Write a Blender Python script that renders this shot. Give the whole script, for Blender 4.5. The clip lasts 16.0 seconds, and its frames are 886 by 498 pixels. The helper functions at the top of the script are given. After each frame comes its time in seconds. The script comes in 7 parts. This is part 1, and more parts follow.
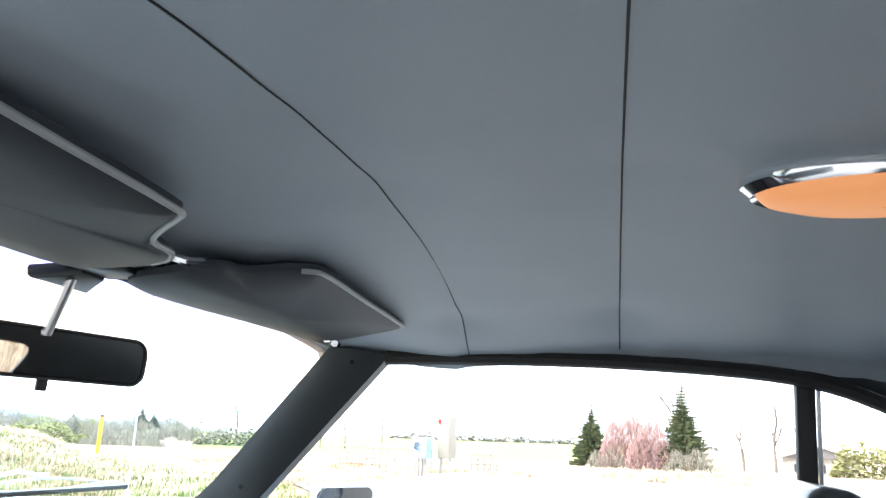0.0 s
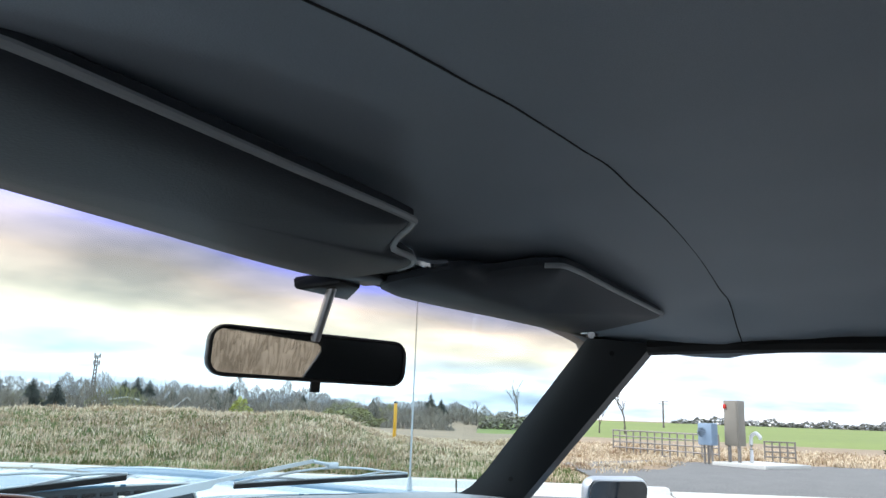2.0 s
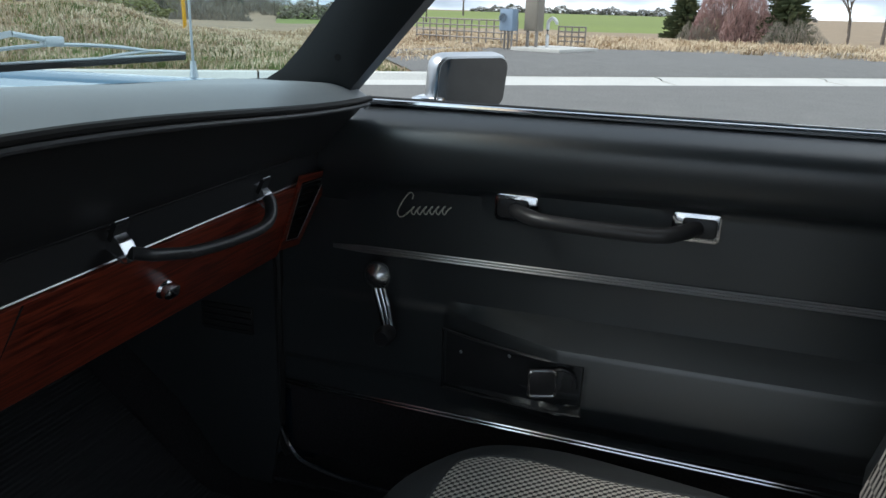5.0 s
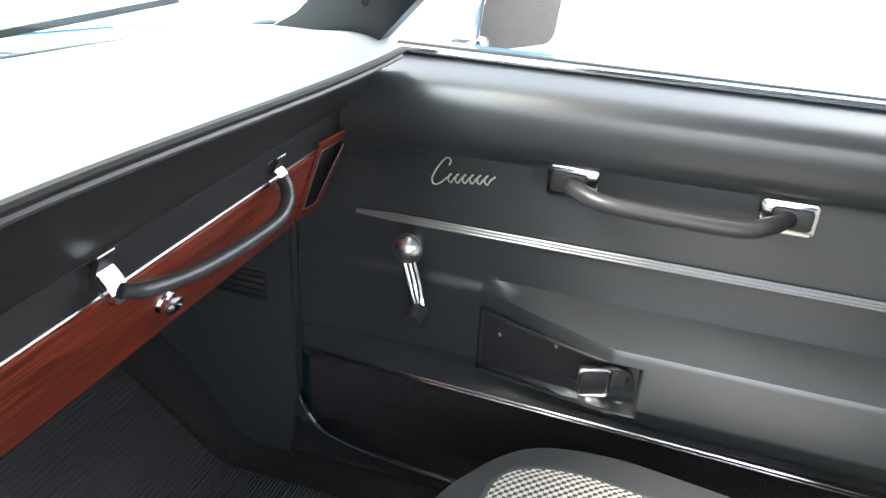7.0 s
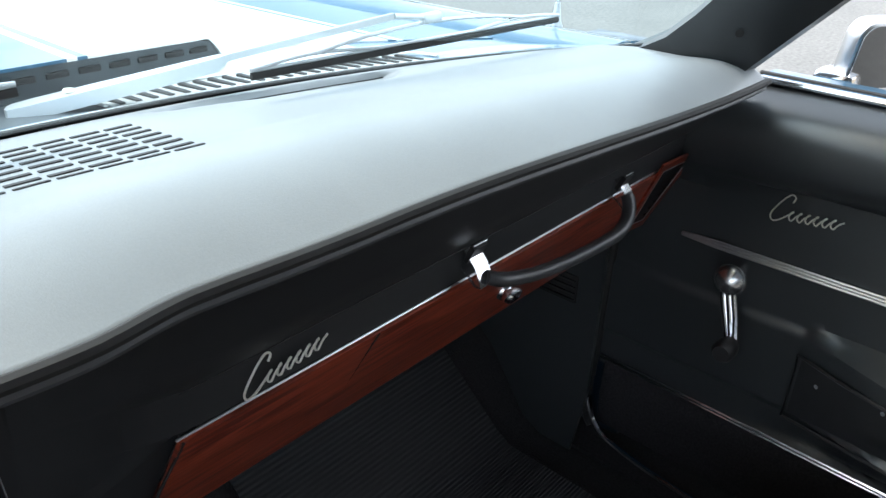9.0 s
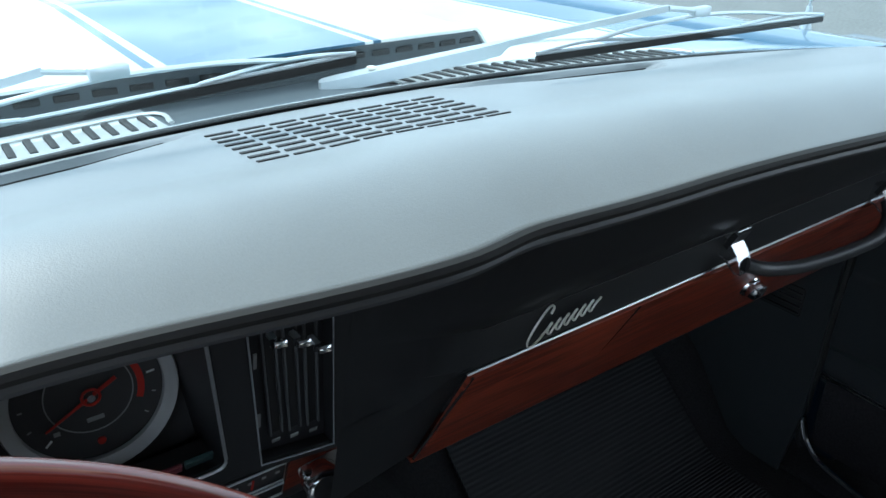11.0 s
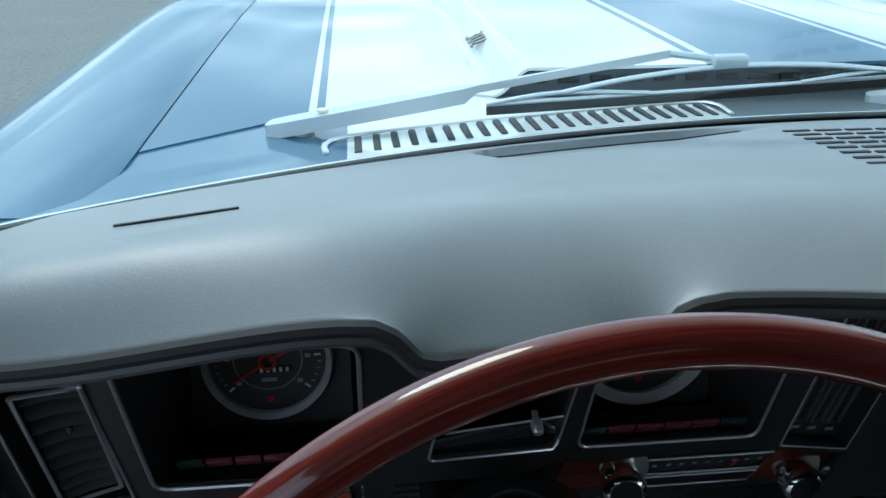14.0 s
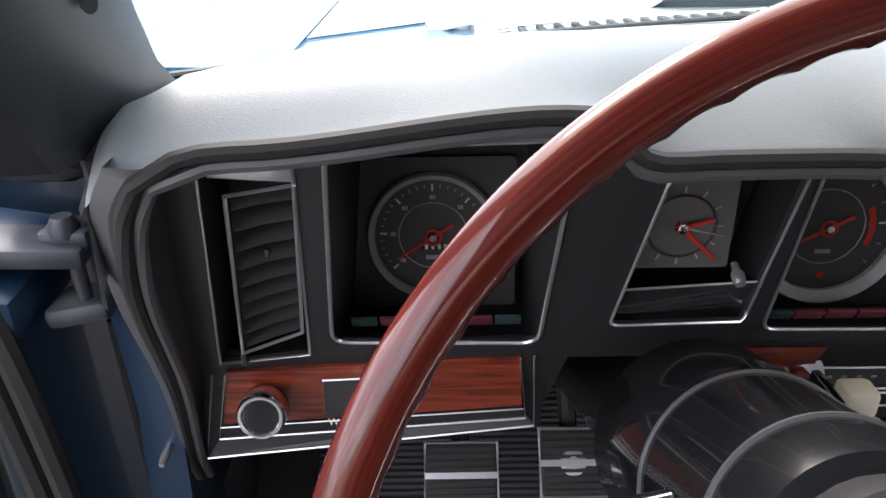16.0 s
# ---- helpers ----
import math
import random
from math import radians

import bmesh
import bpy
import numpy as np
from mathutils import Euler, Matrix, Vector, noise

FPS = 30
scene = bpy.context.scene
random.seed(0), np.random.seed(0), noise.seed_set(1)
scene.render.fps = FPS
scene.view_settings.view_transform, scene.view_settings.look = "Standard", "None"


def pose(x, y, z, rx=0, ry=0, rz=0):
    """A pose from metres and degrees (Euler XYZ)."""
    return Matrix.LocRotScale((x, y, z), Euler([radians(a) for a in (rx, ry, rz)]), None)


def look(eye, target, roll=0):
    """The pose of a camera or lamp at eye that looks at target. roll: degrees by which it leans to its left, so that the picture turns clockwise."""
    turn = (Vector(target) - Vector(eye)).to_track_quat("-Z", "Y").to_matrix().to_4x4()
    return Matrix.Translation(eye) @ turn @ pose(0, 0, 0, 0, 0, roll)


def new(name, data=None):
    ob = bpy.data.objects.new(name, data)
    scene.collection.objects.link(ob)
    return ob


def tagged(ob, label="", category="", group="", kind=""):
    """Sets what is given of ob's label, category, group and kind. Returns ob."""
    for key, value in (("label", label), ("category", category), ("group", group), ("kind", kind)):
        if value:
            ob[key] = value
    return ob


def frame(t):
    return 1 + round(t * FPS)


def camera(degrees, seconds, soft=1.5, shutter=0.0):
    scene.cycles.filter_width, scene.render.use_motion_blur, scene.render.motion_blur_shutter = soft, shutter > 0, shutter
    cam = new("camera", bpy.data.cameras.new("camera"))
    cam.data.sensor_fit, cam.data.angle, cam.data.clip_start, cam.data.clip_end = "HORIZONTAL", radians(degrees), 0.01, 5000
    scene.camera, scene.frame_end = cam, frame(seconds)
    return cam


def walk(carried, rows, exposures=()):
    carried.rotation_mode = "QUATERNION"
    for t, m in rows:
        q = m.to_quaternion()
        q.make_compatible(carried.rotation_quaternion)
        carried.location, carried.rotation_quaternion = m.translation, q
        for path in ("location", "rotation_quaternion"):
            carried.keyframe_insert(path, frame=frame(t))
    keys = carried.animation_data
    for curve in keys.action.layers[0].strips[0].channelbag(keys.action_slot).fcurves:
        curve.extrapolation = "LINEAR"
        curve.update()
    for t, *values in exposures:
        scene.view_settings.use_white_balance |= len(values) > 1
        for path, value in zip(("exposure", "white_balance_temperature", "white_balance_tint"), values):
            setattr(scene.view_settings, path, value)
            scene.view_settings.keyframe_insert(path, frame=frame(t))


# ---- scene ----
cam = camera(61.0, 16.0)
PATH = [
    (0, (-0.666, -0.72, 1.013), (1.224, -0.286, 1.502), 2.0),
    (0.5, (-0.66, -0.741, 1.021), (1.157, -0.057, 1.501), 2.0),
    (1, (-0.661, -0.743, 1.025), (1.076, 0.123, 1.507), 1.8),
    (1.5, (-0.65, -0.747, 1.034), (1.015, 0.257, 1.501), 2.0),
    (2, (-0.628, -0.731, 1.029), (1.004, 0.343, 1.456), 2.1),
    (2.5, (-0.615, -0.709, 1.001), (1.021, 0.39, 1.341), 2.1),
    (3, (-0.595, -0.667, 0.965), (1.074, 0.421, 1.139), 1.9),
    (3.5, (-0.572, -0.583, 0.93), (1.139, 0.453, 0.93), 1.7),
    (4, (-0.469, -0.494, 0.887), (1.298, 0.43, 0.738), 1.5),
    (4.5, (-0.375, -0.499, 0.939), (1.422, 0.28, 0.536), 1.1),
    (4.7, (-0.329, -0.507, 0.959), (1.482, 0.18, 0.46), 1.1),
    (6.8, (-0.1, -0.409, 1.041), (1.613, 0.067, 0.124), 2.7),
    (7, (-0.105, -0.4, 1.055), (1.583, 0.146, 0.133), 2.6),
    (7.5, (-0.128, -0.397, 1.07), (1.495, 0.316, 0.144), 2.4),
    (8, (-0.151, -0.383, 1.066), (1.379, 0.505, 0.133), 2.1),
    (8.5, (-0.16, -0.364, 1.079), (1.272, 0.68, 0.151), 1.8),
    (8.7, (-0.162, -0.365, 1.082), (1.226, 0.732, 0.149), 1.8),
    (10.8, (-0.252, -0.349, 1.067), (0.796, 1.089, 0.153), -0.2),
    (11, (-0.267, -0.347, 1.066), (0.747, 1.118, 0.157), -0.0),
    (11.5, (-0.299, -0.344, 1.072), (0.6, 1.196, 0.165), -0.0),
    (12, (-0.338, -0.334, 1.077), (0.439, 1.275, 0.178), 0.3),
    (12.5, (-0.365, -0.335, 1.082), (0.269, 1.336, 0.184), 0.2),
    (13, (-0.385, -0.34, 1.084), (0.116, 1.375, 0.184), 0.4),
    (13.5, (-0.42, -0.337, 1.08), (-0.066, 1.412, 0.177), 0.5),
    (14, (-0.44, -0.343, 1.071), (-0.228, 1.426, 0.162), 0.6),
    (14.5, (-0.455, -0.343, 1.058), (-0.339, 1.43, 0.139), 0.6),
    (15, (-0.471, -0.354, 1.048), (-0.415, 1.419, 0.124), 0.6),
    (15.5, (-0.485, -0.361, 1.015), (-0.485, 1.413, 0.091), -0.5),
    (16, (-0.503, -0.371, 0.981), (-0.511, 1.422, 0.096), -1.0),
]
EXPOSURES = [(0.0, 3.15, 6500, 10), (0.5, 2.85, 6500, 10), (1.0, 2.2, 6400, 10), (1.5, 1.75, 6300, 12), (2.0, 1.4, 6200, 10), (2.5, 0.95, 6200, 8), (3.0, 0.5, 6100, 5), (3.5, 0.3, 6100, 5), (4.5, 0.5, 6200, 5),
             (5.5, 1.6, 6500, 10), (6.8, 3.8, 6900, 12), (7.5, 3.75, 6900, 12), (8.0, 3.4, 6900, 12), (8.7, 2.5, 6700, 11), (10.8, 1.85, 6000, 4), (12.0, 1.48, 5900, 3), (14.5, 1.18, 5750, 1), (15.0, 1.42, 5900, 4), (15.5, 1.98, 6200, 8), (16.0, 2.75, 7100, 20)]
walk(cam, [(t, look(eye, target, roll)) for t, eye, target, roll in PATH], EXPOSURES)

# ---- world and light ----
world = bpy.data.worlds.new("world")
scene.world = world
world.use_nodes = True


def sky_nodes():
    nt = world.node_tree
    nt.nodes.clear()
    add = nt.nodes.new
    out, bg = add("ShaderNodeOutputWorld"), add("ShaderNodeBackground")
    sky = add("ShaderNodeTexSky")
    sky.sky_type, sky.sun_disc = "NISHITA", False
    sky.sun_elevation, sky.sun_rotation = radians(48), radians(-25)
    tc, sep = add("ShaderNodeTexCoord"), add("ShaderNodeSeparateXYZ")
    lift, dx, dy, comb = add("ShaderNodeMath"), add("ShaderNodeMath"), add("ShaderNodeMath"), add("ShaderNodeCombineXYZ")
    lift.operation, lift.inputs[1].default_value = "ADD", 0.16
    dx.operation = dy.operation = "DIVIDE"
    n1, n2 = add("ShaderNodeTexNoise"), add("ShaderNodeTexNoise")
    n1.inputs["Scale"].default_value, n1.inputs["Detail"].default_value, n1.inputs["Roughness"].default_value = 1.4, 5.0, 0.46
    n2.inputs["Scale"].default_value, n2.inputs["Detail"].default_value = 0.55, 3.0
    mixn = add("ShaderNodeMath")
    mixn.operation, mixn.inputs[2].default_value = "MULTIPLY_ADD", 0.0
    half = add("ShaderNodeMath")
    half.operation, half.inputs[1].default_value = "MULTIPLY", 0.45
    mixn.inputs[1].default_value = 0.6
    ramp = add("ShaderNodeValToRGB")
    e = ramp.color_ramp.elements
    e[0].position, e[0].color = 0.36, (0.24, 0.30, 0.38, 1)
    e[1].position, e[1].color = 0.70, (1.15, 1.2, 1.25, 1)
    mid = e.new(0.52)
    mid.color = (0.50, 0.57, 0.66, 1)
    scale_sky = add("ShaderNodeMix")
    scale_sky.data_type, scale_sky.blend_type = "RGBA", "MIX"
    scale_sky.inputs[0].default_value = 0.90
    dim = add("ShaderNodeVectorMath")
    dim.operation = "SCALE"
    dim.inputs["Scale"].default_value = 0.06
    L = nt.links.new
    L(tc.outputs["Generated"], sep.inputs[0])
    L(sep.outputs[2], lift.inputs[0])
    L(sep.outputs[0], dx.inputs[0]), L(lift.outputs[0], dx.inputs[1])
    L(sep.outputs[1], dy.inputs[0]), L(lift.outputs[0], dy.inputs[1])
    L(dx.outputs[0], comb.inputs[0]), L(dy.outputs[0], comb.inputs[1])
    L(comb.outputs[0], n1.inputs["Vector"]), L(comb.outputs[0], n2.inputs["Vector"])
    L(n2.outputs[0], half.inputs[0])
    L(n1.outputs[0], mixn.inputs[0]), L(half.outputs[0], mixn.inputs[2])
    L(mixn.outputs[0], ramp.inputs[0])
    L(sky.outputs[0], dim.inputs[0])
    L(dim.outputs[0], scale_sky.inputs[6]), L(ramp.outputs[0], scale_sky.inputs[7])
    L(scale_sky.outputs[2], bg.inputs[0]), L(bg.outputs[0], out.inputs[0])
    bg.inputs[1].default_value = 1.0


sky_nodes()
sun_data = bpy.data.lights.new("sun", "SUN")
sun_data.energy, sun_data.angle, sun_data.color = 1.0, radians(25), (1.0, 0.96, 0.9)
sun = new("sun", sun_data)
sun.matrix_world = look((-4, 9, 11), (0, 0, 0))


# ---- materials ----
def material(name, color, rough=0.5, metal=0.0, grain=0.0, grain_scale=400.0, vary=0.15, vary_scale=6.0, bump=0.0, bump_scale=600.0,
             coat=0.0, spec=0.5, stretch=(1, 1, 1), random_piece=0.0, coords="Object", sheen=0.0):
    """A principled material with two scales of colour variation and a fine relief."""
    m = bpy.data.materials.new(name)
    m.use_nodes = True
    nt = m.node_tree
    b = nt.nodes["Principled BSDF"]
    b.inputs["Metallic"].default_value, b.inputs["Roughness"].default_value = metal, rough
    b.inputs["Coat Weight"].default_value, b.inputs["Specular IOR Level"].default_value = coat, spec
    b.inputs["Coat Roughness"].default_value = 0.04
    b.inputs["Sheen Weight"].default_value = sheen
    tc, mp = nt.nodes.new("ShaderNodeTexCoord"), nt.nodes.new("ShaderNodeMapping")
    mp.inputs["Scale"].default_value = stretch
    nt.links.new(tc.outputs[coords], mp.inputs[0])
    big, fine = nt.nodes.new("ShaderNodeTexNoise"), nt.nodes.new("ShaderNodeTexNoise")
    big.inputs["Scale"].default_value, big.inputs["Detail"].default_value = vary_scale, 4.0
    fine.inputs["Scale"].default_value, fine.inputs["Detail"].default_value = grain_scale, 2.0
    nt.links.new(mp.outputs[0], big.inputs["Vector"]), nt.links.new(mp.outputs[0], fine.inputs["Vector"])
    m1, m2 = nt.nodes.new("ShaderNodeMath"), nt.nodes.new("ShaderNodeMath")
    m1.operation = m2.operation = "MULTIPLY_ADD"
    m1.inputs[1].default_value, m1.inputs[2].default_value = 2 * vary, 1 - vary
    m2.inputs[1].default_value = 2 * grain
    nt.links.new(big.outputs[0], m1.inputs[0]), nt.links.new(fine.outputs[0], m2.inputs[0]), nt.links.new(m1.outputs[0], m2.inputs[2])
    sub = nt.nodes.new("ShaderNodeMath")
    sub.operation, sub.inputs[1].default_value = "SUBTRACT", grain
    nt.links.new(m2.outputs[0], sub.inputs[0])
    val = sub
    if random_piece:
        info, mr = nt.nodes.new("ShaderNodeObjectInfo"), nt.nodes.new("ShaderNodeMath")
        mr.operation, mr.inputs[1].default_value = "MULTIPLY_ADD", random_piece
        nt.links.new(info.outputs["Random"], mr.inputs[0]), nt.links.new(sub.outputs[0], mr.inputs[2])
        val = mr
    sc = nt.nodes.new("ShaderNodeVectorMath")
    sc.operation = "SCALE"
    sc.inputs[0].default_value = color
    nt.links.new(val.outputs[0], sc.inputs["Scale"]), nt.links.new(sc.outputs[0], b.inputs["Base Color"])
    rv = nt.nodes.new("ShaderNodeMath")
    rv.operation, rv.inputs[1].default_value, rv.inputs[2].default_value = "MULTIPLY_ADD", 0.25 * rough, 0.875 * rough
    nt.links.new(big.outputs[0], rv.inputs[0]), nt.links.new(rv.outputs[0], b.inputs["Roughness"])
    if bump:
        bn, bt = nt.nodes.new("ShaderNodeBump"), nt.nodes.new("ShaderNodeTexNoise")
        bt.inputs["Scale"].default_value, bt.inputs["Detail"].default_value = bump_scale, 2.0
        bn.inputs["Strength"].default_value, bn.inputs["Distance"].default_value = bump, 0.001
        nt.links.new(mp.outputs[0], bt.inputs["Vector"]), nt.links.new(bt.outputs[0], bn.inputs["Height"]), nt.links.new(bn.outputs[0], b.inputs["Normal"])
    return m


def wood(name, dark, light, rough, coat, axis_scale, turn=(0, 0, 0), coat_rough=0.30, coords="Object"):
    m = bpy.data.materials.new(name)
    m.use_nodes = True
    nt = m.node_tree
    b = nt.nodes["Principled BSDF"]
    b.inputs["Roughness"].default_value, b.inputs["Coat Weight"].default_value, b.inputs["Coat Roughness"].default_value = rough, coat, coat_rough
    tc, mp, n, n2, r = (nt.nodes.new("ShaderNode" + k) for k in ("TexCoord", "Mapping", "TexNoise", "TexNoise", "ValToRGB"))
    mp.inputs["Scale"].default_value = axis_scale
    mp.inputs["Rotation"].default_value = turn
    n.inputs["Scale"].default_value, n.inputs["Detail"].default_value, n.inputs["Distortion"].default_value = 9.0, 8.0, 0.8
    r.color_ramp.elements[0].position, r.color_ramp.elements[0].color = 0.36, (*dark, 1)
    r.color_ramp.elements[1].position, r.color_ramp.elements[1].color = 0.62, (*light, 1)
    nt.links.new(tc.outputs[coords], mp.inputs[0]), nt.links.new(mp.outputs[0], n.inputs["Vector"])
    nt.links.new(n.outputs[0], r.inputs[0]), nt.links.new(r.outputs[0], b.inputs["Base Color"])
    bn = nt.nodes.new("ShaderNodeBump")
    bn.inputs["Strength"].default_value, bn.inputs["Distance"].default_value = 0.15, 0.0005
    nt.links.new(n.outputs[0], bn.inputs["Height"]), nt.links.new(bn.outputs[0], b.inputs["Normal"])
    return m


def pane(name, tint, gloss=0.05):
    """Clear sheet glass: lets light straight through and mirrors a little."""
    m = bpy.data.materials.new(name)
    m.use_nodes = True
    nt = m.node_tree
    nt.nodes.clear()
    out, mix, tr, gl, fr = (nt.nodes.new("ShaderNode" + k) for k in ("OutputMaterial", "MixShader", "BsdfTransparent", "BsdfGlossy", "Fresnel"))
    tr.inputs[0].default_value = (*tint, 1)
    gl.inputs["Roughness"].default_value = 0.02
    fr.inputs[0].default_value = 1.0 + gloss * 6
    nt.links.new(fr.outputs[0], mix.inputs[0]), nt.links.new(tr.outputs[0], mix.inputs[1]), nt.links.new(gl.outputs[0], mix.inputs[2])
    nt.links.new(mix.outputs[0], out.inputs[0])
    return m


def sky_band_pane(name):
    """Windscreen: green-blue tint; warm top band paints in polarised-light colours of the sky."""
    m = pane(name, (0.8, 0.93, 0.95))
    nt = m.node_tree
    tr = nt.nodes["Transparent BSDF"]
    tc, sep, ramp, add, nz = (nt.nodes.new("ShaderNode" + k) for k in ("TexCoord", "SeparateXYZ", "ValToRGB", "Math", "TexNoise"))
    add.operation, add.inputs[1].default_value = "MULTIPLY_ADD", 0.05
    nz.inputs["Scale"].default_value = 3.0
    e = ramp.color_ramp.elements
    e[0].position, e[0].color = 0.0, (0.80, 0.93, 0.95, 1)
    e[1].position, e[1].color = 1.0, (0.30, 0.30, 0.75, 1)
    for p, c in ((0.35, (0.80, 0.92, 0.93, 1)), (0.58, (0.94, 0.82, 0.56, 1)), (0.82, (0.76, 0.58, 0.42, 1)), (0.94, (0.55, 0.46, 0.50, 1))):
        e.new(p).color = c
    fit = nt.nodes.new("ShaderNodeMapRange")
    fit.inputs["From Min"].default_value, fit.inputs["From Max"].default_value = 1.04 + 0.025, 1.180 + 0.025
    nt.links.new(tc.outputs["Object"], sep.inputs[0]), nt.links.new(tc.outputs["Object"], nz.inputs["Vector"])
    nt.links.new(nz.outputs[0], add.inputs[0]), nt.links.new(sep.outputs[2], add.inputs[2])
    nt.links.new(add.outputs[0], fit.inputs[0]), nt.links.new(fit.outputs[0], ramp.inputs[0]), nt.links.new(ramp.outputs[0], tr.inputs[0])
    return m


def mixed_blades(name, stops, patch):
    """Grass or twigs: each blade takes a shade of its own, and patches differ."""
    m = bpy.data.materials.new(name)
    m.use_nodes = True
    nt = m.node_tree
    b = nt.nodes["Principled BSDF"]
    b.inputs["Roughness"].default_value, b.inputs["Specular IOR Level"].default_value = 0.8, 0.2
    geo, tc, nz, add, ramp = (nt.nodes.new("ShaderNode" + k) for k in ("NewGeometry", "TexCoord", "TexNoise", "Math", "ValToRGB"))
    nz.inputs["Scale"].default_value, nz.inputs["Detail"].default_value = patch, 3.0
    add.operation, add.inputs[1].default_value = "MULTIPLY_ADD", 0.55
    half = nt.nodes.new("ShaderNodeMath")
    half.operation, half.inputs[1].default_value, half.inputs[2].default_value = "MULTIPLY_ADD", 1.3, -0.42
    e = ramp.color_ramp.elements
    e[0].position, e[0].color = 0.0, (*stops[0], 1)
    e[1].position, e[1].color = 1.0, (*stops[-1], 1)
    for i, c in enumerate(stops[1:-1]):
        e.new((i + 1) / (len(stops) - 1)).color = (*c, 1)
    nt.links.new(tc.outputs["Object"], nz.inputs["Vector"]), nt.links.new(nz.outputs[0], half.inputs[0])
    nt.links.new(geo.outputs["Random Per Island"], add.inputs[0]), nt.links.new(half.outputs[0], add.inputs[2])
    nt.links.new(add.outputs[0], ramp.inputs[0]), nt.links.new(ramp.outputs[0], b.inputs["Base Color"])
    return m


def houndstooth():
    m = bpy.data.materials.new("houndstooth_cloth")
    m.use_nodes = True
    nt = m.node_tree
    b = nt.nodes["Principled BSDF"]
    b.inputs["Roughness"].default_value = 0.85
    tc, ch, wv, mx, nz = (nt.nodes.new("ShaderNode" + k) for k in ("TexCoord", "TexChecker", "TexWave", "Mix", "TexNoise"))
    mp = nt.nodes.new("ShaderNodeMapping")
    ch.inputs["Scale"].default_value = 1 / 0.0052
    ch.inputs["Color1"].default_value, ch.inputs["Color2"].default_value = (0.66, 0.61, 0.54, 1), (0.035, 0.03, 0.028, 1)
    wv.wave_type, wv.bands_direction = "BANDS", "DIAGONAL"
    wv.inputs["Scale"].default_value = 60.0
    rp = nt.nodes.new("ShaderNodeValToRGB")
    rp.color_ramp.interpolation = "CONSTANT"
    rp.color_ramp.elements[0].color, rp.color_ramp.elements[1].color = (0.02, 0.02, 0.02, 1), (0.62, 0.6, 0.55, 1)
    rp.color_ramp.elements[1].position = 0.5
    mp.inputs["Location"].default_value = (0.0, 0.0, 0.01)
    mp.inputs["Scale"].default_value = (1, 1, 0.0)
    nt.links.new(tc.outputs["Object"], mp.inputs[0])
    nt.links.new(mp.outputs[0], ch.inputs["Vector"]), nt.links.new(mp.outputs[0], wv.inputs["Vector"])
    nt.links.new(wv.outputs[0], rp.inputs[0])
    ch2 = nt.nodes.new("ShaderNodeTexChecker")
    ch2.inputs["Scale"].default_value = 0.5 / 0.0065
    ch2.inputs["Color1"].default_value, ch2.inputs["Color2"].default_value = (1, 1, 1, 1), (0, 0, 0, 1)
    nt.links.new(mp.outputs[0], ch2.inputs["Vector"])
    mx.data_type = "RGBA"
    mx.inputs[0].default_value = 0.35
    nt.links.new(ch.outputs[0], mx.inputs[6]), nt.links.new(rp.outputs[0], mx.inputs[7])
    nt.links.new(mx.outputs[2], b.inputs["Base Color"])
    return m


def ribbed(name, color, pitch, rough, axis):
    m = material(name, color, rough, vary=0.2, grain=0.1)
    nt = m.node_tree
    tc, wv, bn = (nt.nodes.new("ShaderNode" + k) for k in ("TexCoord", "TexWave", "Bump"))
    wv.bands_direction = axis
    wv.inputs["Scale"].default_value = 0.314 / pitch
    bn.inputs["Strength"].default_value, bn.inputs["Distance"].default_value = 0.7, 0.0022
    nt.links.new(tc.outputs["Object"], wv.inputs["Vector"]), nt.links.new(wv.outputs[0], bn.inputs["Height"])
    nt.links.new(bn.outputs[0], nt.nodes["Principled BSDF"].inputs["Normal"])
    return m


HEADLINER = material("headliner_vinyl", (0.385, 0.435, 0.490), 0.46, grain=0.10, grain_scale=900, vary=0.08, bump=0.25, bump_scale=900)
# Black vinyl; its sky sheen is put into this pale, cool base.
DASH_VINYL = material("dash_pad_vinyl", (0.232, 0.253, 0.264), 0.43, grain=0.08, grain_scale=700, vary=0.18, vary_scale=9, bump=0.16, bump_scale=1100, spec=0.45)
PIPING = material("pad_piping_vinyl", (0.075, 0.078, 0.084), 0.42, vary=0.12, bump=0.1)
DOOR_VINYL = material("door_vinyl", (0.035, 0.0395, 0.0425), 0.31, grain=0.10, grain_scale=700, vary=0.12, bump=0.15, bump_scale=1000, spec=0.95)
VISOR_VINYL = material("visor_vinyl", (0.034, 0.040, 0.050), 0.5, grain=0.1, vary=0.12, bump=0.3, bump_scale=500)
BLACK = material("black_plastic", (0.026, 0.026, 0.0275), 0.40, vary=0.1, bump=0.05)
GRAINED = material("grained_black_plate", (0.030, 0.031, 0.033), 0.36, vary=0.35, vary_scale=30, grain=0.2, bump=0.3, bump_scale=1500)
# Near-black that paints the lack of light inside holes and throats.
UNLIT_BLACK = material("unlit_black", (0.004, 0.004, 0.004), 0.8)
MATTE = material("matt_black", (0.018, 0.018, 0.0185), 0.7, vary=0.15, grain=0.1)
RUBBER = material("black_rubber", (0.016, 0.016, 0.016), 0.65, vary=0.2, grain=0.1)
GRIP = material("satin_black_grip", (0.040, 0.040, 0.042), 0.36, vary=0.1, bump=0.05)
CHROME = material("chrome", (0.82, 0.83, 0.85), 0.12, 1.0, vary=0.04)
SATIN = material("satin_bright_trim", (0.72, 0.72, 0.73), 0.30, 0.82, vary=0.05)
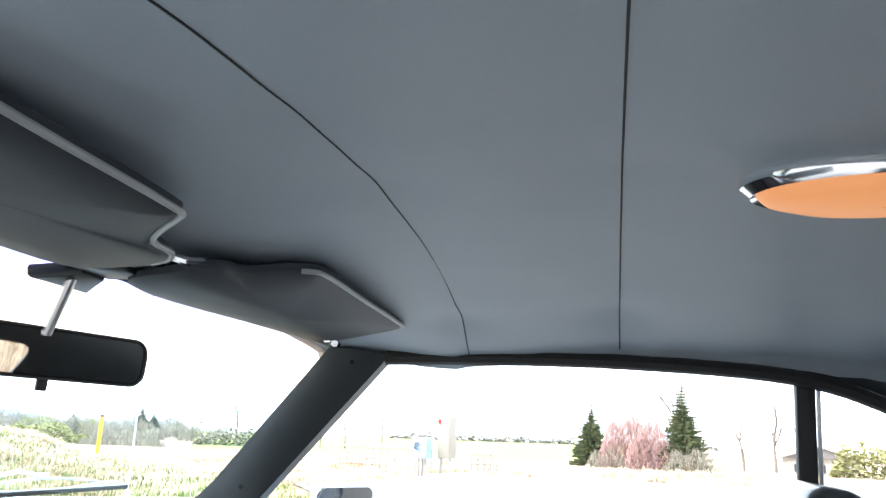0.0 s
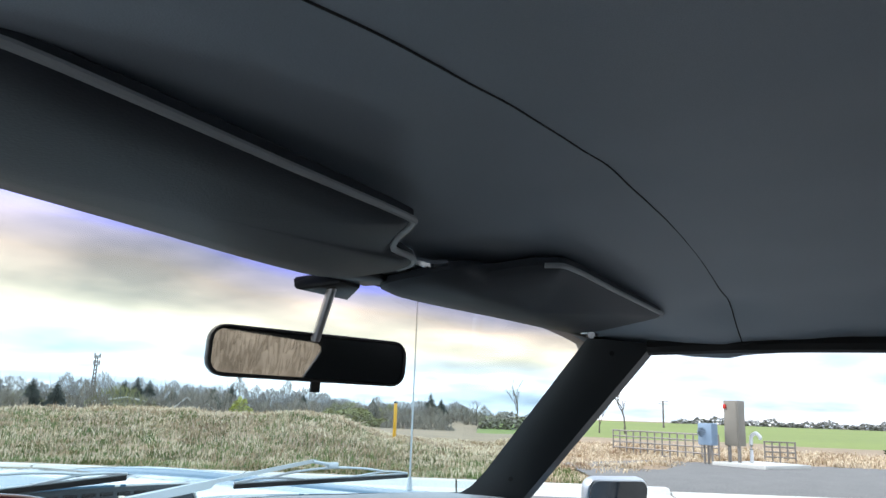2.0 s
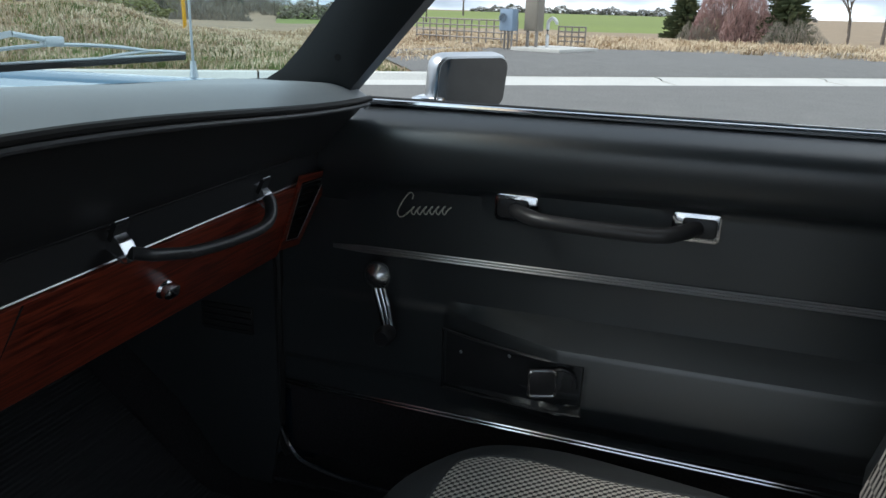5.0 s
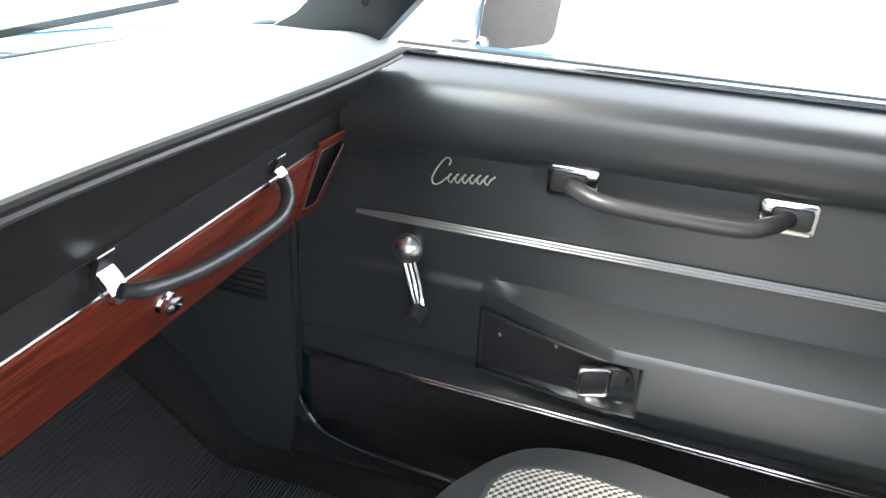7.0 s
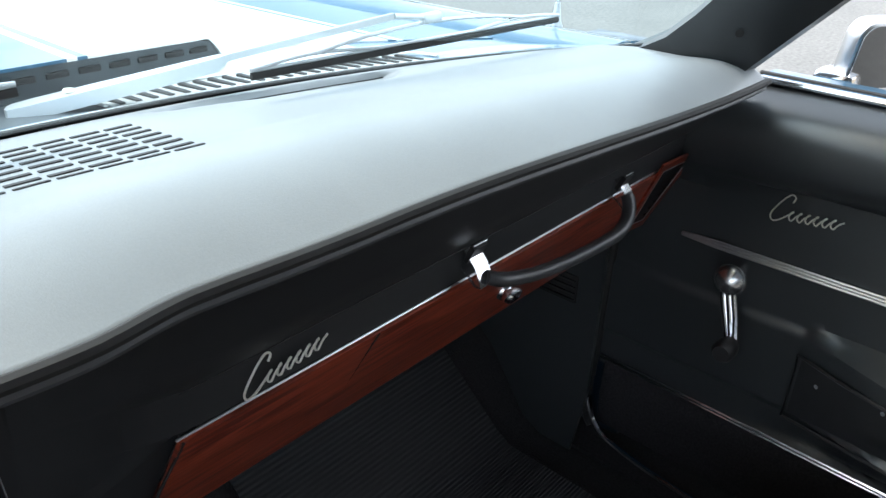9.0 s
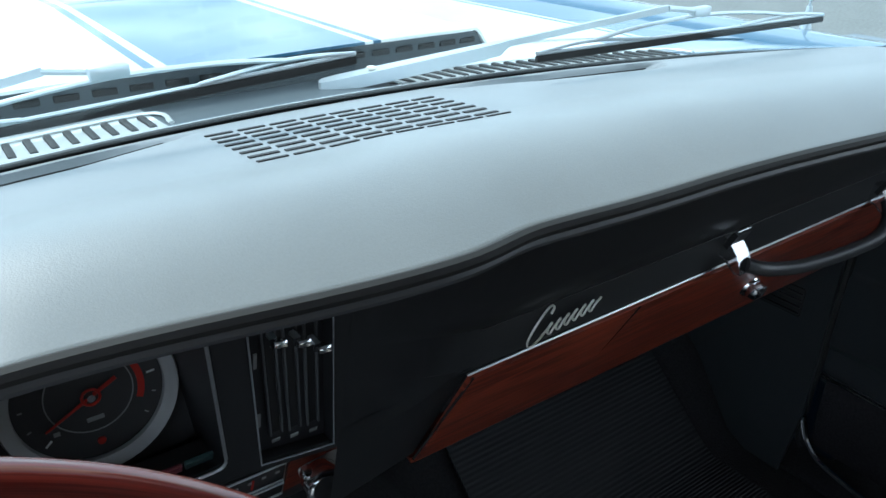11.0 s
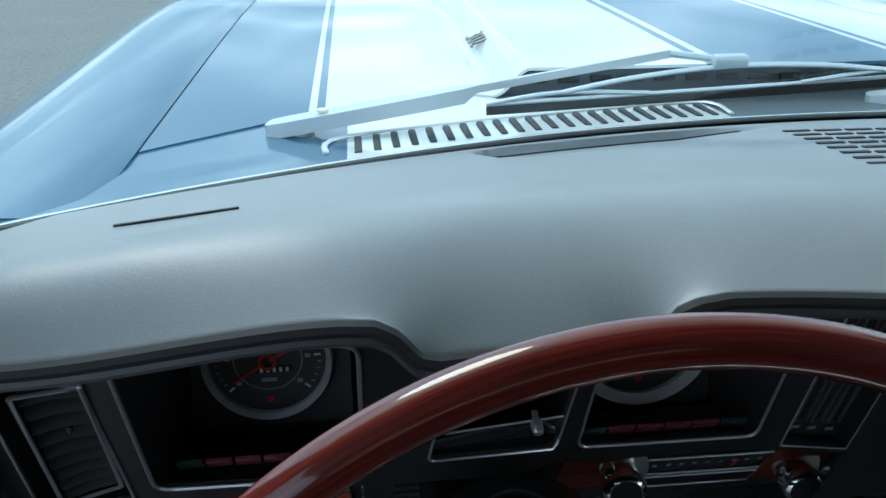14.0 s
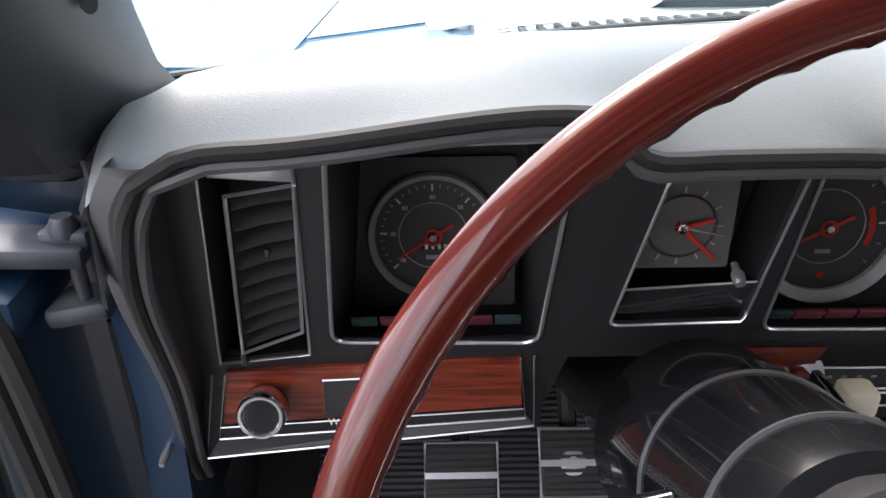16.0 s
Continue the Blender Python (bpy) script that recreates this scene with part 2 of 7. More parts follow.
BRUSHED = material("brushed_aluminium", (0.62, 0.63, 0.64), 0.33, 1.0, vary=0.06, grain=0.08, grain_scale=500, stretch=(1, 14, 14))
STEEL = material("painted_wiper_steel", (0.55, 0.58, 0.60), 0.35, 0.6, vary=0.1)
PILLAR = material("pillar_paint", (0.016, 0.019, 0.021), 0.38, vary=0.12, bump=0.05)
WOOD_DASH = wood("rosewood_veneer", (0.10, 0.015, 0.008), (0.33, 0.056, 0.026), 0.42, 0.15, (1.5, 20, 20))
WOOD_RIM = wood("rosewood_rim", (0.078, 0.008, 0.005), (0.150, 0.018, 0.011), 0.38, 1.0, (1, 1, 1), coat_rough=0.06, coords="UV")
WOOD_RIM.node_tree.nodes["Principled BSDF"].inputs["Specular IOR Level"].default_value = 0.2
BLUE = material("blue_car_paint", (0.026, 0.098, 0.168), 0.42, 0.1, coat=0.78, spec=0.2, vary=0.03, vary_scale=2)
WHITE = material("white_car_paint", (0.70, 0.71, 0.70), 0.35, coat=1.0, spec=0.3, vary=0.02, vary_scale=2)
# Body blue painted darker: the door gap's shade is in both colours.
BLUE_SHADED = material("shaded_jamb_blue", (0.006, 0.018, 0.035), 0.35, coat=0.4, vary=0.15, vary_scale=14)
JAMB_SHADED = material("shaded_flange_blue", (0.009, 0.034, 0.075), 0.38, coat=0.3, vary=0.15, vary_scale=14)
CARPET = material("black_loop_carpet", (0.026, 0.025, 0.027), 0.95, grain=0.8, grain_scale=260, vary=0.3, bump=1.0, bump_scale=300)
MAT_RUBBER = ribbed("ribbed_rubber", (0.029, 0.030, 0.032), 0.0058, 0.55, "Y")
CLOTH = houndstooth()
GLASS = sky_band_pane("windscreen_glass")
LENS = pane("gauge_lens", (0.95, 0.95, 0.95), 0.04)
RED = material("red_needle_paint", (0.62, 0.035, 0.022), 0.5)
WHITE_MARK = material("white_marking", (0.8, 0.8, 0.78), 0.6)
GREY_MARK = material("grey_marking", (0.36, 0.36, 0.36), 0.6)
DIAL = material("dial_black", (0.062, 0.061, 0.061), 0.6)
KNOB_CAP = material("dark_glassy_cap", (0.03, 0.03, 0.032), 0.12, coat=0.6, vary=0.1)
IVORY = material("ivory_plastic", (0.78, 0.73, 0.60), 0.45, vary=0.15)
# Silvering toned down so the reflected road stays dim.
DARK_MIRROR = material("dark_mirror_glass", (0.24, 0.24, 0.24), 0.05, 1.0, vary=0.15, vary_scale=30)
MIRROR = material("mirror_silver", (0.58, 0.57, 0.56), 0.02, 1.0, vary=0.0)
ASPHALT = material("asphalt", (0.17, 0.165, 0.155), 0.92, grain=0.5, grain_scale=38, vary=0.22, vary_scale=2.5, bump=1.0, bump_scale=60)
CONCRETE = material("kerb_concrete", (0.60, 0.59, 0.55), 0.9, grain=0.15, grain_scale=40, vary=0.15, vary_scale=1.2, bump=0.4, bump_scale=90)
SOIL = material("dry_ground", (0.30, 0.22, 0.14), 0.95, grain=0.3, grain_scale=8, vary=0.5, vary_scale=0.5)
FIELD = material("young_crop_green", (0.19, 0.235, 0.055), 0.95, grain=0.2, grain_scale=1.5, vary=0.25, vary_scale=0.03)
DRY_GRASS = mixed_blades("dry_grass", ((0.21, 0.12, 0.07), (0.40, 0.29, 0.185), (0.57, 0.45, 0.30), (0.72, 0.60, 0.43), (0.62, 0.52, 0.35)), 0.8)
LAWN = mixed_blades("spring_grass", ((0.30, 0.25, 0.14), (0.17, 0.19, 0.07), (0.12, 0.17, 0.05), (0.26, 0.27, 0.12)), 0.8)
BARK = material("bark", (0.16, 0.135, 0.115), 0.9, vary=0.3, grain=0.2, grain_scale=20)
NEEDLES = mixed_blades("spruce_needles", ((0.045, 0.065, 0.035), (0.085, 0.105, 0.055), (0.14, 0.15, 0.075)), 1.5)
# Distance haze is put into this lighter, bluish needle colour.
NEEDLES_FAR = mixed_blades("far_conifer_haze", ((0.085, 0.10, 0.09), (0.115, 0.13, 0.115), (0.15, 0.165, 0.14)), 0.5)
BUSH_GREEN = mixed_blades("budding_bush", ((0.16, 0.15, 0.09), (0.27, 0.27, 0.12), (0.36, 0.37, 0.16)), 0.4)
BUSH_DARK = mixed_blades("dark_shrub", ((0.16, 0.14, 0.12), (0.25, 0.225, 0.185), (0.33, 0.31, 0.24)), 0.4)
BUSH_PINK = mixed_blades("budding_red_bush", ((0.22, 0.14, 0.13), (0.38, 0.24, 0.22), (0.52, 0.36, 0.33)), 0.5)
YELLOW = material("yellow_marker", (0.75, 0.40, 0.02), 0.5, vary=0.1)
CABINET = material("weathered_beige_steel", (0.25, 0.225, 0.185), 0.6, vary=0.25, vary_scale=2)
METER_BLUE = material("blue_grey_enamel", (0.26, 0.35, 0.46), 0.45, vary=0.12)
WHITE_PIPE = material("white_pipe", (0.7, 0.7, 0.7), 0.5)
GALV = material("galvanised_tube", (0.26, 0.24, 0.22), 0.5, 0.4, vary=0.3)
SIDING = material("pale_siding", (0.5, 0.48, 0.45), 0.8)
ROOFING = material("grey_roofing", (0.16, 0.15, 0.15), 0.9)


# ---- building helpers ----
def part(name, bm, mat, parent=None, label="", smooth=True):
    """One mesh object from a bmesh, under a thing or a part."""
    me = bpy.data.meshes.new(name)
    bm.normal_update()
    if smooth:
        for f in bm.faces:
            f.smooth = True
        for e in bm.edges:
            if len(e.link_faces) == 2 and e.calc_face_angle(0) > 0.65:
                e.smooth = False
    bm.to_mesh(me)
    bm.free()
    for one in mat if isinstance(mat, (list, tuple)) else [mat]:
        me.materials.append(one)
    ob = new(name, me)
    if parent:
        ob.parent = parent
    return tagged(ob, label)


def thing(name, label, category, group="", kind="", at=None):
    ob = new(name)
    ob.empty_display_size = 0.05
    if at is not None:
        ob.matrix_world = at
    return tagged(ob, label, category, group, kind)


def merged(*bms):
    out = bmesh.new()
    for b in bms:
        me = bpy.data.meshes.new("tmp")
        b.to_mesh(me)
        b.free()
        out.from_mesh(me)
        bpy.data.meshes.remove(me)
    return out


def box(size, at=(0, 0, 0), bevel=0.0, seg=2, turn=None):
    """A bevelled box, turned by a 4x4 or given Euler degrees about its middle."""
    bm = bmesh.new()
    bmesh.ops.create_cube(bm, size=1.0)
    bmesh.ops.scale(bm, vec=size, verts=bm.verts)
    if bevel:
        bmesh.ops.bevel(bm, geom=bm.edges[:], offset=bevel, segments=seg, affect="EDGES", profile=0.5)
    if turn is not None:
        m = turn if isinstance(turn, Matrix) else Euler([radians(a) for a in turn]).to_matrix().to_4x4()
        bmesh.ops.transform(bm, matrix=m, verts=bm.verts)
    bmesh.ops.translate(bm, vec=at, verts=bm.verts)
    return bm


def grid(rows, closed_u=False, closed_v=False):
    """A sheet from rows of points of equal length."""
    bm = bmesh.new()
    vs = [[bm.verts.new(p) for p in r] for r in rows]
    nr, nc = len(vs), len(vs[0])
    for i in range(nr if closed_u else nr - 1):
        for j in range(nc if closed_v else nc - 1):
            a, b, c, d = vs[i][j], vs[i][(j + 1) % nc], vs[(i + 1) % nr][(j + 1) % nc], vs[(i + 1) % nr][j]
            try:
                bm.faces.new((a, b, c, d))
            except ValueError:
                pass
    return bm


def thicken(bm, depth):
    """Gives a sheet a thickness along its normals."""
    bm.normal_update()
    geom = bmesh.ops.solidify(bm, geom=bm.faces[:], thickness=depth)
    bmesh.ops.recalc_face_normals(bm, faces=bm.faces)
    return bm


def tube(points, radius, sides=10, closed=False, caps=True, flat=1.0, up=(0, 0, 1)):
    """A tube along points; radius a number or one for each point; flat squeezes it along up."""
    pts = [Vector(p) for p in points]
    n = len(pts)
    rad = radius if isinstance(radius, (list, tuple)) else [radius] * n
    rows = []
    for i, p in enumerate(pts):
        a = pts[(i - 1) % n] if closed or i else pts[0]
        b = pts[(i + 1) % n] if closed or i < n - 1 else pts[-1]
        d = (b - a).normalized()
        s = d.cross(Vector(up))
        s = s.normalized() if s.length > 1e-4 else d.cross(Vector((1, 0, 0))).normalized()
        u = s.cross(d)
        rows.append([p + rad[i] * (math.cos(k * 2 * math.pi / sides) * s + flat * math.sin(k * 2 * math.pi / sides) * u) for k in range(sides)])
    bm = grid(rows, closed_u=closed, closed_v=True)
    if caps and not closed:
        bm.verts.ensure_lookup_table()
        bm.faces.new([bm.verts[k] for k in range(sides)][::-1])
        bm.faces.new([bm.verts[(n - 1) * sides + k] for k in range(sides)])
    bmesh.ops.recalc_face_normals(bm, faces=bm.faces)
    return bm


def smooth_line(points, per=6, closed=False):
    """Catmull-Rom through points."""
    p = [Vector(q) for q in points]
    n = len(p)
    out = []
    for i in range(n if closed else n - 1):
        a, b, c, d = (p[(i + k) % n] if closed else p[min(max(i + k, 0), n - 1)] for k in (-1, 0, 1, 2))
        for j in range(per):
            t = j / per
            out.append(0.5 * (2 * b + (c - a) * t + (2 * a - 5 * b + 4 * c - d) * t * t + (3 * b - a - 3 * c + d) * t ** 3))
    return out if closed else out + [p[-1]]


def lathe(profile, sides=24, m=None):
    """Turned body from (radius, height) pairs round z, then placed by m."""
    rows = [[(r * math.cos(k * 2 * math.pi / sides), r * math.sin(k * 2 * math.pi / sides), h) for k in range(sides)] for r, h in profile]
    bm = grid(rows, closed_v=True)
    bm.verts.ensure_lookup_table()
    for i, flip in ((0, True), (len(rows) - 1, False)):
        ring = [bm.verts[i * sides + k] for k in range(sides)]
        bm.faces.new(ring[::-1] if flip else ring)
    bmesh.ops.remove_doubles(bm, verts=bm.verts, dist=1e-6)
    bmesh.ops.recalc_face_normals(bm, faces=bm.faces)
    if m is not None:
        bmesh.ops.transform(bm, matrix=m, verts=bm.verts)
    return bm


def outline_plate(pts, depth, bevel=0.0, seg=2):
    """A slab from a plan outline (x, y), from z=0 to depth."""
    bm = bmesh.new()
    f = bm.faces.new([bm.verts.new((x, y, 0)) for x, y in pts])
    r = bmesh.ops.extrude_face_region(bm, geom=[f])
    bmesh.ops.translate(bm, vec=(0, 0, depth), verts=[v for v in r["geom"] if isinstance(v, bmesh.types.BMVert)])
    bmesh.ops.recalc_face_normals(bm, faces=bm.faces)
    if bevel:
        e = [e for e in bm.edges if abs(e.verts[0].co.z - e.verts[1].co.z) < 1e-6]
        bmesh.ops.bevel(bm, geom=e, offset=bevel, segments=seg, affect="EDGES", profile=0.5)
    return bm


def rounded(w, h, r, n=5):
    """Outline of a rounded rectangle round the origin."""
    out = []
    for cx, cy, a0 in ((w / 2 - r, h / 2 - r, 0), (-w / 2 + r, h / 2 - r, 90), (-w / 2 + r, -h / 2 + r, 180), (w / 2 - r, -h / 2 + r, 270)):
        out += [(cx + r * math.cos(radians(a0 + 90 * k / n)), cy + r * math.sin(radians(a0 + 90 * k / n))) for k in range(n + 1)]
    return out


def lerp_table(table, x):
    for (a, u), (b, v) in zip(table, table[1:]):
        if x <= b:
            k = (x - a) / (b - a) if b > a else 0
            k = min(max(k, 0), 1)
            return u + (v - u) * k
    return table[-1][1]


def soft_table(table, x):
    for (a, u), (b, v) in zip(table, table[1:]):
        if x <= b:
            k = min(max((x - a) / (b - a), 0), 1)
            return u + (v - u) * (3 * k * k - 2 * k ** 3)
    return table[-1][1]


# ---- cabin: roof, pillars, windscreen ----
ROOF_LINE = [(-2.0, 1.02), (-1.7, 1.12), (-1.4, 1.19), (-1.0, 1.238), (-0.73, 1.247), (-0.5, 1.237), (-0.36, 1.220), (-0.27, 1.205), (-0.19, 1.186), (-0.1, 1.17)]
SEAMS = (-0.507, -0.732)


def seam_y(s, x):
    """A seam bows forward a little towards the passenger rail."""
    return s + (0.028 * (max(0, x) / 0.6) ** 2 if s > -0.6 else 0.0)



def roof_z(x, y):
    edge = lerp_table([(-0.45, 0.05), (-0.2, 0.014)], y) if y > -0.45 else 0.05
    z = lerp_table(ROOF_LINE, y) - edge * (abs(x) / 0.516) ** 2.2
    for s in SEAMS:
        d = (y - seam_y(s, x)) / 0.03
        if abs(d) < 4:
            z += 0.0030 * math.exp(-abs(d) * 1.6) * (1 - (abs(x) / 0.66) ** 2)
            for px, lift in ((-0.03, 0.004), (0.50, 0.013), (-0.52, 0.013)):
                k = (x - px) / 0.055
                z += lift * math.exp(-d * d / 4 - k * k)
    z += 0.0022 * noise.noise((x * 5, y * 6, 0)) + 0.0015 * noise.noise((x * 13, y * 10, 3))
    z -= 0.004 * max(0, abs(x) - 0.48) / 0.14 * (0.5 + noise.noise((x * 4, y * 22, 7)))
    return z


def make_roof():
    ys = [-0.19 - 0.02 * i for i in range(66)]
    xs = [-0.64 + 1.28 * i / 80 for i in range(81)]
    rows = []
    for y in ys:
        r = [(x, y, roof_z(x, y)) for x in xs]
        a = r[0][2]
        r = [(-0.655, y, a - 0.016)] + r + [(0.655, y, r[-1][2] - 0.016)]
        rows.append(r)
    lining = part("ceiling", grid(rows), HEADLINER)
    tagged(lining, "black vinyl headliner with cross seams, slightly wrinkled", "headliner", kind="structure")
    skin = []
    for y in [-0.15 - 0.05 * i for i in range(28)]:
        skin.append([(x, y, roof_z(x, min(y, -0.2)) + 0.035) for x in (-0.68, -0.62, -0.5, -0.3, 0, 0.3, 0.5, 0.62, 0.68)])
    tagged(part("roof_skin", thicken(grid(skin), 0.004), BLUE), "blue painted steel roof skin above the headliner", "roof panel", kind="structure")
    for y in SEAMS[:2]:
        line = [(x, seam_y(y, x), roof_z(x, seam_y(y, x)) - 0.0005) for x in [-0.63 + 1.26 * i / 60 for i in range(61)]]
        tagged(part("headliner_seam", tube(line, 0.0010, 6), MATTE), "thin dark stitched seam across the headliner", "seam", "headliner seams", kind="structure")


make_roof()


def header_y(x):
    return -0.175 - 0.13 * x * x


def glass_base(x):
    return 0.230 - 0.36 * x * x


def make_windscreen():
    t = thing("windscreen", "large curved lightly tinted windscreen glass", "windscreen", kind="structure")
    rows = []
    for i in range(13):
        k = i / 12
        row = []
        for j in range(33):
            u = -1 + j / 16
            xb, xt = 0.735 * u, 0.655 * u
            b = Vector((xb, glass_base(xb), 0.883 - 0.008 * u * u))
            a = Vector((xt, header_y(xt), 1.182 - 0.010 * u * u))
            p = b.lerp(a, k) + Vector((0, 0.018, 0.012)) * math.sin(math.pi * k)
            row.append(p)
        rows.append(row)
    g = part("pane", grid(rows), GLASS, t)
    g.visible_shadow = False
    seal = [(0.70 * u, glass_base(0.70 * u) + 0.002, 0.886 - 0.008 * u * u) for u in [-1 + i / 20 for i in range(41)]]
    part("lower_seal", tube(seal, 0.0035, 8, flat=0.7), RUBBER, t)
    part("lower_bright_trim", tube([(x, y + 0.008, z - 0.002) for x, y, z in seal], 0.0055, 8, flat=0.4), WHITE, t, "pale bright metal strip along the glass")
    head = [(x, header_y(x) - 0.016, 1.184 - 0.03 * x * x) for x in [-0.62 + 1.24 * i / 40 for i in range(41)]]
    h = part("header_trim", tube(head, 0.013, 10, flat=0.75), PILLAR)
    tagged(h, "dark header trim above the windscreen", "trim", kind="structure")
    bead = [(x, header_y(x) + 0.003, 1.182 - 0.02 * x * x) for x in [-0.62 + 1.24 * i / 40 for i in range(41)]]
    tagged(part("header_seal", tube(bead, 0.006, 8), RUBBER), "black rubber seal under the header", "seal", kind="structure")


make_windscreen()


def make_pillar(side, name):
    s = side
    secs = []
    for k in [i / 10 for i in range(11)]:
        f = Vector((0.659, 0.050, 0.868)).lerp(Vector((0.596, -0.230, 1.165)), k)
        r = Vector((0.677, -0.055, 0.865)).lerp(Vector((0.624, -0.335, 1.155)), k)
        f.y += 0.03 * max(0, 0.12 - k) / 0.12
        inn = f.lerp(r, 0.30) + Vector((-0.008, -0.002, 0.0))
        inn2 = f.lerp(r, 0.84) + Vector((-0.003, 0, 0))
        o1, o2 = r + Vector((0.03, -0.002, 0)), f + Vector((0.05, 0.02, 0))
        secs.append([(s * p.x, p.y, p.z) for p in (f, inn, inn2, r, o1, o2)])
    bm = grid(secs, closed_v=True)
    bmesh.ops.recalc_face_normals(bm, faces=bm.faces)
    t = thing(name, "dark painted windscreen pillar trim with screws", "pillar", kind="structure")
    part("pillar_trim", bm, PILLAR, t)
    for k, across in ((0.17, 0.55) if s > 0 else (0.245, 0.40), (0.93, 0.55)):
        p = Vector((0.659, 0.050, 0.868)).lerp(Vector((0.596, -0.230, 1.165)), k)
        r = Vector((0.677, -0.055, 0.865)).lerp(Vector((0.624, -0.335, 1.155)), k)
        c = p.lerp(r, across) + Vector((-0.010, -0.002, 0))
        # near-black discs stand for the dark screw holes
        part("screw", lathe([(0.0, 0.002), (0.003, 0.002), (0.0042, 0.0)], 14, look((s * c.x, c.y, c.z), (s * (c.x - 1), c.y - 0.5, c.z))), UNLIT_BLACK, t)
    return t


make_pillar(1, "pillar_right")
make_pillar(-1, "pillar_left")


def fill_face(outer, holes, to3d):
    bm = bmesh.new()
    loops = []
    for pts in [outer] + holes:
        vs = [bm.verts.new(to3d(x, z)) for x, z in pts]
        loops.append([bm.edges.new((vs[i], vs[(i + 1) % len(vs)])) for i in range(len(vs))])
    bmesh.ops.triangle_fill(bm, edges=[e for l in loops for e in l], use_beauty=True, use_dissolve=False)
    return bm


def round_quad(q, r, n=4):
    """Rounds the corners of a four-sided outline."""
    out = []
    p = [Vector(c) for c in q]
    for i in range(4):
        a, b, c = p[i - 1], p[i], p[(i + 1) % 4]
        u, v = (a - b).normalized() * r, (c - b).normalized() * r
        for k in range(n + 1):
            t = k / n
            out.append(tuple(b + u * (1 - t) ** 2 + v * t ** 2))
    return out


def make_side_frames():
    # roof rail over the side windows, quarter window post and rear side panels
    for s, nm in ((1, "right"), (-1, "left")):
        pts = smooth_line([(0.632, -0.325, 1.150), (0.641, -0.5, 1.153), (0.645, -0.75, 1.148), (0.648, -1.0, 1.128), (0.65, -1.15, 1.08), (0.67, -1.35, 0.98), (0.70, -1.5, 0.86)], 6)
        tagged(part("roof_rail_" + nm, tube([(s * x, y, z) for x, y, z in pts], 0.013, 8), RUBBER), "black rubber weatherstrip along the roof rail", "weatherstrip", kind="structure")
        upper = [(0.655, y, lerp_table([(-1.5, 0.86), (-1.35, 0.98), (-1.15, 1.08), (-1.0, 1.128), (-0.75, 1.148), (-0.5, 1.152), (-0.33, 1.146)], y)) for y in [-0.33 - 0.06 * i for i in range(20)]]
        tagged(part("roof_side_" + nm, thicken(grid([[(s * x, y, z + 0.005) for x, y, z in upper], [(s * 0.665, y, z + 0.05) for x, y, z in upper]]), 0.004), PILLAR), "dark inner roof side", "panel", kind="structure")
        body = [[(s * x, y, z) for y in (-1.02, -1.4, -1.9)] for x, z in ((0.74, 0.862), (0.76, 0.84), (0.74, 0.6), (0.74, 0.2))]
        tagged(part("quarter_panel_" + nm, thicken(grid(body), 0.01), DOOR_VINYL), "black vinyl rear quarter trim panel", "panel", kind="structure")
        sail = [[(s * 0.655, -1.5, 0.86), (s * 0.655, -1.35, 0.98), (s * 0.655, -1.15, 1.08)], [(s * 0.655, -1.95, 0.86), (s * 0.655, -1.9, 0.98), (s * 0.64, -1.8, 1.10)]]
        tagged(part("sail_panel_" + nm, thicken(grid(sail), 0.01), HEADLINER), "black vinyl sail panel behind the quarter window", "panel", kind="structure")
    post = thing("quarter_window_post", "dark rubber-edged post between door and quarter windows", "window post", kind="structure")
    part("post", box((0.02, 0.030, 0.30), (0.69, -1.022, 0.99), 0.004, turn=(0, -11, 0)), RUBBER, post)
    part("bright_edge", box((0.006, 0.006, 0.29), (0.683, -1.041, 0.99), 0.001, turn=(0, -11, 0)), STEEL, post)
    rear = [[(x, y, z) for x in (-0.74, 0, 0.74)] for y, z in ((-1.55, 0.2), (-1.62, 0.82), (-2.3, 0.86))]
    tagged(part("wall_rear", thicken(grid(rear), 0.02), DOOR_VINYL), "plain dark rear bulkhead and parcel shelf", "wall", kind="structure")
    # plain added surround; its lopsided rear window opening lights cabin and mirror
    hole = round_quad([(-0.60, 0.862), (0.235, 0.875), (0.325, 1.062), (-0.52, 1.105)], 0.04)
    rim = fill_face([(-0.74, 0.80), (0.74, 0.80), (0.66, 1.22), (-0.66, 1.22)], [hole], lambda x, z: (x, -1.64 - 0.3 * (z - 0.85) * -1, z))
    tagged(part("wall_rear_window", thicken(rim, 0.01), DOOR_VINYL), "plain dark surround added round the rear window opening", "wall", kind="structure")

make_side_frames()

# ---- dashboard ----
LIP_Y = [(-0.69, -0.060), (-0.42, -0.061), (-0.38, -0.057), (-0.32, -0.057), (-0.28, -0.061), (-0.075, -0.085), (-0.020, -0.078), (0.05, -0.079), (0.3, -0.082), (0.70, -0.077)]
LIP_Z = [(-0.69, 0.856), (-0.655, 0.864), (-0.625, 0.8755), (-0.60, 0.880), (-0.45, 0.894), (-0.30, 0.8975), (-0.05, 0.897), (0.1, 0.893), (0.70, 0.862)]
# the dip of the pad over the column, between the two instrument pods
DIP = [(-0.455, 0.0), (-0.437, 0.0012), (-0.428, 0.0065), (-0.418, 0.0195), (-0.409, 0.0225), (-0.395, 0.0235), (-0.33, 0.0255), (-0.312, 0.0265), (-0.306, 0.0235), (-0.301, 0.0155), (-0.2955, 0.0065), (-0.288, 0.0022), (-0.276, 0.0)]


def lip(x):
    return soft_table(LIP_Y, x), soft_table(LIP_Z, x) - lerp_table(DIP, x)


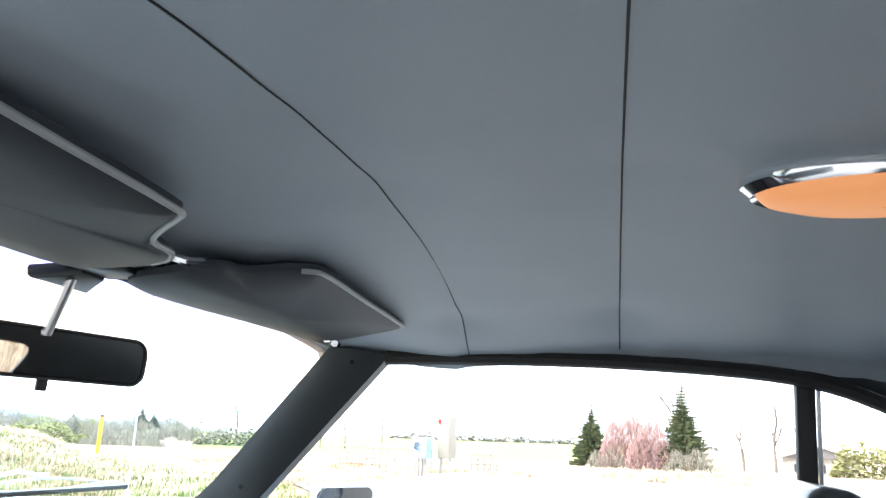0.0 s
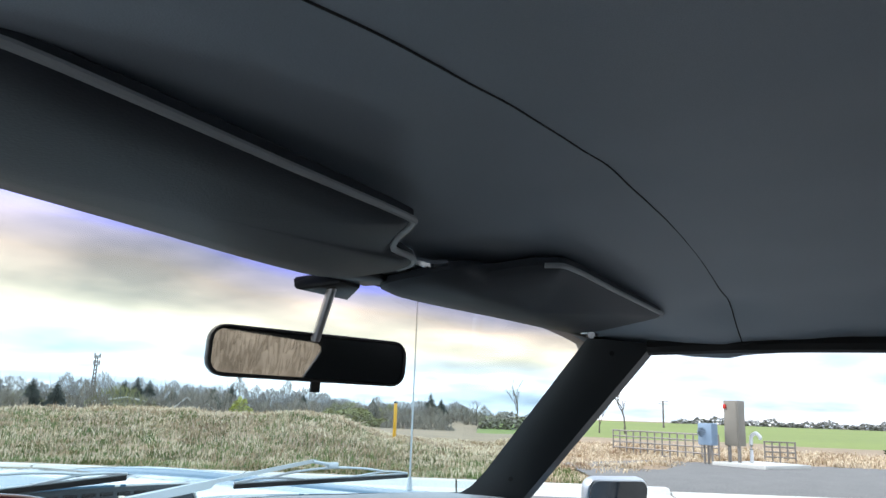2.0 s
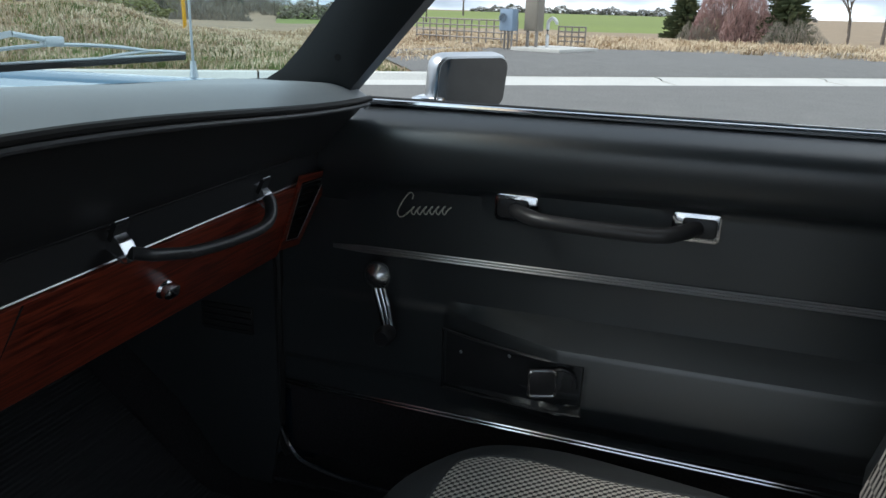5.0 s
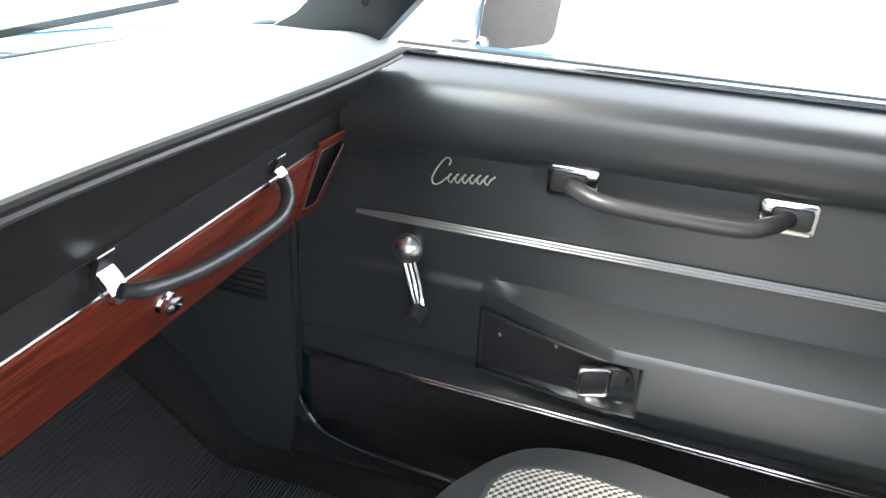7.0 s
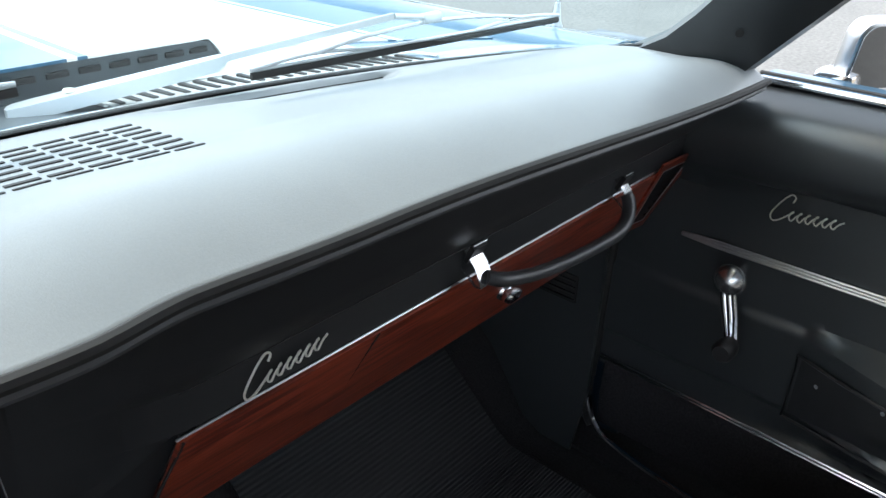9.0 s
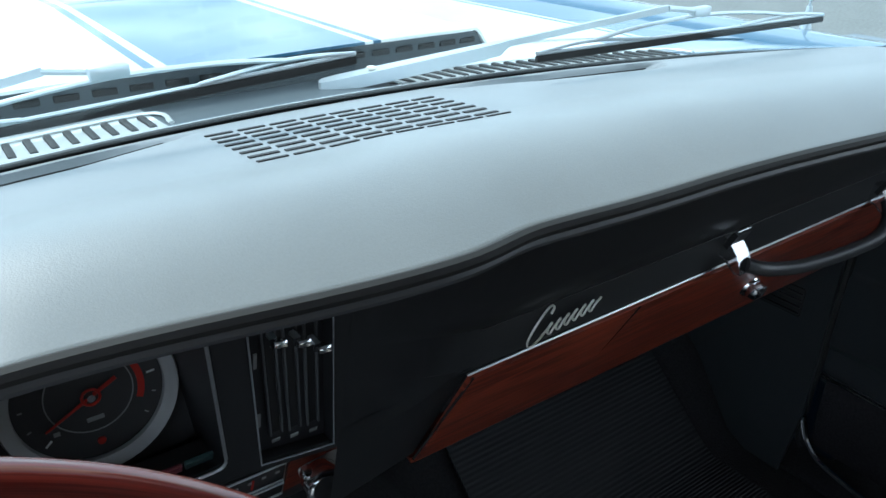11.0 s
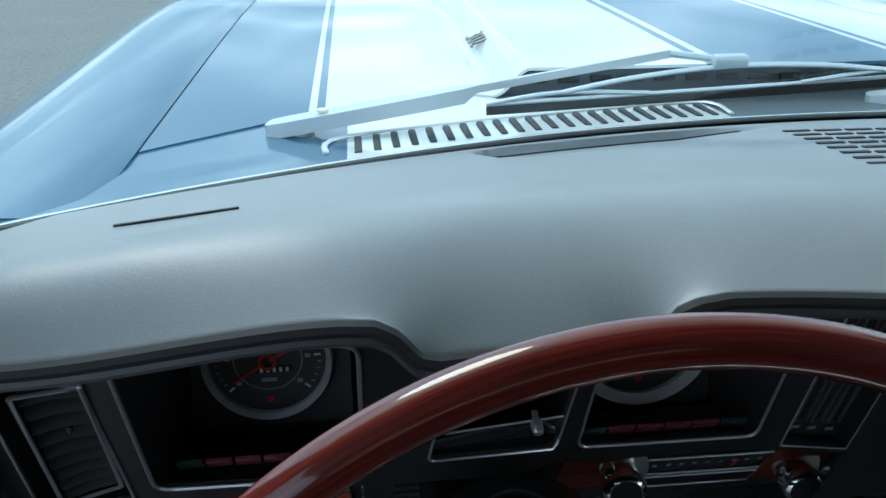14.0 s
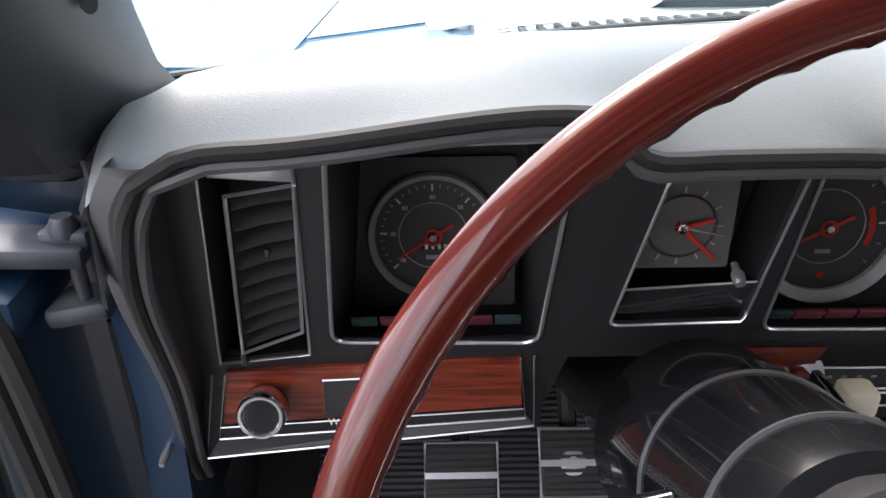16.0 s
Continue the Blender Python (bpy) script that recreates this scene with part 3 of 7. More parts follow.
DIP_X, DIP_D = (np.array(c) for c in zip(*DIP))
BELL_X = np.linspace(-1.0, 1.0, 61)
BELL = np.exp(-BELL_X ** 2 * 2.6) / np.exp(-BELL_X ** 2 * 2.6).sum()


def dip_at(x, k):
    """The dip fades and widens towards the windscreen."""
    f = min(max((k - 0.66) / 0.34, 0), 1)
    if f <= 0:
        return 0.0
    w = 0.13 * (1 - k) ** 0.50 + 0.008
    return f ** 1.7 * float((BELL * np.interp(x + w * BELL_X, DIP_X, DIP_D)).sum())


def face(x, z, out=0.0):
    """A point on the driver-side instrument face; out: towards the driver."""
    k = min(max((x + 0.330) / 0.022, 0), 1)
    k = k * k * (3 - 2 * k)
    return Vector((x, (0.4006 - 0.52 * z) * (1 - k) + (0.257 - 0.30 * z) * k - 0.887 * out, z))


VENT_Q = [(-0.651, 0.699), (-0.591, 0.709), (-0.571, 0.872), (-0.617, 0.862)]
SPEED_Q = round_quad([(-0.575, 0.722), (-0.446, 0.718), (-0.444, 0.878), (-0.556, 0.876)], 0.012)
CLOCK_Q = round_quad([(-0.405, 0.736), (-0.318, 0.735), (-0.318, 0.856), (-0.398, 0.856)], 0.006)
TACH_Q = round_quad([(-0.300, 0.716), (-0.170, 0.714), (-0.181, 0.855), (-0.300, 0.857)], 0.009)
HEAT_Q = [(-0.146, 0.699), (-0.090, 0.688), (-0.104, 0.857), (-0.158, 0.858)]


def pad_profile(zf, zl, k, x):
    roll = max(0, (k - 0.62) / 0.38)
    crown = lerp_table([(-0.7, 0.004), (-0.55, 0.012), (-0.36, 0.008), (-0.2, 0.012), (0.0, 0.014), (0.25, 0.010), (0.6, 0.003)], x)
    bump = crown * math.sin(math.pi * ((k - 0.44) / 0.56) ** 1.1) ** 1.3 if 0.44 < k < 1 else 0.0
    return zf * (1 - k) + (zl + 0.014) * k + 0.004 * math.sin(math.pi * k) - 0.014 * roll ** 2.4 + bump


SCOOP = [(0.10, 0.0), (0.118, 0.004), (0.13, 0.012), (0.20, 0.033), (0.28, 0.043), (0.32, 0.040), (0.343, 0.030), (0.354, 0.014), (0.360, 0.0)]


def make_dash():
    d = thing("dashboard", "black padded vinyl dashboard with rosewood trim strip", "dashboard", kind="structure")
    xs = [-0.655 + 0.215 * i / 18 for i in range(18)] + [-0.44 + 0.17 * i / 60 for i in range(60)] + [-0.27 + 0.97 * i / 130 for i in range(131)]
    rows = []
    nk = 120
    for x in xs:
        yl, zl = lip(x)
        zs = soft_table(LIP_Z, x)
        e = max(0, abs(x) - 0.62) / 0.08
        yf, zf = glass_base(x) - 0.004, 0.884 - 0.010 * e
        col = []
        for i in range(nk + 1):
            k = i / nk
            z = pad_profile(zf, zs, k, x) - dip_at(x, k) - 0.004 * e * math.sin(math.pi * k)
            y = yf + (yl - yf) * k
            # defroster outlets: shallow scoops near the glass
            wide = lerp_table(SCOOP, abs(x))
            if wide > 0.002:
                v = (y - (glass_base(x) - 0.015 - wide)) / wide
                if 0 < v < 1.12:
                    u = min(v / 0.45, 1)
                    z -= 0.0065 * min(1, wide / 0.03) * (u * u * (3 - 2 * u) if v < 1 else 1 - (v - 1) / 0.12)
            col.append((x, y, z))
        col += [(x, yl - 0.003, zl - 0.004), (x, yl + 0.001, zl - 0.007)]
        rows.append(col)
    side_l = [(-0.663, p[1], p[2] - 0.008) for p in rows[0]]
    side_l2 = [(-0.666, p[1], p[2] - 0.06) for p in rows[0]]
    side_r = [(0.708, p[1] + 0.004, p[2] - 0.004) for p in rows[-1]]
    side_r2 = [(0.714, p[1] + 0.012, p[2] - 0.014) for p in rows[-1]]
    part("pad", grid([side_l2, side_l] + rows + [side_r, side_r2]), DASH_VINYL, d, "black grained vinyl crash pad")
    turn = smooth_line([(-0.692, 0.078, 0.565), (-0.689, 0.061, 0.600), (-0.668, 0.008, 0.70), (-0.656, -0.038, 0.780), (-0.648, -0.058, 0.815), (-0.641, -0.066, 0.845), (-0.632, -0.069, 0.862)], 6)
    bead = [Vector(p) + Vector((0.002, 0.002, 0)) for p in turn] + [Vector((x, lip(x)[0] - 0.001, lip(x)[1] - 0.010)) for x in xs if x > -0.618]
    part("pad_piping", tube(bead, 0.0034, 8), PIPING, d, "rolled piping along the pad edge")
    seam = [Vector(p) + Vector((-0.004, -0.001, 0.003)) for p in turn] + [Vector((x, lip(x)[0] - 0.0045, lip(x)[1] - 0.002)) for x in xs if x > -0.622]
    part("pad_seam", tube(seam, 0.0042, 8), MATTE, d)
    # speaker grille slots over the middle of the pad
    def pad_z(x, y):
        yl, zl = lip(x)
        yf, zf = glass_base(x) - 0.004, 0.884
        k = (y - yf) / (yl - yf)
        return pad_profile(zf, soft_table(LIP_Z, x), k, x) - dip_at(x, k)
    for i in range(8):
        for j in range(8):
            x, y = -0.112 + 0.0250 * (i + 0.5) + 0.0, 0.077 + 0.0146 * (j + 0.5) - 0.010 * i / 8
            sy = math.degrees(math.atan((pad_z(x, y + 0.003) - pad_z(x, y - 0.003)) / 0.006))
            sx = math.degrees(math.atan((pad_z(x + 0.01, y) - pad_z(x - 0.01, y)) / 0.02))
            part("grille_slot", box((0.0208, 0.0043, 0.002), (x, y, pad_z(x, y) - 0.0001), 0.0, turn=(sy, -sx, 0)), MATTE, d)
    part("pad_slot", box((0.068, 0.0016, 0.003), (-0.543, 0.057, pad_z(-0.543, 0.057) - 0.0002), turn=(0, -3, 9)), MATTE, d)
    for x0, x1 in ((-0.345, -0.135), (0.135, 0.345)):
        line = [(x, glass_base(x) - 0.0165, pad_z(x, glass_base(x) - 0.0165) - 0.0060 * min(1, lerp_table(SCOOP, abs(x)) / 0.03)) for x in [x0 + (x1 - x0) * i / 16 for i in range(17)]]
        part("defroster_slot", tube(line, 0.0006, 6), MATTE, d, "dark defroster slot")
    FASCIA = material("black_fascia", (0.027, 0.0275, 0.029), 0.46, spec=0.4, vary=0.1, bump=0.08, bump_scale=900)
    # passenger side face: upper pad face, black insert, rosewood strip
    rows = []
    for x in [-0.086 + 0.806 * i / 60 for i in range(61)]:
        yl, zl = lip(min(x, 0.7))
        k = min(max((x + 0.086) / 0.10, 0), 1)
        k = k * k * (3 - 2 * k)
        col = [(yl + 0.010, zl - 0.012), (yl + 0.020, zl - 0.02), (-0.040, 0.825), (-0.016, 0.795), (-0.006, 0.783), (0.001, 0.778), (0.006, 0.742), (0.012, 0.7385)]
        low = 0.680 * (1 - k) + 0.7385 * k
        rows.append([(x, y * k + (0.257 - 0.30 * z) * (1 - k) if i > 1 else y, z) for i, (y, z) in enumerate(col)] + [(x, (0.257 - 0.30 * low) * (1 - k) + 0.014 * k, low)])
    foot = [[Vector((-0.086, 0.257 - 0.30 * z, z)).lerp(Vector((w, y, v)), i / 6) for i in range(7)] for z, w, y, v in ((0.70, 0.004, 0.012, 0.737), (0.66, -0.002, 0.030, 0.70), (0.60, -0.012, 0.066, 0.626))]
    part("pod_foot", grid(foot), FASCIA, d)
    yl, zl = lip(-0.086)
    cheek = [(yl + 0.004, zl - 0.008), (yl + 0.020, zl - 0.02), (-0.030, 0.850), (0.0095, 0.825), (0.257 - 0.30 * 0.80, 0.80), (0.257 - 0.30 * 0.80 + 0.012, 0.80), (0.004, zl - 0.004)]
    bm = bmesh.new()
    bm.faces.new([bm.verts.new((-0.0865, y, z)) for y, z in cheek])
    part("pod_cheek", thicken(bm, 0.002), FASCIA, d)
    part("passenger_face", grid(rows), FASCIA, d, "smooth black dash face")
    part("insert_line", tube([(0.0, -0.0063, 0.7825), (0.64, -0.0063, 0.7825)], 0.0005, 6), MATTE, d, "thin dark joint line")
    ws = [[(0.0, 0.007, 0.737), (0.648, 0.007, 0.741)], [(-0.014, 0.060, 0.628), (0.672, 0.060, 0.626)], [(-0.014, 0.068, 0.620), (0.685, 0.068, 0.620)], [(-0.012, 0.10, 0.622), (0.685, 0.10, 0.622)]]
    part("wood_strip", thicken(grid([[Vector(a).lerp(Vector(b), i / 20) for i in range(21)] for a, b in ws]), 0.004), WOOD_DASH, d, "reddish rosewood veneer strip")
    part("wood_bright_trim", tube([(-0.002, 0.005, 0.7395), (0.655, 0.005, 0.7435)], 0.0011, 6), BRUSHED, d, "thin chrome strip")
    for x in (0.0, 0.175):
        part("wood_joint", tube([(x + 0.002, 0.0035, 0.736), (x - 0.018, 0.0565, 0.630)], 0.0012, 6), MATTE, d)
    # slanted passenger air outlet in a wood frame
    q = [(0.634, 0.7555), (0.741, 0.7485), (0.725, 0.626), (0.660, 0.635)]
    inner = [(0.6455, 0.7445), (0.7275, 0.7395), (0.715, 0.6375), (0.6685, 0.6445)]

    def slant(x, z, back=0.0):
        return Vector((x, (0.745 - z) * 0.445 - 0.002 + back, z - 0.3 * back))
    part("vent_surround", thicken(fill_face(q, [inner], slant), 0.003), WOOD_DASH, d, "rosewood vent frame")
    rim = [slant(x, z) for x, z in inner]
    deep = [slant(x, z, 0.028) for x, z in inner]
    # near-black walls and back paint the outlet's unlit depth
    part("vent_throat", grid([rim, deep], closed_v=True), UNLIT_BLACK, d)
    part("vent_back", grid([[deep[0], deep[1]], [deep[3], deep[2]]]), UNLIT_BLACK, d)
    edge = [slant(x, z, 0.001) for x, z in ((0.650, 0.741), (0.723, 0.7365), (0.711, 0.641), (0.6725, 0.6475))]
    part("vent_inner_edge", tube(edge, 0.0008, 6, closed=True), SATIN, d)
    for i in range(9):
        k = (i + 0.7) / 9.4
        a, b = rim[0].lerp(rim[3], k), rim[1].lerp(rim[2], k)
        part("vent_vane", tube([a.lerp(b, 0.02) + Vector((0, 0.006, 0)), a.lerp(b, 0.98) + Vector((0, 0.006, 0))], 0.0046, 4, flat=0.28, up=(0, -1, 1.6)), BLACK, d)
    # driver side instrument face with its openings
    outer = [(-0.676, 0.600), (-0.440, 0.600), (-0.425, 0.700), (-0.335, 0.700), (-0.32, 0.706), (-0.165, 0.696), (-0.085, 0.680)]
    outer += [(x, lip(x)[1] - 0.004) for x in [-0.085 - 0.185 * i / 10 for i in range(10)] + [-0.27 - 0.17 * i / 30 for i in range(30)] + [-0.44 - 0.2 * i / 8 for i in range(9)]] + [(-0.650, 0.862)]
    holes = [VENT_Q, SPEED_Q, CLOCK_Q, TACH_Q, HEAT_Q]
    part("instrument_face", thicken(fill_face(outer, holes, lambda x, z: face(x, z)), 0.003), BLACK, d, "black instrument panel face")
    # dark underside that joins the lip to the face
    rows = []
    for x in [-0.65 + 0.62 * i / 90 for i in range(91)]:
        yl, zl = lip(x)
        rows.append([(x, yl + 0.004, zl - 0.011), (x, max(yl + 0.012, face(x, zl - 0.008).y + 0.004), zl - 0.008)])
    part("hood_lining", grid(rows), MATTE, d)
    # left end: the pad edge turns the corner and runs down beside the recessed face
    out_edge = smooth_line([(-0.650, -0.066, 0.872), (-0.662, -0.062, 0.850), (-0.668, -0.050, 0.815), (-0.672, -0.036, 0.782), (-0.679, 0.006, 0.70), (-0.697, 0.058, 0.600), (-0.70, 0.075, 0.565)], 6)
    in_edge = smooth_line([(-0.622, -0.066, 0.872), (-0.640, -0.066, 0.850), (-0.648, -0.056, 0.815), (-0.656, -0.038, 0.780), (-0.668, 0.008, 0.70), (-0.689, 0.061, 0.600), (-0.692, 0.078, 0.565)], 6)
    deep = [Vector((p.x + 0.004, 0.4006 - 0.52 * p.z + 0.004, p.z)) for p in (Vector(q) for q in in_edge)]
    crown = [Vector(a).lerp(Vector(b), 0.5) + Vector((0, -0.004, 0)) for a, b in zip(out_edge, in_edge)]
    side = [Vector((p.x - 0.004, p.y + 0.10, p.z)) for p in (Vector(q) for q in out_edge)]
    # same vinyl as the pad; darker piping colour paints in its shade
    part("end_cheek", grid([side, out_edge, crown, in_edge]), PIPING, d, "black vinyl edge turning down at the end")
    part("end_wall", grid([in_edge, deep]), FASCIA, d)
    return d


dash = make_dash()


def pocket(name, quad, depth, parent, mat=BLACK, back=True, drop=0.10):
    """Walls and floor of an opening in the instrument face."""
    a = [face(x, z) for x, z in quad]
    b = [p + Vector((0, depth, (-drop if z < 0.79 else -0.10) * depth)) for p, (x, z) in zip(a, quad)]
    if depth > 0.1:
        b = [Vector((p.x, 0.136, p.z)) for p in b]
    bm = grid([a, b], closed_v=True)
    if back:
        bm.verts.ensure_lookup_table()
        bm.faces.new([bm.verts[len(a) + i] for i in range(len(a))])
    bmesh.ops.recalc_face_normals(bm, faces=bm.faces)
    return part(name, bm, mat, parent)


def edge_strip(name, quad, r, parent, mat=SATIN, out=0.001, closed=True):
    return part(name, tube([face(x, z, out) for x, z in quad], r, 6, closed=closed), mat, parent, "thin bright edge")


def on_face(x, z, depth=0.0):
    """Frame on the instrument face: x to the right, y up along it, z towards the driver."""
    up = Vector((0, -0.52, 1)).normalized()
    n = Vector((0, -1, -0.52)).normalized()
    m = Matrix((Vector((1, 0, 0)), up, n)).transposed().to_4x4()
    p = face(x, z)
    m.translation = p - n * depth
    return m


def dial_frame(x, y, z, lean=0.12):
    up = Vector((0, lean, 1)).normalized()
    n = Vector((0, -1, lean)).normalized()
    m = Matrix((Vector((1, 0, 0)), up, n)).transposed().to_4x4()
    m.translation = (x, y, z)
    return m


def put(bm, m):
    bmesh.ops.transform(bm, matrix=m, verts=bm.verts)
    return bm


def make_gauge(name, label, centre, radius, needle, arc=None, ticks=30, wide=1.15):
    g = thing(name, label, "gauge")
    m = dial_frame(*centre)
    part("dial_plate", put(lathe([(0, -0.004), (radius * 1.02, -0.004), (radius * 1.02, -0.002), (0, -0.002)], 32), m), DIAL, g)
    ring = [(radius * 1.02, -0.001), (radius * 1.03, 0.003), (radius * (wide - 0.03), 0.006), (radius * wide, 0.003), (radius * wide, -0.002)]
    rows = [[(r * math.cos(k * math.pi / 24), r * math.sin(k * math.pi / 24), h) for k in range(48)] for r, h in ring]
    part("bezel", put(grid(rows, closed_v=True), m), material("bezel_grey", (0.50, 0.50, 0.50), 0.45, 0.2) if "bezel_grey" not in bpy.data.materials else bpy.data.materials["bezel_grey"], g, "satin grey gauge bezel")
    part("back_plate", put(outline_plate(rounded(radius * 2.9, radius * 2.75, 0.004), 0.001), m @ Matrix.Translation((0, 0, -0.0062))), DIAL, g, "dark grey plate behind the dial")
    part("inner_ring", put(tube([(0.60 * radius * math.cos(k * math.pi / 18), 0.60 * radius * math.sin(k * math.pi / 18), -0.0015) for k in range(36)], 0.0005, 5, closed=True), m), GREY_MARK, g)
    for k in range(ticks + 1):
        a = radians(220 - 260 * k / ticks)
        long = 0.12 if k % 5 == 0 else 0.06
        bm = box((radius * long, 0.0008 if k % 5 else 0.0013, 0.0006), ((0.93 - long / 2) * radius, 0, -0.0012))
        bmesh.ops.rotate(bm, matrix=Matrix.Rotation(a, 3, "Z"), verts=bm.verts)
        part("tick", put(bm, m), WHITE_MARK if k % 5 == 0 else GREY_MARK, g)
        if k % 5 == 0:
            part("figure", put(box((0.004, 0.003, 0.0006), (0.70 * radius * math.cos(a), 0.70 * radius * math.sin(a), -0.0012)), m), GREY_MARK, g)
    if arc:
        rows = [[(r * math.cos(radians(arc[0] + (arc[1] - arc[0]) * k / 10)), r * math.sin(radians(arc[0] + (arc[1] - arc[0]) * k / 10)), -0.0008) for k in range(11)] for r in (0.66 * radius, 0.76 * radius)]
        part("red_band", put(grid(rows), m), RED, g, "red warning arc")
    bm = tube([(-0.42 * radius, 0, 0.003), (0.74 * radius, 0, 0.003)], [0.0016, 0.0008], 6, flat=0.5)
    bmesh.ops.rotate(bm, matrix=Matrix.Rotation(radians(needle), 3, "Z"), verts=bm.verts)
    part("needle", put(bm, m), RED, g, "red needle")
    part("hub", put(lathe([(0, 0.006), (0.0026, 0.006), (0.003, 0.0)], 12), m), CHROME, g)
    part("hub_ring", put(tube([(0.0056 * math.cos(k * math.pi / 10), 0.0056 * math.sin(k * math.pi / 10), 0.0036) for k in range(20)], 0.0010, 6, closed=True), m), RED, g, "red ring round the hub")
    part("symbol", put(lathe([(0, 0.0), (0.0028, 0.0), (0.0028, -0.001)], 10), m @ Matrix.Translation((0, -0.78 * radius, 0))), RED, g)
    part("caption", put(box((0.011, 0.003, 0.0006), (0, -0.40 * radius, -0.0012)), m), GREY_MARK, g)
    if arc:
        return g
    part("counter", put(box((0.026, 0.005, 0.001), (0.004, -0.20 * radius, -0.0012)), m), MATTE, g)
    for k in range(5):
        part("counter_digit", put(box((0.0022, 0.0035, 0.0004), (-0.005 + 0.0046 * k, -0.20 * radius, -0.0004)), m), WHITE_MARK, g)
    return g


# ---- instruments and controls ----
pocket("speedometer_pocket", SPEED_Q, 0.130, dash, drop=0.42)
edge_strip("speedometer_edge", SPEED_Q, 0.0014, dash, SATIN)
edge_strip("heater_edge", HEAT_Q, 0.0007, dash, STEEL)
pocket("rev_counter_pocket", TACH_Q, 0.130, dash, drop=0.42)
pocket("heater_pocket", HEAT_Q, 0.022, dash)
edge_strip("rev_counter_edge", TACH_Q, 0.0012, dash, SATIN)
pocket("clock_pocket", CLOCK_Q, 0.055, dash)
edge_strip("clock_edge", CLOCK_Q, 0.0010, dash, SATIN)
pocket("vent_pocket", VENT_Q, 0.05, dash, MATTE)
edge_strip("vent_edge", VENT_Q, 0.0011, dash, SATIN)
make_gauge("speedometer", "round black speedometer with red needle and grey bezel", (-0.512, 0.116, 0.751), 0.041, 212)
make_gauge("rev_counter", "round black fuel and engine gauge with red needle and red arc", (-0.232, 0.114, 0.754), 0.046, 206, (-25, 25), 12, 1.24)


def make_clock():
    g = thing("dash_clock", "small grey dash clock with red hands in chrome frame", "clock")
    m = dial_frame(-0.366, 0.026, 0.797, -0.02)
    part("face_plate", put(outline_plate(rounded(0.058, 0.056, 0.002), 0.002), m @ Matrix.Translation((0.002, 0, -0.004))), material("clock_face_grey", (0.125, 0.122, 0.118), 0.55), g)
    part("dial_ring", put(grid([[(r * math.cos(k * math.pi / 18), r * math.sin(k * math.pi / 18), h) for k in range(36)] for r, h in ((0.0188, 0), (0.0195, 0.001), (0.0205, 0))], closed_v=True), m), DIAL, g)
    for k in range(12):
        a = radians(30 * k)
        bm = box((0.004, 0.0012, 0.0006), (0.023, 0, -0.001))
        bmesh.ops.rotate(bm, matrix=Matrix.Rotation(a, 3, "Z"), verts=bm.verts)
        part("hour_mark", put(bm, m), GREY_MARK, g)
    for ang, ln, mat in ((16, 0.019, RED), (-44, 0.030, RED), (-12, 0.026, GREY_MARK)):
        bm = tube([(-0.004, 0, 0.002), (ln, 0, 0.002)], [0.0018, 0.0011] if mat is RED else [0.0005, 0.0005], 6)
        bmesh.ops.rotate(bm, matrix=Matrix.Rotation(radians(ang), 3, "Z"), verts=bm.verts)
        part("hand", put(bm, m), mat, g)
    part("hub", put(lathe([(0, 0.005), (0.003, 0.004), (0.0035, 0)], 12), m), CHROME, g)
    part("setting_knob", put(lathe([(0, 0.010), (0.0028, 0.010), (0.0036, 0.007), (0.0036, 0.003), (0.002, 0.0), (0.002, -0.004)], 12), on_face(-0.345, 0.787)), SATIN, g, "small chrome setting knob")
    part("lower_line", tube([face(-0.404, 0.767, -0.004), face(-0.320, 0.765, -0.004)], 0.0008, 6), SATIN, g)
    part("lower_ledge", thicken(grid([[face(-0.402, 0.742, -0.006), face(-0.320, 0.741, -0.006)], [face(-0.404, 0.765, -0.005), face(-0.320, 0.763, -0.005)]]), 0.001), KNOB_CAP, g, "glossy black ledge below the dial")
    return g


make_clock()


def make_left_vent():
    v = thing("air_outlet", "black louvred air outlet with chrome frame", "air vent")
    q = [(-0.633, 0.712), (-0.591, 0.7345), (-0.573, 0.8545), (-0.607, 0.848)]
    edge_strip("chrome_rim", q, 0.0013, v, SATIN, 0.002)
    a = [face(x, z, -0.007) for x, z in q]
    for i in range(9):
        k = (i + 0.6) / 9
        l, r = a[0].lerp(a[3], k), a[1].lerp(a[2], k)
        part("louvre", tube([l, l.lerp(r, 0.5) + Vector((0, 0.002, 0)), r], 0.0066, 6, flat=0.14, up=(0, -0.75, 1)), MATTE, v)
    part("vane_nub", box((0.003, 0.004, 0.005), a[0].lerp(a[3], 0.62).lerp(a[1].lerp(a[2], 0.62), 0.5), 0.001), BLACK, v)
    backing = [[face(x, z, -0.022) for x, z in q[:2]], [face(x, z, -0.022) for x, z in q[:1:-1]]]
    # near-black sheet stands in for the darkness behind the louvres
    part("dark_throat", thicken(grid(backing), 0.001), UNLIT_BLACK, v)
    part("top_slide", box((0.040, 0.004, 0.009), face(-0.592, 0.863, 0.001), 0.001, turn=(27, 4, 0)), SATIN, v, "ribbed bright slide above the louvres")
    part("thumb_wheel", box((0.004, 0.006, 0.010), face(-0.634, 0.705, 0.0), 0.001), BLACK, v)
    return v


make_left_vent()


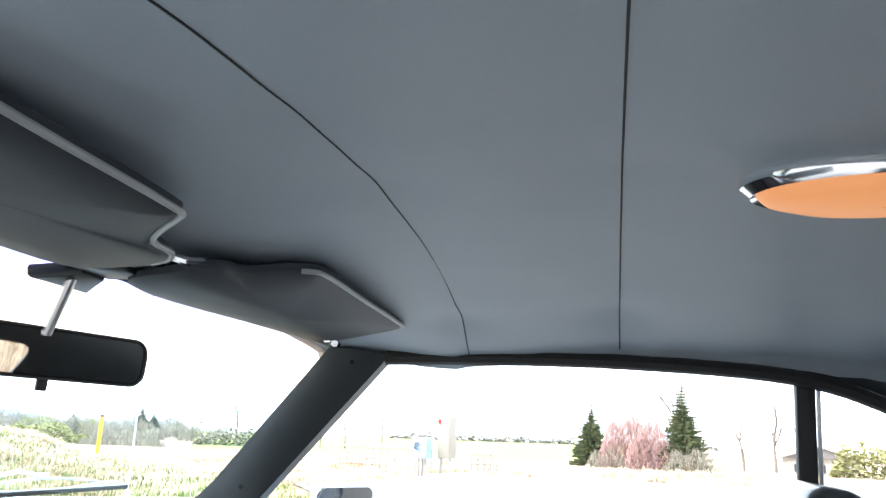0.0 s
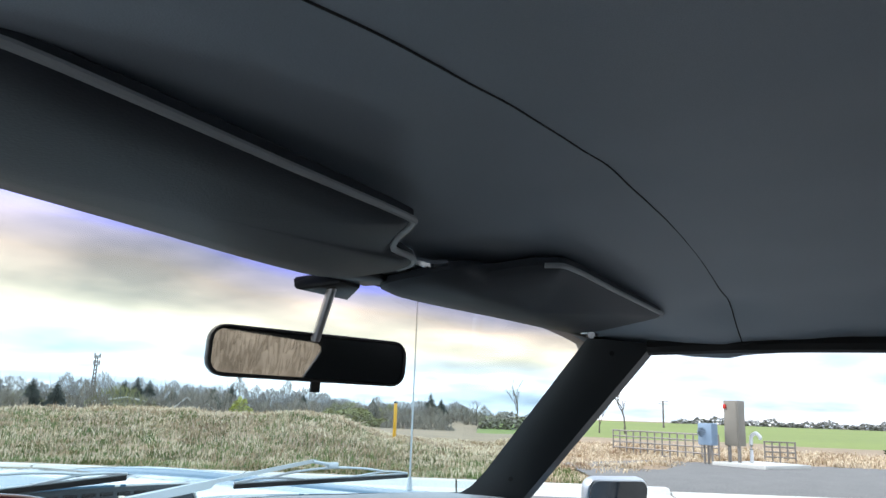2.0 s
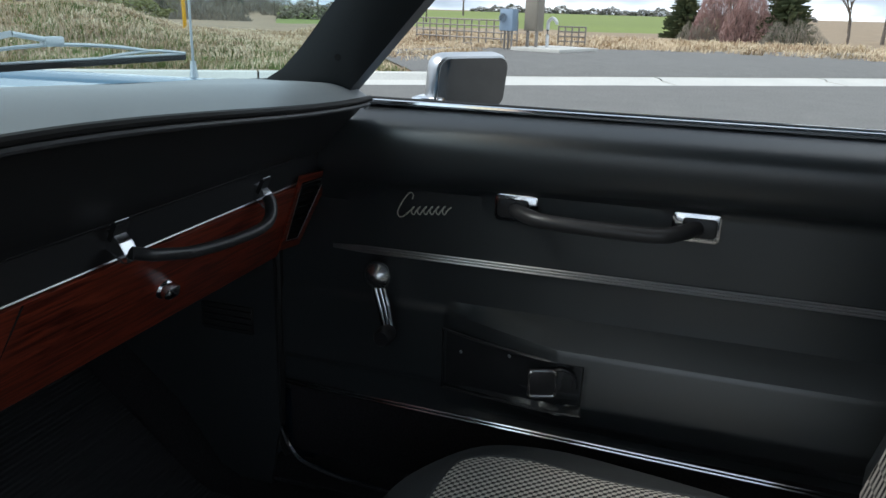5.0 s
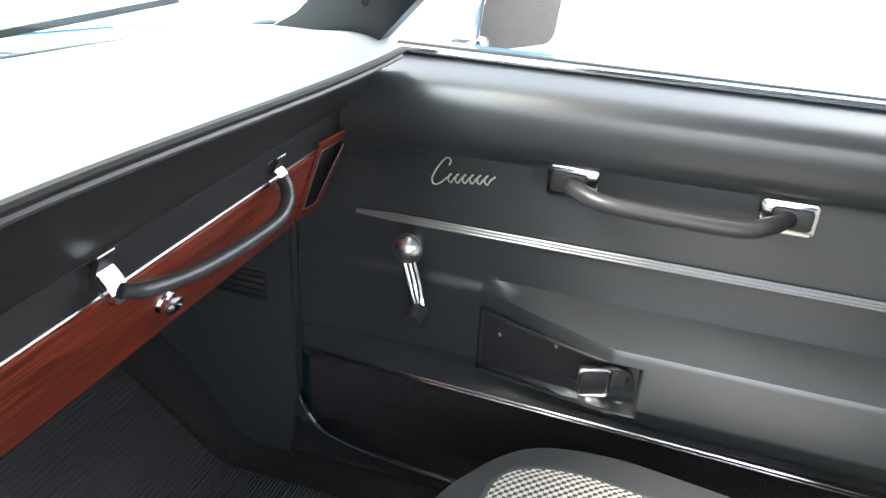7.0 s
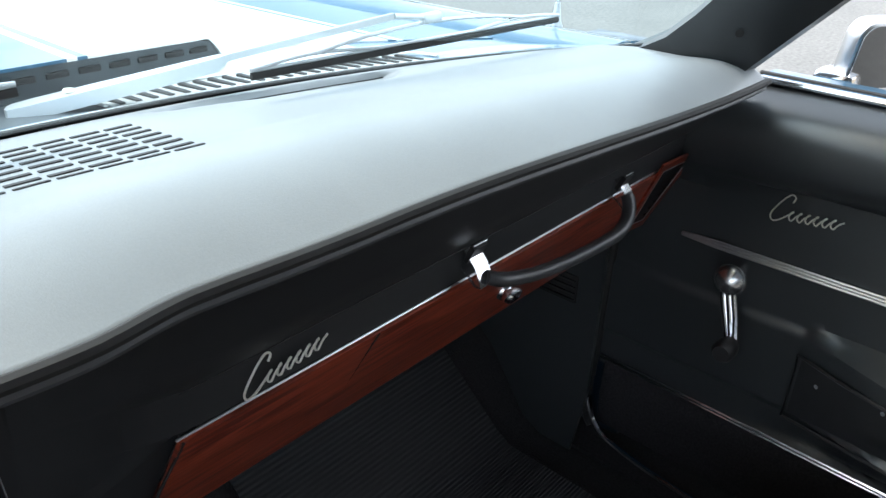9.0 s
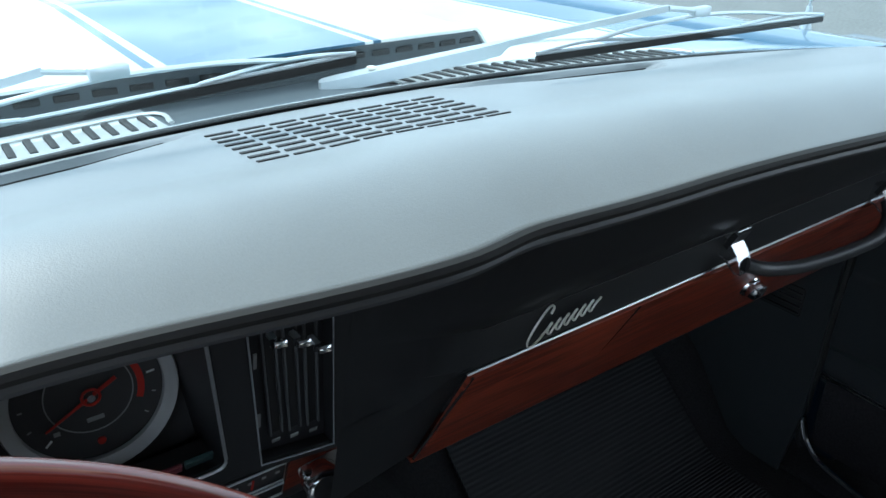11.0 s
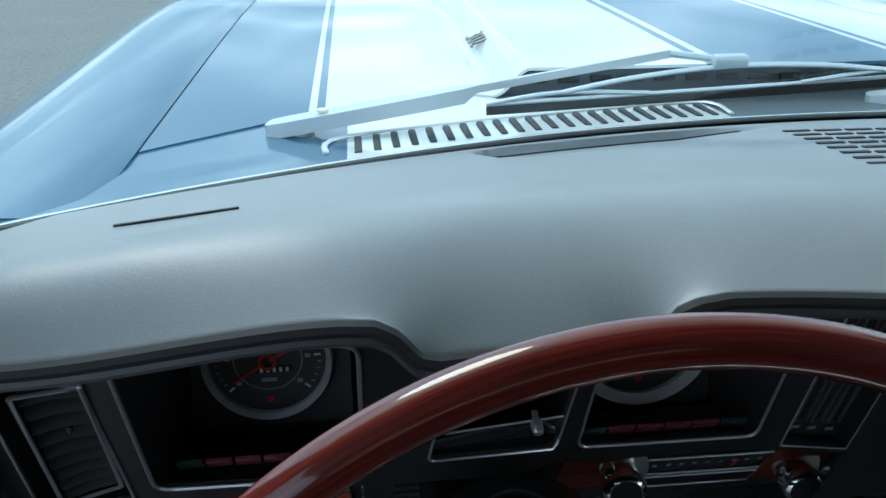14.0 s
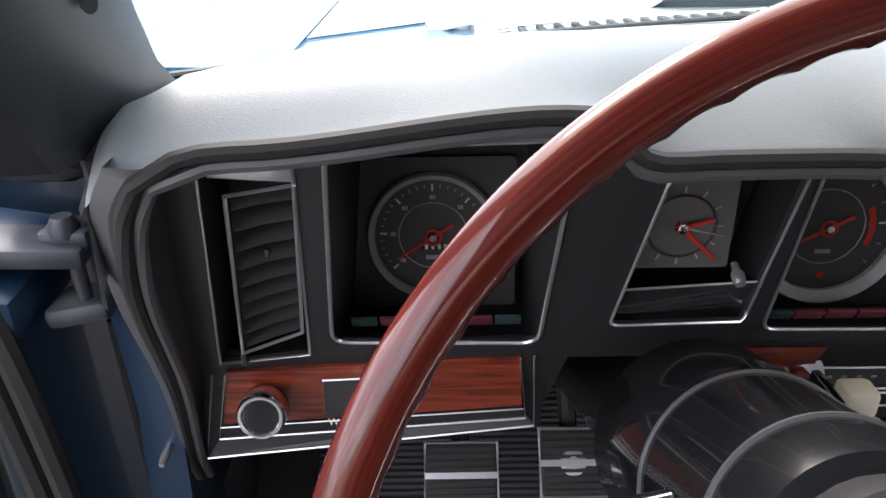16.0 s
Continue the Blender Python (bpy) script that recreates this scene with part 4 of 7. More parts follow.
def make_warning_strip(x0, x1, z, name, sunk=0.02):
    s = thing(name, "row of dark warning lamp windows under the gauge", "warning lamps")
    n = 6
    tints = [material("lamp_" + c, col, 0.3) for c, col in (("maroon", (0.14, 0.035, 0.045)), ("teal", (0.035, 0.065, 0.065)))]
    for i in range(n):
        w = (x1 - x0) / n
        p = face(x0 + w * (i + 0.5), z, -sunk)
        part("lamp_window", box((w * 0.9, 0.003, 0.008), p, 0.0005, turn=(27, 0, 0)), tints[0 if i in (1, 2, 3, 4) else 1], s)
    return s


make_warning_strip(-0.298, -0.175, 0.7225, "warning_lamp_strip", 0.010)
make_warning_strip(-0.565, -0.455, 0.727, "warning_lamp_strip")


def make_heater_panel():
    h = thing("heater_control_panel", "black heater control panel with three chrome slide levers", "heater control")
    def sunk(x, z, out=0.0):
        return Vector((x, 0.270 - 0.30 * z - out, z))
    q = [(-0.147, 0.700), (-0.091, 0.689), (-0.104, 0.855), (-0.157, 0.856)]
    part("plate", fill_face(q, [], lambda x, z: sunk(x, z)), BLACK, h, smooth=False)
    slate = material("slot_grey", (0.10, 0.105, 0.11), 0.45, vary=0.1)
    for x0, z0, x1, z1 in ((-0.1300, 0.712, -0.1395, 0.832), (-0.1160, 0.709, -0.1255, 0.830), (-0.1010, 0.706, -0.1120, 0.828)):
        for o in (-0.0042, 0.0042):
            part("slot_edge", box((0.0016, 0.003, 0.122), sunk((x0 + x1) / 2 + o, (z0 + z1) / 2, 0.001), 0.0004, turn=(16.7, -4.6, 0)), slate, h)
        part("slot_band", box((0.0050, 0.001, 0.118), sunk((x0 + x1) / 2, (z0 + z1) / 2, 0.0002), turn=(16.7, -4.6, 0)), MATTE, h)
        part("caption", box((0.006, 0.001, 0.003), sunk(x0, z0 - 0.006, 0.001), turn=(17, 0, 0)), GREY_MARK, h)
    for c in ((-0.137, 0.011, 0.816), (-0.122, 0.011, 0.811), (-0.109, 0.012, 0.801)):
        part("lever", box((0.0090, 0.010, 0.0055), c, 0.0015, turn=(-20, 8, 0)), CHROME, h, "chrome slide lever")
        part("stem", box((0.004, 0.020, 0.003), (c[0], c[1] + 0.010, c[2] - 0.001), 0.0006), STEEL, h)
    for z in (0.735, 0.795):
        part("caption", box((0.0022, 0.001, 0.014), sunk(-0.143 - 0.05 * (z - 0.735), z, 0.001), turn=(17, 0, 0)), GREY_MARK, h)
    for i in range(4):
        part("ridge", box((0.044, 0.001, 0.0012), sunk(-0.131, 0.838 + 0.004 * i, 0.0006), turn=(17, 0, 0)), GREY_MARK if i else slate, h)
    return h


make_heater_panel()


def knob(r, length, m, mat=CHROME, cap=BLACK):
    body = put(lathe([(0.55 * r, -0.01), (0.55 * r, 0.25 * length), (0.86 * r, 0.30 * length), (r, 0.42 * length), (r, 0.85 * length), (0.93 * r, 0.94 * length), (0.78 * r, length), (0.74 * r, 0.95 * length), (0, 0.95 * length)], 24), m)
    disc = put(lathe([(0, 0.97 * length), (0.70 * r, 0.96 * length), (0.72 * r, 0.93 * length)], 24), m)
    return body, disc


def make_radio():
    r = thing("car_radio", "old car radio with slide-rule dial and chrome knobs", "radio")

    def fp(x, z, out=0.0):
        return Vector((x, 0.438 - 0.52 * z - 0.887 * out, z - 0.46 * out))

    def plate(name, x0, x1, z0, z1, out, depth, mat, label=""):
        bm = grid([[fp(x0, z0, out), fp(x1, z0, out)], [fp(x0, z1, out), fp(x1, z1, out)]])
        return part(name, thicken(bm, depth), mat, r, label, smooth=False)
    plate("surround", -0.300, -0.030, 0.555, 0.690, 0.0, 0.02, BLACK)
    plate("wood_patch", -0.288, -0.226, 0.590, 0.672, 0.002, 0.002, WOOD_DASH, "rosewood veneer patch")
    plate("wood_patch", -0.104, -0.048, 0.580, 0.648, 0.002, 0.002, WOOD_DASH, "rosewood veneer patch")
    plate("dial_glass", -0.216, -0.112, 0.616, 0.642, 0.002, 0.002, DIAL)
    part("dial_rim", tube([fp(-0.219, 0.646, 0.004), fp(-0.110, 0.644, 0.004), fp(-0.108, 0.612, 0.004), fp(-0.216, 0.614, 0.004)], 0.0011, 6, closed=True), BRUSHED, r)
    part("lower_rim", tube([fp(-0.216, 0.607, 0.004), fp(-0.107, 0.605, 0.004), fp(-0.106, 0.583, 0.004), fp(-0.213, 0.585, 0.004)], 0.0011, 6, closed=True), BRUSHED, r)
    for i in range(9):
        p = fp(-0.208 + 0.0115 * i, 0.632, 0.004)
        part("dial_mark", box((0.0035, 0.001, 0.003), p, turn=(27, 0, 0)), GREY_MARK, r)
    part("pointer", box((0.0018, 0.001, 0.018), fp(-0.137, 0.628, 0.0045), turn=(27, 0, 0)), RED, r)
    for x, z in ((-0.240, 0.632), (-0.078, 0.606)):
        c = fp(x, z, 0.004)
        m = look(tuple(c), tuple(c + Vector((-0.12, -1, 0.15)))) @ Matrix.Rotation(math.pi, 4, "Y")
        b, k = knob(0.0175, 0.036, m)
        kn = part("knob", b, CHROME, r, "chrome radio knob with black cap")
        part("cap", k, BLACK, kn)
        part("back_ring", put(lathe([(0.012, 0), (0.020, 0.001), (0.020, 0.006), (0.012, 0.008)], 20), m @ Matrix.Translation((0.004, 0.006, 0))), BRUSHED, kn)
        g = fp(x - 0.014, z + 0.016, 0.012)
        part("small_lever", box((0.008, 0.012, 0.016), g, 0.002, turn=(27, 0, 0)), CHROME, kn)
    c = fp(-0.046, 0.602, 0.0)
    part("push_button", lathe([(0, 0.014), (0.005, 0.012), (0.0055, 0)], 12, look(tuple(c), tuple(c + Vector((0, -1, 0)))) @ Matrix.Rotation(math.pi, 4, "Y")), CHROME, r)
    return r


make_radio()


def lettering(text, size, m):
    """Raised letters as a mesh, in the built-in type, standing by m."""
    tx = bpy.data.curves.new("text", "FONT")
    tx.body, tx.size, tx.extrude, tx.align_x, tx.align_y = text, size, 0.0003, "CENTER", "CENTER"
    tmp = new("tmp", tx)
    me = bpy.data.meshes.new_from_object(tmp.evaluated_get(bpy.context.evaluated_depsgraph_get()))
    bpy.data.objects.remove(tmp)
    me.transform(m)
    return new("letters", me)


def make_lower_left_panel():
    p = thing("light_switch_panel", "rosewood lower panel with headlamp knob and wiper switch", "switch panel")
    def fp(x, z, out=0.0):
        return Vector((x, 0.2135 - 0.255 * z - out, z))

    def slab(name, quad, out, depth, mat, label=""):
        a, b, c, e = (fp(x, z, out) for x, z in quad)
        return part(name, thicken(grid([[a.lerp(b, i / 8) for i in range(9)], [e.lerp(c, i / 8) for i in range(9)]]), depth), mat, p, label)
    slab("backing", [(-0.690, 0.585), (-0.436, 0.622), (-0.440, 0.712), (-0.668, 0.700)], -0.010, 0.004, BLACK)
    slab("wood_plate", [(-0.662, 0.637), (-0.4525, 0.653), (-0.456, 0.703), (-0.649, 0.691)], 0.0, 0.003, WOOD_DASH, "rosewood veneer plate")
    slab("caption_strip", [(-0.666, 0.624), (-0.450, 0.643), (-0.4525, 0.652), (-0.662, 0.636)], 0.0005, 0.002, MATTE, "black strip for the captions")
    part("chrome_edge", tube([fp(x, z, 0.003) for x, z in ((-0.649, 0.691), (-0.667, 0.6235), (-0.4495, 0.6425), (-0.456, 0.703))], 0.0008, 6), SATIN, p)
    part("wood_line", tube([fp(-0.6635, 0.6365, 0.003), fp(-0.4515, 0.6525, 0.003)], 0.0006, 6), SATIN, p)
    part("outer_edge", tube([fp(x, z, 0.002) for x, z in ((-0.658, 0.690), (-0.681, 0.600), (-0.443, 0.633), (-0.447, 0.704))], 0.0010, 6), SATIN, p)
    lower = [[fp(-0.681, 0.600, 0.001), fp(-0.443, 0.633, 0.001)], [fp(-0.666, 0.622, -0.006), fp(-0.450, 0.641, -0.006)]]
    part("bevel_below", thicken(grid(lower), 0.001), BLACK, p, "sloping black ledge under the panel")
    m = look(tuple(fp(-0.625, 0.664)), (-0.594, -1, 0.92)) @ Matrix.Rotation(math.pi, 4, "Y")
    b, c = knob(0.0162, 0.030, m)
    k = part("headlamp_knob", b, CHROME, p, "chrome headlamp knob")
    part("cap", c, KNOB_CAP, k)
    part("knob_ring", put(tube([(0.0136 * math.cos(a), 0.0136 * math.sin(a), 0.0295) for a in [i * math.pi / 14 for i in range(28)]], 0.0013, 6, closed=True), m), SATIN, k)
    part("wiper_switch_plate", put(box((0.044, 0.032, 0.002), (0, 0, 0), 0.0005), Matrix.Translation(fp(-0.564, 0.672, 0.004)) @ Euler((radians(75.7), 0, 0)).to_matrix().to_4x4()), MATTE, p)
    part("wiper_switch_frame", tube([fp(x, z, 0.006) for x, z in ((-0.585, 0.6875), (-0.5425, 0.6895), (-0.5425, 0.658), (-0.587, 0.6555))], 0.0009, 6, closed=True), SATIN, p)
    part("wiper_lever", box((0.009, 0.014, 0.016), fp(-0.563, 0.669, 0.009), 0.002), CHROME, p)
    word = lettering("WASHER", 0.0075, Matrix.Translation(fp(-0.572, 0.6415, 0.0032)) @ Euler((radians(75.7), 0, radians(0.5))).to_matrix().to_4x4())
    word.name, word.parent = "caption", p
    word.data.materials.append(WHITE_MARK)
    return p


make_lower_left_panel()


def make_brake_release():
    r = thing("parking_brake_release", "grey ribbed parking brake release handle with bars of writing", "brake handle")
    part("grip", box((0.05, 0.016, 0.010), (-0.600, 0.115, 0.585), 0.003), material("grey_handle", (0.10, 0.10, 0.10), 0.5), r)
    for i in range(7):
        part("letter_bar", box((0.003, 0.001, 0.005), (-0.617 + 0.0055 * i, 0.1065, 0.585)), WHITE_MARK, r)
    part("rod", tube([(-0.600, 0.12, 0.583), (-0.600, 0.16, 0.56), (-0.600, 0.25, 0.55)], 0.004, 8), STEEL, r)
    return r


make_brake_release()


def make_script_badge(name, label, base, right, up, out, w):
    """A chrome script badge kept as a plain flourish."""
    b = thing(name, label, "badge")
    R, U, N = Vector(right).normalized(), Vector(up).normalized(), Vector(out).normalized()
    pts = [(0.27, 0.34), (0.29, 0.42), (0.22, 0.45), (0.10, 0.30), (0.0, 0.10), (0.03, 0.0), (0.12, 0.02), (0.24, 0.13)]
    for i in range(6):
        x = 0.26 + 0.115 * i
        y = 0.06 + 0.010 * i
        pts += [(x + 0.05, y + 0.14), (x + 0.02, y + 0.12), (x + 0.0, y + 0.04), (x + 0.045, y), (x + 0.095, y + 0.08)]
    pts += [(1.0, 0.25)]
    line = smooth_line([Vector(base) + w * (x * R + y * U) + 0.003 * N for x, y in pts], 5)
    # pale half-metal colour paints in the bright reflection of the chrome
    part("flourish", tube(line, w * 0.013, 6, up=N), material("pale_chrome", (0.80, 0.78, 0.70), 0.35, 0.35, vary=0.03) if "pale_chrome" not in bpy.data.materials else bpy.data.materials["pale_chrome"], b)
    return b


make_script_badge("dash_badge", "chrome script badge on the black dash face", (0.046, 0.000, 0.748), (1, 0, 0.05), (0, -0.15, 1), (0, -1, 0.1), 0.072)
make_script_badge("door_badge", "chrome script badge on the door panel", (0.742, -0.108, 0.685), (0, -1, 0.02), (0, 0, 1), (-1, 0, 0), 0.083)


def make_grab_handle():
    g = thing("dash_grab_handle", "black padded grab handle with chrome end brackets", "grab handle")
    for x, z, w in ((0.284, 0.756, 0.018), (0.539, 0.746, 0.016)):
        wedge = [(0.003, z + 0.0200), (-0.006, z + 0.0150), (-0.0130, z + 0.0070), (-0.0185, z - 0.0030), (-0.0205, z - 0.0110), (-0.014, z - 0.012), (-0.004, z - 0.004), (0.008, z + 0.001)]
        rows = [[(x + s * w / 2 * k, y, q) for y, q in wedge] for s, k in ((-1, 0.80), (-1, 1.0), (1, 1.0), (1, 0.80))]
        bm = grid(rows, closed_v=True)
        bm.verts.ensure_lookup_table()
        bm.faces.new([bm.verts[i] for i in range(8)])
        bm.faces.new([bm.verts[24 + i] for i in range(8)])
        bmesh.ops.recalc_face_normals(bm, faces=bm.faces)
        part("bracket", bm, CHROME, g, "faceted chrome bracket", smooth=False)
        plate = [(x - w * 0.55, -0.0085, z + 0.0275), (x + w * 0.45, -0.0085, z + 0.0275), (x + w * 0.5, 0.0005, z + 0.010), (x - w * 0.5, 0.0005, z + 0.010)]
        part("mount_plate", thicken(grid([plate[:2], plate[:1:-1]]), 0.005), BLACK, g, "black plate behind the bracket")
        part("mount_edge", tube([Vector(p) + Vector((0, -0.0035, 0.001)) for p in plate[:2]], 0.0005, 6), SATIN, g)
    line = smooth_line([(0.286, -0.018, 0.752), (0.300, -0.026, 0.747), (0.325, -0.029, 0.7405), (0.360, -0.029, 0.7325), (0.410, -0.029, 0.7260), (0.460, -0.029, 0.7225), (0.497, -0.029, 0.7230), (0.520, -0.026, 0.7300), (0.532, -0.020, 0.7420), (0.536, -0.014, 0.7500)], 6)
    part("grip", tube(line, 0.0078, 12, flat=0.85), GRIP, g, "black soft grip")
    l = thing("glovebox_lock", "small chrome glovebox lock button", "lock")
    m = look((0.388, 0.040, 0.675), (0.388, -1, 0.42)) @ Matrix.Rotation(math.pi, 4, "Y")
    part("barrel", lathe([(0, 0.010), (0.010, 0.012), (0.013, 0.008), (0.014, 0.0)], 20, m), CHROME, l)
    part("button", put(box((0.022, 0.016, 0.016), (0, 0, 0.014), 0.005), m), CHROME, l)


make_grab_handle()


# ---- steering wheel and column ----
WHEEL_C = Vector((-0.3543, -0.2466, 0.7830))
WHEEL_TILT = 0.352
WHEEL_R = 0.1857


def wheel_frame():
    u, v = Vector((1, 0, 0)), Vector((0, math.sin(WHEEL_TILT), math.cos(WHEEL_TILT)))
    n = u.cross(v)  # towards the driver and down
    m = Matrix((u, v, -n if n.y > 0 else n)).transposed().to_4x4()
    m.translation = WHEEL_C
    return m


def make_wheel():
    w = thing("steering_wheel", "rosewood-rimmed steering wheel with three brushed slotted spokes", "steering wheel")
    m = wheel_frame()
    rows = []
    n = 496
    for i in range(n):
        a = i * 2 * math.pi / n
        ring = []
        for k in range(18):
            b = k * 2 * math.pi / 18
            grip = max(0.0, math.cos(b - radians(238))) ** 3.4
            rad = 0.0078 + grip * (0.0026 + 0.0024 * (1 - abs(math.sin(31 * a))))
            R = WHEEL_R + rad * math.cos(b)
            ring.append((R * math.cos(a), R * math.sin(a), rad * 0.96 * math.sin(b)))
        rows.append(ring)
    bm = grid(rows, closed_u=True, closed_v=True)
    bmesh.ops.recalc_face_normals(bm, faces=bm.faces)
    bm.verts.index_update()
    uv = bm.loops.layers.uv.new("along")
    for f in bm.faces:
        for lp in f.loops:
            k, b = divmod(lp.vert.index, 18)
            lp[uv].uv = (0.35 * math.cos(k * 2 * math.pi / n) + 0.05 * math.sin(b * math.pi / 9), 1.1 * math.cos(b * math.pi / 9) + 0.35 * math.sin(k * 2 * math.pi / n))
    part("rim", put(bm, m), WOOD_RIM, w, "glossy reddish wood rim with finger scallops")
    for ang in (23, 203, 293):
        outer = [(0.026, 0.028), (0.060, 0.0245), (0.150, 0.0142), (0.172, 0.0130), (0.1815, 0.0140), (0.1815, -0.0140), (0.172, -0.0130), (0.150, -0.0142), (0.060, -0.0245), (0.026, -0.028)]
        hole = [(0.074, 0.0118), (0.146, 0.0062), (0.153, 0.0042), (0.156, 0.0), (0.153, -0.0042), (0.146, -0.0062), (0.074, -0.0118), (0.066, -0.0085), (0.063, 0.0), (0.066, 0.0085)]
        sp = fill_face(outer, [hole], lambda x, y: (x, y, -0.048 + 0.048 * (x / 0.184) ** 1.6))
        thicken(sp, 0.0035)
        bmesh.ops.rotate(sp, matrix=Matrix.Rotation(radians(ang), 3, "Z"), verts=sp.verts)
        part("spoke", put(sp, m), BRUSHED, w, "brushed aluminium slotted spoke", smooth=False)
    part("hub", put(lathe([(0.030, -0.080), (0.040, -0.055), (0.040, -0.046), (0.034, -0.040), (0.0, -0.038)], 28), m), BLACK, w)
    part("horn_cap", put(lathe([(0, -0.024), (0.018, -0.025), (0.026, -0.030), (0.029, -0.039)], 28), m), material("horn_cap_grey", (0.30, 0.33, 0.34), 0.3, 0.5), w)
    ax = Vector((0, 0.899, -0.438))
    c = thing("steering_column", "black steering column with bright rings and indicator stalk", "steering column")
    base = Vector((-0.355, -0.195, 0.762))
    f = look(tuple(base), tuple(base + ax))
    ring_grey = material("dull_ring_grey", (0.14, 0.14, 0.15), 0.45, 0.4, vary=0.1)
    gloss = material("black_column_enamel", (0.010, 0.011, 0.012), 0.22, coat=0.5, vary=0.1, bump=0.03)
    part("bowl", put(lathe([(0.030, 0.0), (0.046, -0.008), (0.0510, -0.024), (0.0515, -0.040)], 48), f), gloss, c)
    part("bright_ring", put(lathe([(0.0505, -0.036), (0.0530, -0.0368), (0.0530, -0.0388), (0.0505, -0.040)], 48), f), ring_grey, c)
    part("mast_jacket", put(lathe([(0.0515, -0.040), (0.0555, -0.104), (0.0570, -0.110), (0.0625, -0.190), (0.058, -0.20), (0.045, -0.205), (0.045, -0.50)], 48), f), gloss, c)
    part("jacket_ring", put(lathe([(0.0555, -0.107), (0.0577, -0.1078), (0.0577, -0.1096), (0.0555, -0.110)], 48), f), ring_grey, c)
    part("ignition_lock", merged(box((0.024, 0.012, 0.026), Vector((-0.289, -0.062, 0.712)), 0.003), box((0.018, 0.016, 0.016), Vector((-0.291, -0.055, 0.735)), 0.003)), IVORY, c, "worn ivory key tag in the ignition lock")
    part("lock_plate", box((0.006, 0.030, 0.050), Vector((-0.305, -0.052, 0.716)), 0.002), CHROME, c, "chrome edge of the lock")
    part("lock_barrel", lathe([(0.011, 0), (0.014, 0.004), (0.014, 0.02), (0.010, 0.024), (0, 0.024)], 18, look(tuple(Vector((-0.296, -0.052, 0.722))), tuple(base - ax))), CHROME, c)
    part("indicator_stalk", tube([Vector((-0.400, -0.125, 0.738)), Vector((-0.50, -0.13, 0.715))], [0.005, 0.004], 10), CHROME, c)
    return w


make_wheel()


def make_pedal(name, label, x0, x1, y, z, h, round_badge):
    p = thing(name, label, "pedal")
    cx, w = (x0 + x1) / 2, x1 - x0
    tilt = Euler((radians(-38), 0, 0)).to_matrix().to_4x4()
    at = Matrix.Translation((cx, y, z)) @ tilt
    pad = box((w, 0.014, h), (0, 0, 0), 0.004)
    part("rubber_pad", put(pad, at), RUBBER, p)
    for i in range(9):
        part("rib", put(box((w * 0.90, 0.003, 0.0035), (0, -0.0075, -h / 2 + h * (i + 0.8) / 9.8)), at), RUBBER, p)
    part("bright_trim", put(tube([(-w / 2, -0.006, -h / 2), (w / 2, -0.006, -h / 2), (w / 2, -0.006, h / 2), (-w / 2, -0.006, h / 2)], 0.0022, 6, closed=True), at), SATIN, p)
    part("cross_bar", put(box((w * 0.98, 0.004, 0.006), (0, -0.008, 0)), at), SATIN, p)
    if round_badge:
        part("round_badge", put(lathe([(0, 0.010), (0.012, 0.008), (0.016, 0.002)], 20, Matrix.Rotation(radians(90), 4, "X")), at), BRUSHED, p)
    part("arm", tube([(cx, y + 0.02, z), (cx, y + 0.09, z + 0.08), (cx, y + 0.10, z + 0.25)], 0.009, 8), MATTE, p)
    return p


make_pedal("clutch_pedal", "ribbed rubber clutch pedal with bright trim", -0.527, -0.456, 0.190, 0.458, 0.062, False)
make_pedal("brake_pedal", "ribbed brake pedal with bright trim and round badge", -0.416, -0.352, 0.190, 0.472, 0.064, True)


